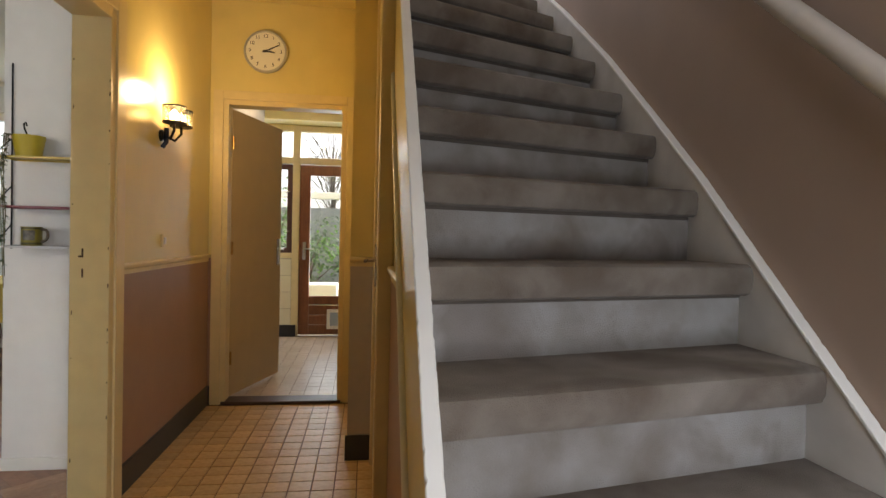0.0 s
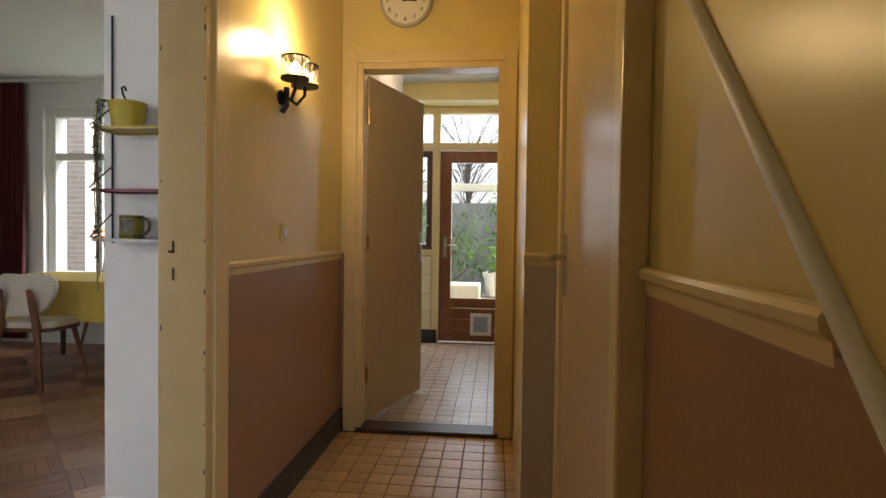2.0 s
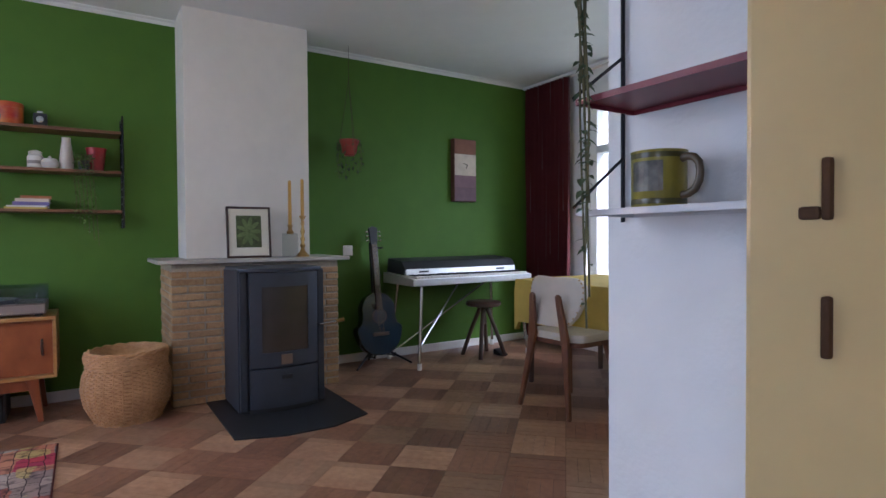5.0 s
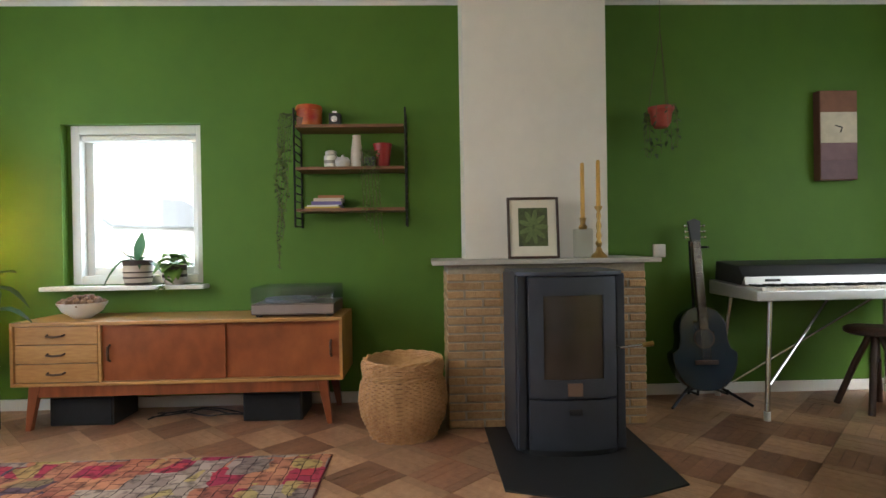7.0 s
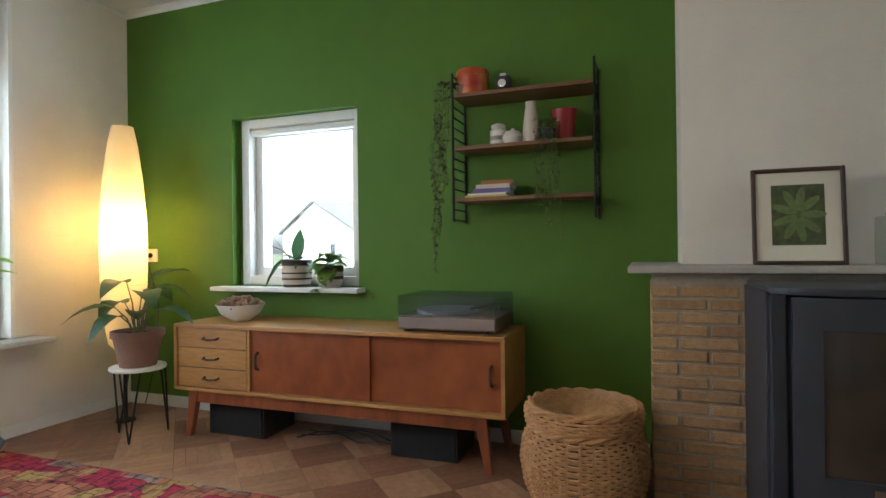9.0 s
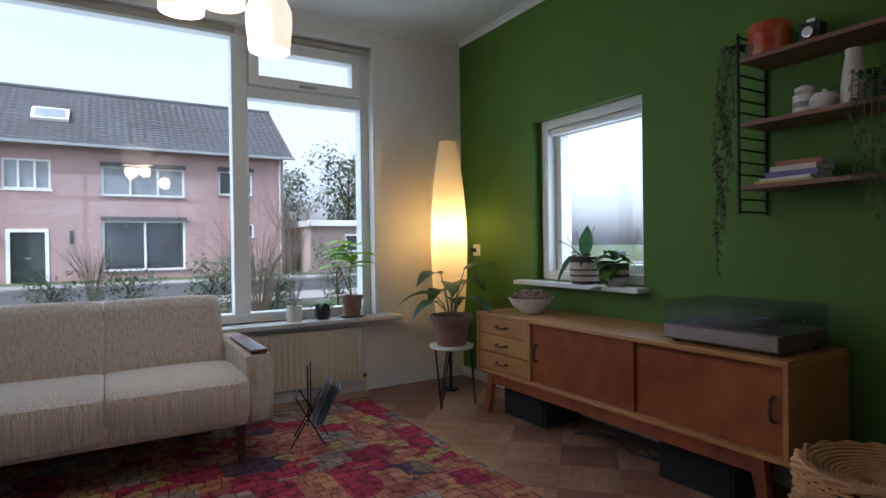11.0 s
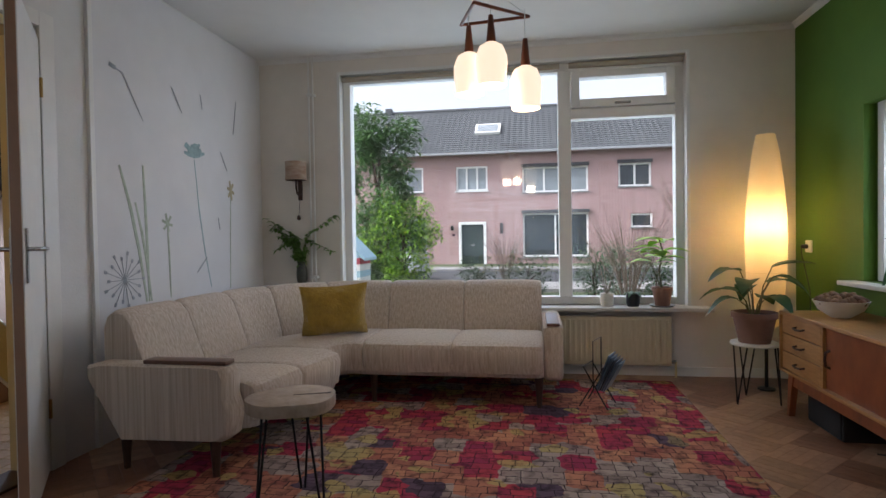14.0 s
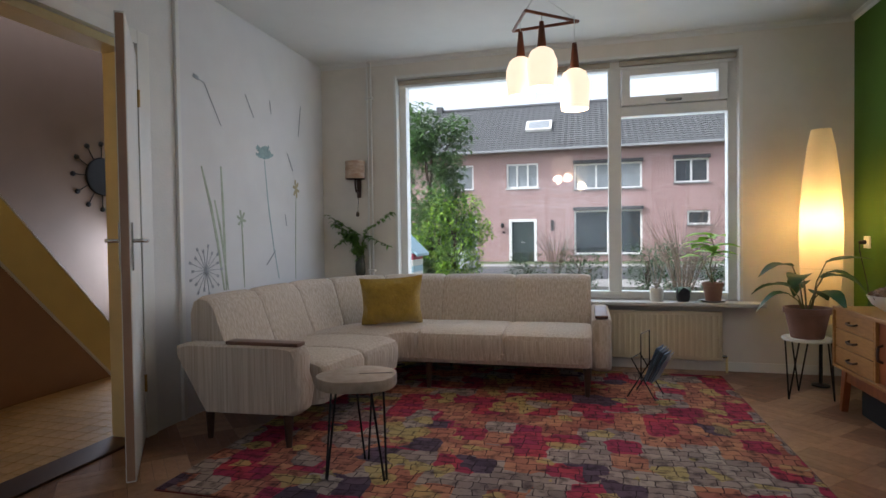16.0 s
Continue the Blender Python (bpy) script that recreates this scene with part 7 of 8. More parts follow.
fv = thing("flower_vase", Matrix.Translation((-3.75, YB - 0.03, 0.62)), "bunch of orange and red flowers in a glass vase", "vase")
part("vase", lathe([(0.05, 0), (0.06, 0.05), (0.04, 0.20), (0.05, 0.22)], 18), CERAMIC, fv, smooth=True)
for k in range(14):
    a, r = 2.4 * k, 0.05 + 0.014 * (k % 7)
    p = (r * math.cos(a), 0.4 * r * math.sin(a) - 0.02, 0.36 + 0.03 * (k % 5))
    part("stem", tube([(0, 0, 0.15), p], 0.002, 4), STEM, fv)
    part("flower", lathe([(0.0, -0.015), (0.03, 0.0), (0.034, 0.015), (0.0, 0.02)], 9, m=Matrix.Translation(p)), material("flower_petals", ((0.60, 0.16, 0.03) if k % 3 else (0.55, 0.35, 0.04)), 0.7, grain=0.3, scale=60), fv, smooth=True)

# ---- shelves on the white pier ----
pu = thing("wall_shelf", Matrix.Translation((-1.55, 2.90, 0)), "three painted metal shelves on black wire ladders", "shelf")
for x in (0.04, 0.42):
    part("ladder_rail", tube([(x, -0.008, 1.07), (x, -0.008, 1.95)], 0.004, 6), BLACK_METAL, pu)
for zz in (1.085, 1.268, 1.495):
    part("bracket", tube([(0.04, -0.01, zz + 0.10), (0.05, -0.145, zz + 0.008)], 0.003, 5), BLACK_METAL, pu)
for zz, c, nm in ((1.085, (0.56, 0.55, 0.55), "off-white shelf"), (1.268, (0.17, 0.012, 0.022), "dark red shelf"), (1.495, (0.50, 0.36, 0.05), "mustard shelf")):
    enamel = material("shelf_enamel", c, 0.4, grain=0.1)
    tray = part("shelf_tray", box(0.06, 0.455, -0.15, -0.004, zz, zz + 0.003), enamel, pu, nm)
    part("front_lip", box(0.06, 0.455, -0.15, -0.147, zz - 0.007, zz), enamel, tray)
    part("back_lip", box(0.06, 0.455, -0.007, -0.004, zz - 0.007, zz), enamel, tray)
    part("end_lip", box(0.06, 0.063, -0.147, -0.007, zz - 0.007, zz), enamel, tray)
yp = thing("flower_pot", Matrix.Translation((-1.40, 2.825, 1.498)), "yellow hanging pot with a dark hook on the mustard shelf", "pot")
part("pot", lathe([(0.05, 0), (0.062, 0.075), (0.066, 0.085), (0.066, 0.10), (0.06, 0.10), (0.055, 0.05)], 24), material("yellow_plastic_pot", (0.52, 0.40, 0.03), 0.45, grain=0.1), yp, smooth=True)
part("hook", tube([(-0.02, 0.04, 0.09), (-0.02, 0.0, 0.135), (-0.02, -0.005, 0.155), (-0.02, 0.01, 0.165), (-0.02, 0.02, 0.15)], 0.004, 6), BLACK_METAL, yp, smooth=True)
for k in range(5):
    vine(yp, [(-0.02, 0, 0.09), (-0.05 - 0.006 * k, -0.06, 0.10), (-0.055 - 0.01 * (k % 2), -0.088 - 0.003 * k, -0.06), (-0.055 + 0.012 * math.sin(k), -0.092, -0.26), (-0.05, -0.092 + 0.006 * math.cos(2 * k), -0.40 - 0.05 * k)], GREY_LEAF, 34, 0.016)
mugm = material("olive_mug_glaze", (0.27, 0.22, 0.025), 0.3, grain=0.35, scale=30)
mg = thing("tin_mug", Matrix.Translation((-1.385, 2.825, 1.088)) @ Matrix.Diagonal((0.8, 0.8, 0.84, 1)), "olive green mug with a dark printed picture", "mug")
part("body", lathe([(0.05, 0), (0.052, 0.004), (0.052, 0.10), (0.054, 0.105), (0.048, 0.105), (0.047, 0.02)], 26), mugm, mg, smooth=True)
part("handle", tube([(0.048, 0, 0.088), (0.062, 0, 0.091), (0.076, 0, 0.088), (0.085, 0, 0.078), (0.088, 0, 0.062), (0.086, 0, 0.046), (0.078, 0, 0.032), (0.064, 0, 0.024), (0.048, 0, 0.022)], 0.0075, 10), material("brown_mug_handle", (0.09, 0.06, 0.03), 0.35, grain=0.2), mg, "dark brown handle", smooth=True)
for zz in (0.012, 0.096):
    part("glaze_band", lathe([(0.0522, zz - 0.005), (0.0528, zz), (0.0522, zz + 0.005)], 26), material("dark_olive_band", (0.07, 0.06, 0.01), 0.3, grain=0.3), mg, smooth=True)
lab = bmesh.new()
for k in range(7):
    a0, a1 = radians(-116 + 10 * k), radians(-116 + 10 * (k + 1))
    v = [lab.verts.new((0.0527 * math.cos(a), 0.0527 * math.sin(a), z)) for a, z in ((a0, 0.03), (a1, 0.03), (a1, 0.085), (a0, 0.085))]
    lab.faces.new(v)
part("printed_picture", lab, material("dark_print", (0.02, 0.018, 0.016), 0.5, scale=42, color2=(0.20, 0.18, 0.14)), mg)
trk = thing("small_ornament", Matrix.Translation((-1.22, 2.82, 1.271)), "small dark ornament on the red shelf", "ornament")
part("body", extrude([(0, 0), (0.07, 0), (0.06, 0.02), (0.02, 0.03)], 0.03, "y", bevel=0.004), DARK_WOOD, trk)

# ---- outside ----
structure("road", box(-60, 60, -19, -12.5, -0.30, -0.285), material("asphalt", (0.055, 0.055, 0.058), 0.9, grain=0.3, scale=8, bump=0.2), "grey asphalt street", "road")
structure("pavement", box(-60, 60, -12.5, -10.2, -0.30, -0.22), material("grey_paving", (0.30, 0.29, 0.27), 0.9, grain=0.25, scale=5, bump=0.15), "grey concrete pavement", "pavement")
structure("pavement_far", box(-60, 60, -21, -19, -0.30, -0.22), material("grey_paving_far", (0.28, 0.27, 0.26), 0.9, grain=0.25, scale=5), "grey concrete pavement", "pavement")


def brick_material(name, c, c2, mortar):
    m = bpy.data.materials.new(name)
    m.use_nodes = True
    nodes, links = m.node_tree.nodes, m.node_tree.links
    b = nodes["Principled BSDF"]
    b.inputs["Roughness"].default_value = 0.9
    coord = nodes.new("ShaderNodeTexCoord")
    rot = nodes.new("ShaderNodeMapping")
    rot.inputs["Rotation"].default_value = (math.pi / 2, 0, 0)
    links.new(coord.outputs["Object"], rot.inputs[0])
    br = nodes.new("ShaderNodeTexBrick")
    br.inputs["Scale"].default_value = 1.0
    br.inputs["Brick Width"].default_value, br.inputs["Row Height"].default_value = 0.22, 0.065
    br.inputs["Mortar Size"].default_value = 0.006
    br.inputs["Color1"].default_value, br.inputs["Color2"].default_value, br.inputs["Mortar"].default_value = (*c, 1), (*c2, 1), (*mortar, 1)
    links.new(rot.outputs[0], br.inputs["Vector"])
    links.new(br.outputs["Color"], b.inputs["Base Color"])
    return m


RED_BRICK = brick_material("red_house_brick", (0.42, 0.262, 0.25), (0.34, 0.205, 0.195), (0.43, 0.36, 0.35))
DARKGLASS = material("dark_far_window", (0.06, 0.07, 0.08), 0.08, grain=0.3, scale=2)
NET = material("net_curtain_window", (0.30, 0.33, 0.35), 0.2, grain=0.3, scale=3)
ROOF = material("grey_roof_tile", (0.105, 0.11, 0.115), 0.75, grain=0.35, scale=3, bump=0.2)
house = thing("row_house", Matrix.Translation((0, -25, -0.3)), "two-storey red brick terrace with a grey tiled roof", "house")
HZ = 0.3
holes = [(-0.90, 0.52, 0.0, 2.18), (-1.0, 0.62, 3.77, 5.02), (-6.0, -2.76, 3.60, 4.88), (-6.0, -2.76, 0.35, 2.55), (-9.0, -7.45, 3.77, 4.92), (-9.05, -8.03, 1.75, 2.43), (2.35, 4.1, 3.75, 5.05), (2.2, 4.2, 0.4, 2.4)]
part("wall", wall("y", 0.0, -0.3, -10.5, 9.0, 0, 5.72, holes), RED_BRICK, house)
part("backing", box(-10.4, 9.0, -8.0, -0.45, 0, 5.6), RED_BRICK, house)
for i, (a, b, s, e) in enumerate(holes):
    if i == 0:
        fr = part("door_frame", frame_bm("y", -0.22, 0.24, a, b, s, e, 0.14, bottom=False), WHITE_UPVC, house)
        part("door", box(a + 0.14, b - 0.14, -0.20, -0.14, 0.02, e - 0.14, 0.01), material("dark_green_door", (0.03, 0.045, 0.04), 0.4, grain=0.2), fr)
        part("letterbox", box(-0.28, -0.08, -0.14, -0.13, 0.95, 1.02), CHROME, fr)
        continue
    win = part("window", frame_bm("y", -0.16, 0.10, a, b, s, e, 0.09), WHITE_UPVC, house)
    part("pane", box(a + 0.09, b - 0.09, -0.13, -0.12, s + 0.09, e - 0.09), NET if i in (1, 2, 6) else DARKGLASS, win)
    n = {1: 3, 2: 3, 3: 2, 4: 2, 5: 1, 6: 2, 7: 2}[i]
    for k in range(1, n):
        x = a + (b - a) * k / n
        part("mullion", box(x - 0.045, x + 0.045, -0.16, -0.06, s + 0.09, e - 0.09), WHITE_UPVC, win)
    part("sill", box(a - 0.06, b + 0.06, -0.05, 0.06, s - 0.06, s), WHITE_UPVC if i == 1 else material("grey_sill", (0.2, 0.2, 0.2), 0.7), win)
    if i in (2, 3, 4):
        part("blind_box", box(a - 0.05, b + 0.05, 0.0, 0.14, e, e + 0.16), material("dark_blind_box", (0.05, 0.05, 0.055), 0.6), win)
slope = math.atan2(2.9, 4.2)
tiles = bmesh.new()
nrow = 22
for k in range(nrow):
    y0, z0 = 0.45 - 4.65 * k / nrow, 5.62 + 3.2 * k / nrow
    y1, z1 = 0.45 - 4.65 * (k + 1) / nrow, 5.62 + 3.2 * (k + 1) / nrow
    prev = None
    for j in range(131):
        x = -10.9 + 20.0 * j / 130
        up = 0.035 * (0.5 + 0.5 * math.cos(math.pi * j))
        cur = (tiles.verts.new((x, y0, z0 + 0.05 + up)), tiles.verts.new((x, y1, z1 + 0.005 + up)), tiles.verts.new((x, y0, z0 - 0.02)))
        if prev:
            tiles.faces.new((prev[0], cur[0], cur[1], prev[1]))
            tiles.faces.new((prev[2], cur[2], cur[0], prev[0]))
        prev = cur
roof = part("roof", tiles, ROOF, house)
part("ridge", tube([(-10.9, -4.2, 8.86), (9.1, -4.2, 8.86)], 0.12, 8), ROOF, roof)
part("gable", extrude([(0.0, 5.6), (-4.2, 8.75), (-8.4, 5.6)], 0.25, "x", m=Matrix.Translation((-10.5, 0, 0))), RED_BRICK, house)
part("gutter", box(-10.95, 9.1, 0.42, 0.56, 5.56, 5.68, 0.02), material("grey_gutter", (0.30, 0.31, 0.32), 0.5), house)
sky_y, sky_z = (lambda t: 0.45 - 4.65 * t), (lambda t: 5.62 + 3.2 * t)
skyl = part("skylight", extrude([(sky_y(0.36), sky_z(0.36) + 0.05), (sky_y(0.56), sky_z(0.56) + 0.05), (sky_y(0.56) + 0.08, sky_z(0.56) + 0.17), (sky_y(0.36) + 0.08, sky_z(0.36) + 0.17)], 1.35, "x", m=Matrix.Translation((-1.6, 0, 0))), WHITE_UPVC, house)
part("pane", extrude([(sky_y(0.385) + 0.08, sky_z(0.385) + 0.16), (sky_y(0.535) + 0.08, sky_z(0.535) + 0.16), (sky_y(0.535) + 0.10, sky_z(0.535) + 0.18), (sky_y(0.385) + 0.10, sky_z(0.385) + 0.18)], 1.1, "x", m=Matrix.Translation((-1.475, 0, 0))), NET, skyl)
part("chimney", box(5.0, 5.38, -4.4, -4.0, 8.4, 9.15, 0.02), ROOF, house)
part("downpipe", tube([(-10.3, 0.08, 0), (-10.3, 0.08, 5.6)], 0.05, 8), material("pale_downpipe", (0.55, 0.57, 0.58), 0.5), house)
part("door_lamp", lathe([(0.06, 0), (0.1, 0.12), (0.05, 0.25)], 10, m=Matrix.Translation((0.85, 0.12, 1.75))), BLACK_METAL, house)
part("house_number", box(0.72, 0.86, 0.0, 0.02, 1.45, 1.58), material("dark_plate", (0.05, 0.02, 0.03), 0.4), house)
part("wall_slot", box(-1.75, -1.6, 0.0, 0.03, 1.55, 2.1), material("dark_plate", (0.05, 0.04, 0.04), 0.6), house)


def small_house(m, w, d, eave, ridge, label, mat):
    ob = thing("house", m, label, "house")
    part("wall", box(-w / 2, w / 2, -d / 2, d / 2, 0, eave), mat, ob)
    part("gable", extrude([(-w / 2, eave), (w / 2, eave), (0, ridge)], d, "y", m=Matrix.Translation((0, -d / 2, 0))), mat, ob)
    for s in (-1, 1):
        part("roof", extrude([(s * (w / 2 + 0.4), eave - 0.25), (0, ridge + 0.02), (0, ridge + 0.2), (s * (w / 2 + 0.4), eave - 0.05)], d + 0.6, "y", m=Matrix.Translation((0, -d / 2 - 0.3, 0))), ROOF, ob)
    part("chimney", box(-0.4, 0.4, -0.4, 0.4, ridge - 0.3, ridge + 0.9), mat, ob)
    for s in (-1, 1):
        for k in (-1, 1):
            win = part("window", frame_bm("y", s * (d / 2) + (0 if s > 0 else -0.06), 0.06, k * w / 4 - 0.6, k * w / 4 + 0.6, 0.9, 2.1, 0.09), WHITE_UPVC, ob)
            part("pane", box(k * w / 4 - 0.51, k * w / 4 + 0.51, s * (d / 2 + 0.02) - 0.005, s * (d / 2 + 0.02) + 0.005, 0.99, 2.01), DARKGLASS, win)
    return ob


small_house(pose(-42.9, -48.6, -0.3, 0, 0, -37), 9.0, 12.0, 4.3, 6.35, "low red brick house with a gabled roof and chimney", RED_BRICK)
small_house(pose(-56, -26, -0.3, 0, 0, 62), 14.0, 12.0, 3.4, 6.2, "pale rendered house with a steep grey roof", material("pale_render", (0.55, 0.53, 0.50), 0.9, grain=0.1))
gar = thing("garage", Matrix.Translation((-16.5, -27, -0.3)), "low brick garage with a white flat roof edge", "garage")
part("wall", box(-5.0, 5.0, -3, 3, 0, 2.3), material("grey_pink_brick", (0.34, 0.26, 0.24), 0.9, grain=0.2, scale=6), gar)
part("roof_edge", box(-5.2, 5.2, -3.2, 3.2, 2.3, 2.6, 0.03), WHITE_UPVC, gar)
for x in (-2.5, 0.2, 2.7):
    win = part("window", frame_bm("y", 3.0, 0.06, x - 0.5, x + 0.5, 1.0, 1.9, 0.08), WHITE_UPVC, gar)
    part("pane", box(x - 0.42, x + 0.42, 3.01, 3.03, 1.08, 1.82), DARKGLASS, win)
sl = thing("street_lamp", Matrix.Translation((-15.2, -12.9, -0.3)), "grey street lamp with a shallow dish head", "street lamp")
part("pole", lathe([(0.07, 0), (0.05, 4.3)], 12), material("grey_lamp_pole", (0.35, 0.37, 0.38), 0.5, metal=0.4), sl)
part("head", lathe([(0.08, 4.2), (0.42, 4.5), (0.45, 4.56), (0.1, 4.62), (0, 4.63)], 24), material("pale_lamp_head", (0.6, 0.62, 0.62), 0.4), sl, smooth=True)

def tree(name, m, height, spread, count, size, mats, label, trunk=0.10, low=0.25, squash=1.0):
    """Trunk, limbs and a crown of many small leaves in uneven clumps."""
    ob = thing(name, m, label, "tree" if height > 2 else "bush")
    part("trunk", tube([(0, 0, 0), (0.05, 0.03, height * 0.4), (-0.03, 0.02, height * 0.8)], trunk, 8, r_end=trunk * 0.3), DARK_WOOD, ob)
    clumps = []
    for k in range(14):
        a, zz = 2.4 * k, height * (low + (0.92 - low) * ((k + 0.5) / 14))
        r = spread * (0.35 + 0.5 * random.random()) * math.sin(math.pi * (0.18 + 0.75 * (1 - k / 15.0)))
        c = Vector((r * math.cos(a), r * math.sin(a) * squash, zz))
        clumps.append((c, spread * random.uniform(0.35, 0.6)))
        part("limb", tube([(0, 0, zz * 0.6), c * 0.6 + Vector((0, 0, zz * 0.3)), c], trunk * 0.35, 5, r_end=trunk * 0.08), DARK_WOOD, ob)
    for mi, mat in enumerate(mats):
        bm = bmesh.new()
        for _ in range(count // len(mats)):
            c, r = random.choice(clumps)
            d = Vector((random.gauss(0, 1), random.gauss(0, 1), random.gauss(0, 1))).normalized() * r * random.random() ** 0.4
            a = random.uniform(0, 6.28)
            leaf_bm(c + d, (math.cos(a), math.sin(a), random.uniform(-0.6, 0.5)), (0.2 * math.sin(a), 0, 1), size * random.uniform(0.6, 1.4), size * random.uniform(0.4, 0.7), 0.3, bm, 2)
        part("crown", bm, mat, ob)
    return ob


tree("garden_tree", Matrix.Translation((-0.05, -8.0, -0.3)), 4.3, 0.95, 9000, 0.12, (foliage_mat("evergreen_leaf", (0.10, 0.20, 0.06), (0.05, 0.11, 0.035)), foliage_mat("mid_green_leaf", (0.13, 0.25, 0.06), (0.07, 0.15, 0.04))), "dense evergreen garden tree in the front garden", low=0.08)
tree("garden_bush", Matrix.Translation((-0.75, -7.3, -0.3)), 2.3, 0.75, 6000, 0.09, (FRESH_LEAF, LIME_LEAF), "bright green bush beside the evergreen", 0.05, low=0.05)
for x, y, hgt in ((-3.2, -9, 1.0), (-4.6, -8.6, 1.1), (-6.0, -9.2, 0.9), (-7.2, -8.8, 1.5), (-2.0, -9.4, 0.8), (-5.3, -9.6, 1.2)):
    tree("garden_bush", Matrix.Translation((x, y, -0.3)), hgt, 0.6, 1400, 0.07, (GREY_LEAF, DEEP_LEAF), "low winter shrub in the front garden", 0.03, low=0.1)
for x, y, hgt in ((-4.9, -6.2, 1.9), (-2.6, -10.5, 1.6), (-12.5, -17.0, 5.5), (-10.0, -22.0, 4.5)):
    bt = thing("bare_shrub", Matrix.Translation((x, y, -0.3)), "leafless twiggy shrub in front of the street", "bush")
    bm = bmesh.new()
    for k in range(60):
        a, r = random.uniform(0, 6.28), random.uniform(0.2, 0.5) * hgt
        p1 = Vector((r * 0.35 * math.cos(a), r * 0.35 * math.sin(a), hgt * random.uniform(0.35, 0.6)))
        p2 = Vector((r * math.cos(a), r * math.sin(a), hgt * random.uniform(0.75, 1.0)))
        tube([(0, 0, 0), p1, p2], 0.007 * hgt / 2, 4, bm, r_end=0.0025)
        tube([p1, p1.lerp(p2, 0.5) + Vector((0.15 * math.sin(7 * a), 0.15 * math.cos(5 * a), 0.15)) * hgt / 2], 0.0035, 4, bm, r_end=0.002)
    part("twig_spray", bm, material("grey_brown_twig", (0.16, 0.12, 0.09), 0.9, grain=0.3), bt)
for k in range(3):
    tree("distant_tree", Matrix.Translation((-15 - 4.5 * k, -42 + 3 * (k % 2), -0.3)), 8 + (k % 3), 3.0, 2500, 0.35, (GREY_LEAF,), "hazy tree behind the garages", 0.2)

# striped beach-hut cabinet in the front garden
hut = thing("garden_hut", Matrix.Translation((-0.72, -4.0, -0.27)), "small striped beach-hut cabinet in red, white and blue", "cabinet")
HUTC = [material("hut_paint", c, 0.6, grain=0.1) for c in ((0.36, 0.55, 0.66), (0.45, 0.05, 0.09), (0.74, 0.74, 0.72))]
for k in range(12):
    part("board", box(-0.22, 0.22, -0.25, 0.25, 0.09 * k, 0.09 * k + 0.088, 0.004), HUTC[(2, 1, 0, 2, 0)[k % 5]], hut)
part("roof", extrude([(-0.30, 1.04), (0, 1.32), (0.30, 1.04), (0.30, 1.08), (0, 1.38), (-0.30, 1.08)], 0.6, "y", m=Matrix.Translation((0, -0.3, 0))), HUTC[0], hut)
part("gable", extrude([(-0.22, 1.08), (0.22, 1.08), (0, 1.28)], 0.5, "y", m=Matrix.Translation((0, -0.25, 0))), HUTC[0], hut)

# white car half hidden behind the bush
car = thing("car", pose(2.3, -14.6, -0.285), "white parked car behind the garden bush", "car")
CARW = material("white_car_paint", (0.72, 0.73, 0.74), 0.25, coat=0.6, grain=0.04)
part("body", extrude([(-2.0, 0.25), (-2.02, 0.7), (-1.85, 0.85), (-0.9, 0.92), (1.0, 0.95), (1.9, 0.85), (2.05, 0.6), (2.0, 0.25)], 1.7, "y", bevel=0.06, m=Matrix.Translation((0, -0.85, 0))), CARW, car, smooth=True)
part("cabin", extrude([(-1.0, 0.9), (-0.45, 1.42), (0.7, 1.45), (1.35, 0.92)], 1.5, "y", bevel=0.06, m=Matrix.Translation((0, -0.75, 0))), DARKGLASS, car, smooth=True)
part("roof_panel", box(-0.45, 0.72, -0.70, 0.70, 1.43, 1.48, 0.02), CARW, car)
for x in (-1.25, 1.25):
    for s in (-1, 1):
        wh = part("wheel", lathe([(0.18, -0.09), (0.31, -0.09), (0.32, 0), (0.31, 0.09), (0.18, 0.09)], 22, m=pose(x, s * 0.8, 0.32, 90, 0, 0)), BLACK, car, smooth=True)
        part("rim", lathe([(0, -0.08), (0.18, -0.08), (0.18, 0.08), (0, 0.08)], 16, m=pose(x, s * 0.8, 0.32, 90, 0, 0)), CHROME, wh)

# back garden seen through the kitchen and the dining window
structure("garden_wall", box(-8, 6, 12.0, 12.25, -0.3, 1.75), material("mossy_garden_wall", (0.30, 0.30, 0.29), 0.95, grain=0.5, scale=4, bump=0.3), "mossy garden wall behind the house", "wall")
structure("neighbour_wall", box(-8.0, -5.3, 7.6, 7.85, -0.3, 2.6), brick_material("pale_pink_brick", (0.46, 0.37, 0.34), (0.38, 0.30, 0.27), (0.52, 0.49, 0.46)), "pale pink brick wall outside the dining window", "wall")
per = thing("pergola", Matrix.Translation((-0.4, 8.6, -0.3)), "white painted pergola beam over the terrace", "pergola")
part("beam", box(-2.6, 2.6, -0.05, 0.05, 2.02, 2.12, 0.01), WHITE_PAINT, per)
for x in (-2.5, 2.5):
    part("post", box(x - 0.05, x + 0.05, -0.05, 0.05, 0, 2.02, 0.01), WHITE_PAINT, per)
gtab = thing("garden_table", Matrix.Translation((-0.42, 7.75, -0.3)), "small garden table under a white cloth", "table")
part("cloth", box(-0.30, 0.22, -0.22, 0.22, 0.55, 0.82, 0.02), WHITE_PAINT, gtab)
for x in (-0.24, 0.16):
    for y in (-0.16, 0.16):
        part("leg", tube([(x, y, 0), (x, y, 0.56)], 0.02, 8), CHROME, gtab)
crate = thing("plant_crate", Matrix.Translation((0.02, 8.05, -0.3)), "weathered wooden crate holding a plant pot", "crate")
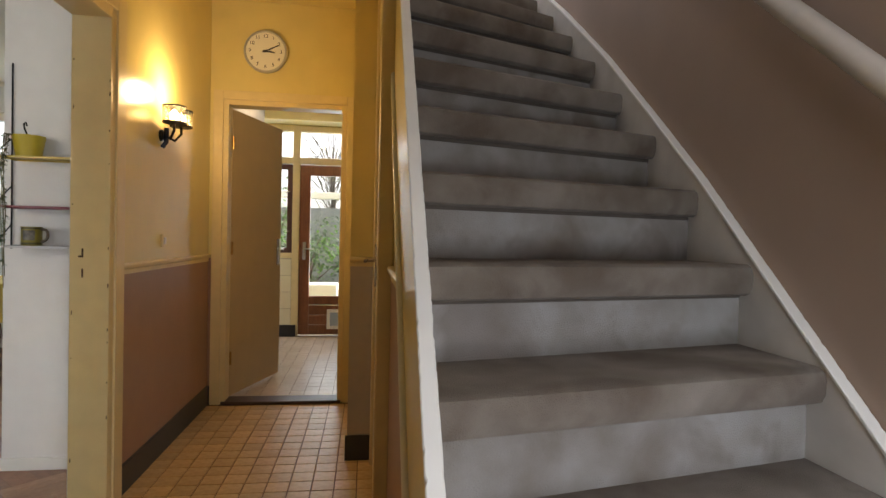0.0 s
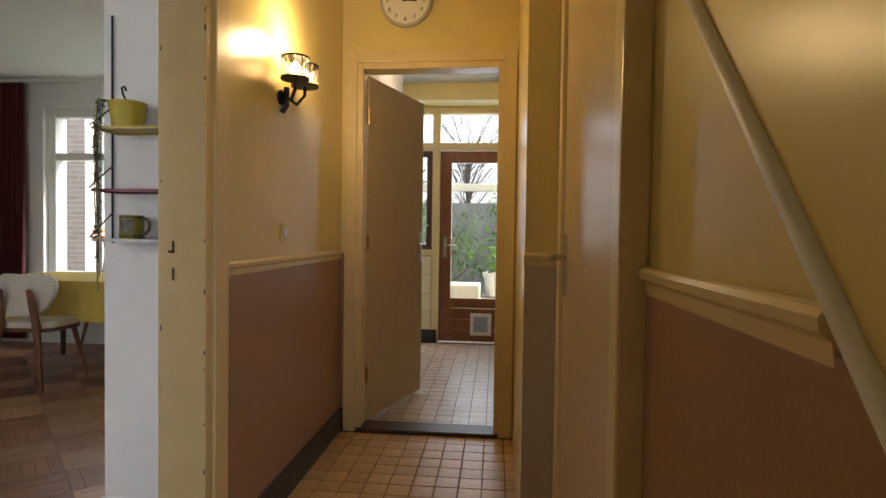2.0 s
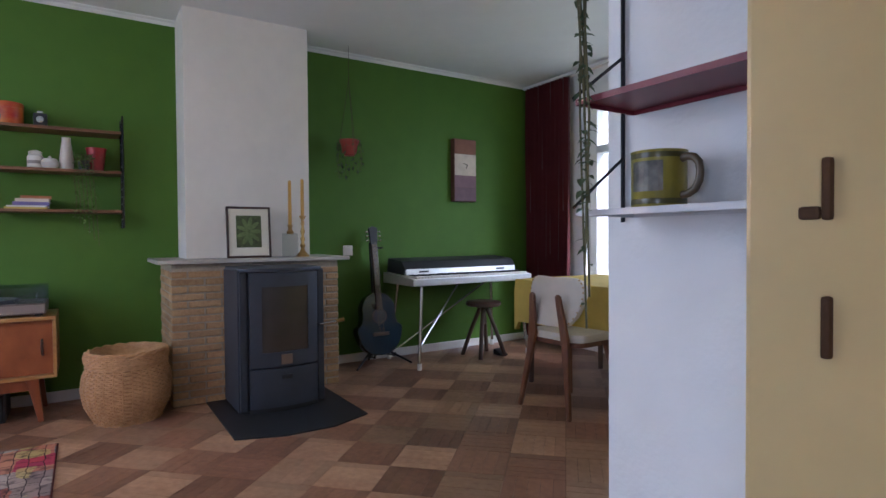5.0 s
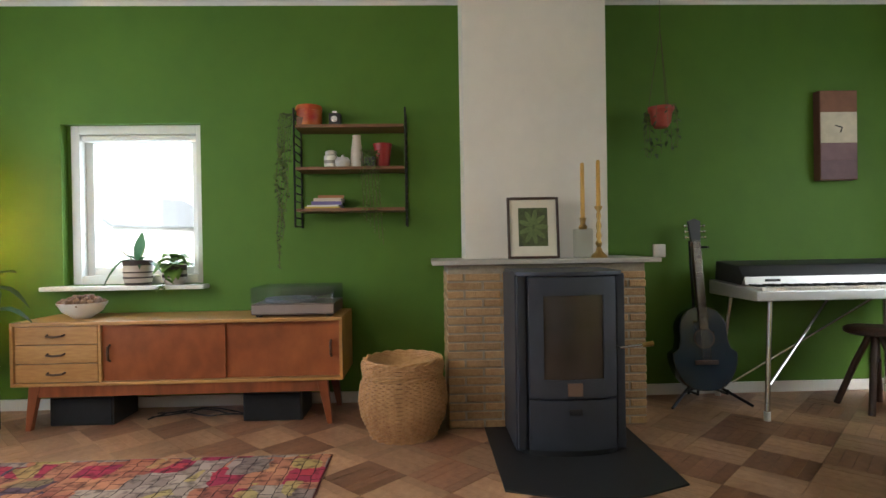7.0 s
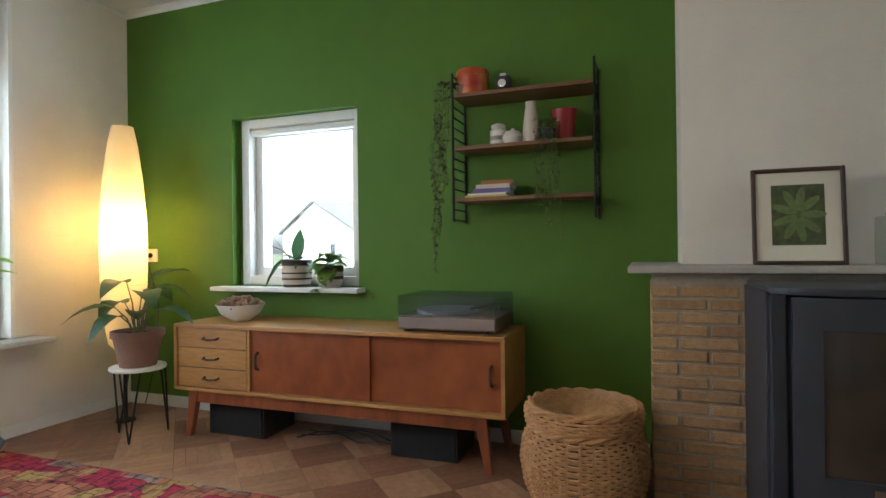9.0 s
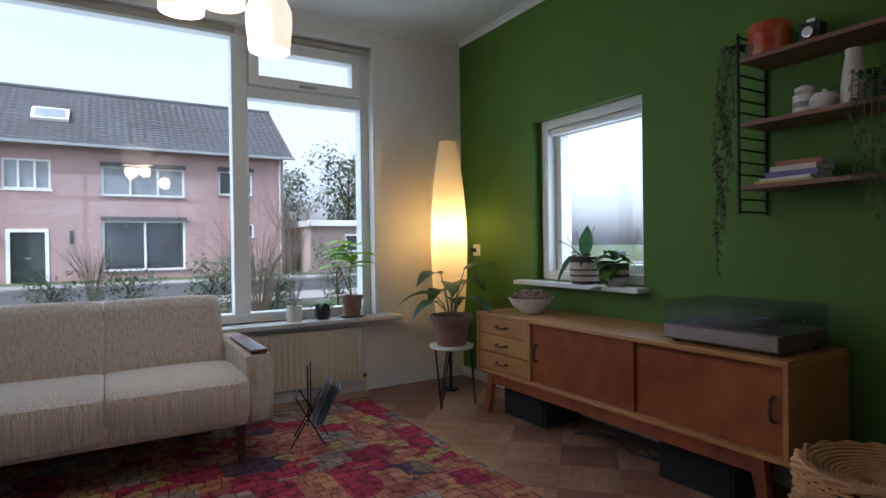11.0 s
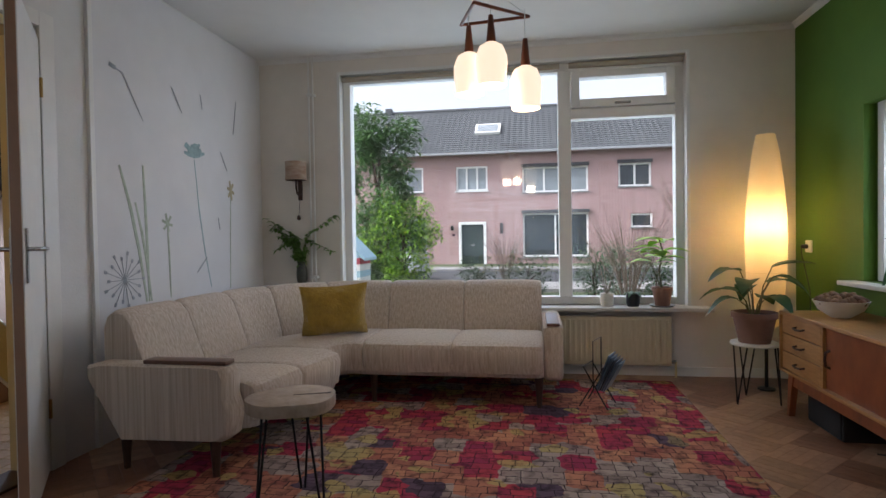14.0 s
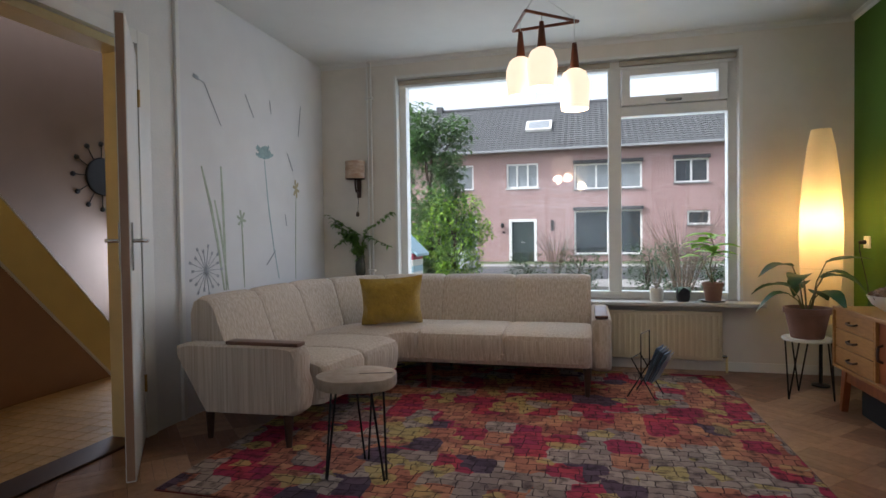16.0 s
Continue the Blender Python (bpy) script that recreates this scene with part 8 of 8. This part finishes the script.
for k in range(4):
    part("slat", box(-0.22, 0.22, -0.2, 0.2, 0.16 * k, 0.16 * k + 0.15, 0.005), material("weathered_crate_wood", (0.30, 0.26, 0.20), 0.9, grain=0.3), crate)
gp = potted("potted_plant", Matrix.Translation((0.02, 8.05, 0.34)), 0.19, 0.30, WHITE_PAINT, "broad-leaved plant in a white garden pot", rim=True, taper=0.8)
leaves(gp, FRESH_LEAF, [((0.05 * math.cos(k), 0.05 * math.sin(k), 0.3 + 0.10 * (k % 6)), (math.cos(2.4 * k), math.sin(2.4 * k), 0.4), 0.26, 0.16, 0.6) for k in range(16)])
part("stalk", tube([(0, 0, 0.25), (0.02, 0, 0.9)], 0.012, 6), STEM, gp)
for x, y, hgt in ((-0.75, 9.3, 1.7), (0.3, 10.2, 2.3), (-1.4, 10.4, 2.6), (0.9, 9.5, 1.9), (-3.0, 9.5, 1.6), (-4.2, 10.3, 2.0), (-2.2, 11.0, 2.4)):
    tree("garden_bush", Matrix.Translation((x, y, -0.3)), hgt, 0.7, 1100, 0.10, (FRESH_LEAF, GREY_LEAF), "leafy shrub in the back garden", 0.04, low=0.1)
for k in range(4):
    bt = thing("bare_tree", Matrix.Translation((-4 + 3 * k, 16 + (k % 2) * 3, -0.3)), "bare winter tree beyond the garden wall", "tree")
    bm = bmesh.new()
    tube([(0, 0, 0), (0.1, 0, 2.0), (0, 0.1, 4.0)], 0.14, 8, bm, r_end=0.06)
    for j in range(70):
        a = random.uniform(0, 6.28)
        z0 = random.uniform(1.5, 4.0)
        p2 = Vector((random.uniform(0.8, 2.2) * math.cos(a), random.uniform(0.8, 2.2) * math.sin(a), z0 + random.uniform(0.8, 2.6)))
        p1 = Vector((0.03, 0.05, z0)).lerp(p2, 0.5) + Vector((0, 0, 0.25))
        tube([(0.03, 0.05, z0), p1, p2], 0.022, 4, bm, r_end=0.006)
        for q in range(3):
            d = Vector((random.gauss(0, 0.4), random.gauss(0, 0.4), random.uniform(0.1, 0.6)))
            tube([p1.lerp(p2, q / 3), p1.lerp(p2, q / 3) + d], 0.010, 3, bm, r_end=0.003)
    part("branch_crown", bm, material("grey_bark", (0.15, 0.13, 0.11), 0.9, grain=0.4), bt)

# ---- floors piece by piece ----


def clip(poly, x0, x1, y0, y1):
    """A polygon cut to a rectangle."""
    for axis, limit, keep in ((0, x0, 1), (0, x1, -1), (1, y0, 1), (1, y1, -1)):
        out = []
        for a, b in zip(poly, poly[1:] + poly[:1]):
            ia, ib = (a[axis] - limit) * keep >= 0, (b[axis] - limit) * keep >= 0
            if ia:
                out.append(a)
            if ia != ib:
                t = (limit - a[axis]) / (b[axis] - a[axis])
                out.append((a[0] + (b[0] - a[0]) * t, a[1] + (b[1] - a[1]) * t))
        poly = out
        if not poly:
            return poly
    return poly


def slab(verts, faces, poly, top):
    base = len(verts)
    n = len(poly)
    verts.extend((x, y, top) for x, y in poly)
    verts.extend((x, y, top - 0.012) for x, y in poly)
    faces.append(tuple(range(base, base + n)))
    for k in range(n):
        faces.append((base + k, base + n + k, base + n + (k + 1) % n, base + (k + 1) % n))


def slab_ob(name, polys, mat, tops):
    verts, faces = [], []
    for poly, top in zip(polys, tops):
        slab(verts, faces, poly, top)
    data = bpy.data.meshes.new(name)
    data.from_pydata(verts, [], faces)
    data.materials.append(mat)
    return new(name, data)


room_floor = structure("floor_parquet", box(XW, XE, YF, YB, -0.014, -0.006), PARQUET_BED, "diagonal chequered parquet of worn brown wood blocks", "floor")
S = 0.262
rest, tops, made = ([], []), ([], []), 0
h = math.sqrt(0.5)
for i in range(-40, 41):
    for j in range(-40, 41):
        cx, cy = -3.1 + (i - j) * S * h, 2.3 + (i + j) * S * h
        if not (XW - S < cx < XE + S and YF - S < cy < YB + S):
            continue
        strips = []
        for k in range(5):
            a0, a1 = -S / 2 + S * k / 5 + 0.0007, -S / 2 + S * (k + 1) / 5 - 0.0007
            b0, b1 = -S / 2 + 0.0009, S / 2 - 0.0009
            quad = [(a0, b0), (a1, b0), (a1, b1), (a0, b1)] if (i + j) % 2 else [(b0, a0), (b1, a0), (b1, a1), (b0, a1)]
            poly = clip([(cx + (u - v) * h, cy + (u + v) * h) for u, v in quad], XW, XE, YF, YB)
            if len(poly) > 2:
                strips.append(poly)
        if not strips:
            continue
        level = [random.uniform(-0.0006, 0.0) for _ in strips]
        # tone by strip direction also stands for its sheen; some blocks are swapped
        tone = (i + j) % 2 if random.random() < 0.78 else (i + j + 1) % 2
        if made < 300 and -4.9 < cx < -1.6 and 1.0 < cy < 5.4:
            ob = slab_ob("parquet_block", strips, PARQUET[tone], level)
            ob.parent = room_floor
            made += 1
        else:
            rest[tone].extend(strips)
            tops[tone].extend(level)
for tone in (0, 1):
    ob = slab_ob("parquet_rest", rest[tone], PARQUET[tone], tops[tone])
    ob.parent = room_floor
    tagged(ob, kind="stuff")

hall_floor = structure("floor_hall", box(XH, 0.40, YF, YK, -0.014, -0.006), GROUT, "small square speckled beige floor tiles with brown joints", "floor")
T = 0.1035
one = box(-T / 2 + 0.0025, T / 2 - 0.0025, -T / 2 + 0.0025, T / 2 - 0.0025, -0.008, 0, 0.0012, seg=1)
tile_mesh = bpy.data.meshes.new("tile")
one.to_mesh(tile_mesh)
tile_mesh.materials.append(HALL_TILE)
one.free()
rest, tops, made = [], [], 0
for i in range(11):
    for j in range(45):
        x, y = XH + T * (i + 0.5), YK - 0.03 - T * (j + 0.5)
        if j < 27:
            ob = new("tile", tile_mesh)
            ob.location = (x, y, random.uniform(-0.0008, 0))
            ob.parent = hall_floor
        else:
            g = T / 2 - 0.0025
            rest.append([(x - g, y - g), (x + g, y - g), (x + g, y + g), (x - g, y + g)])
            tops.append(0.0)
ob = slab_ob("tile_rest", rest, HALL_TILE, tops)
ob.parent = hall_floor
tagged(ob, kind="stuff")
kit_floor = structure("floor_kitchen", box(-1.3, 1.12, YK + 0.04, YG, -0.014, -0.006), GROUT, "small square pale kitchen floor tiles", "floor")
rest, tops = [], []
for i in range(23):
    for j in range(24):
        x, y, g = -1.3 + T * (i + 0.5), YK + 0.12 + T * (j + 0.5), T / 2 - 0.0025
        poly = clip([(x - g, y - g), (x + g, y - g), (x + g, y + g), (x - g, y + g)], -1.3, 1.12, YK + 0.1, YG)
        if len(poly) > 2:
            rest.append(poly)
            tops.append(random.uniform(-0.0008, 0))
ob = slab_ob("tile_rest", rest, KITCHEN_TILE, tops)
ob.parent = kit_floor
tagged(ob, kind="stuff")
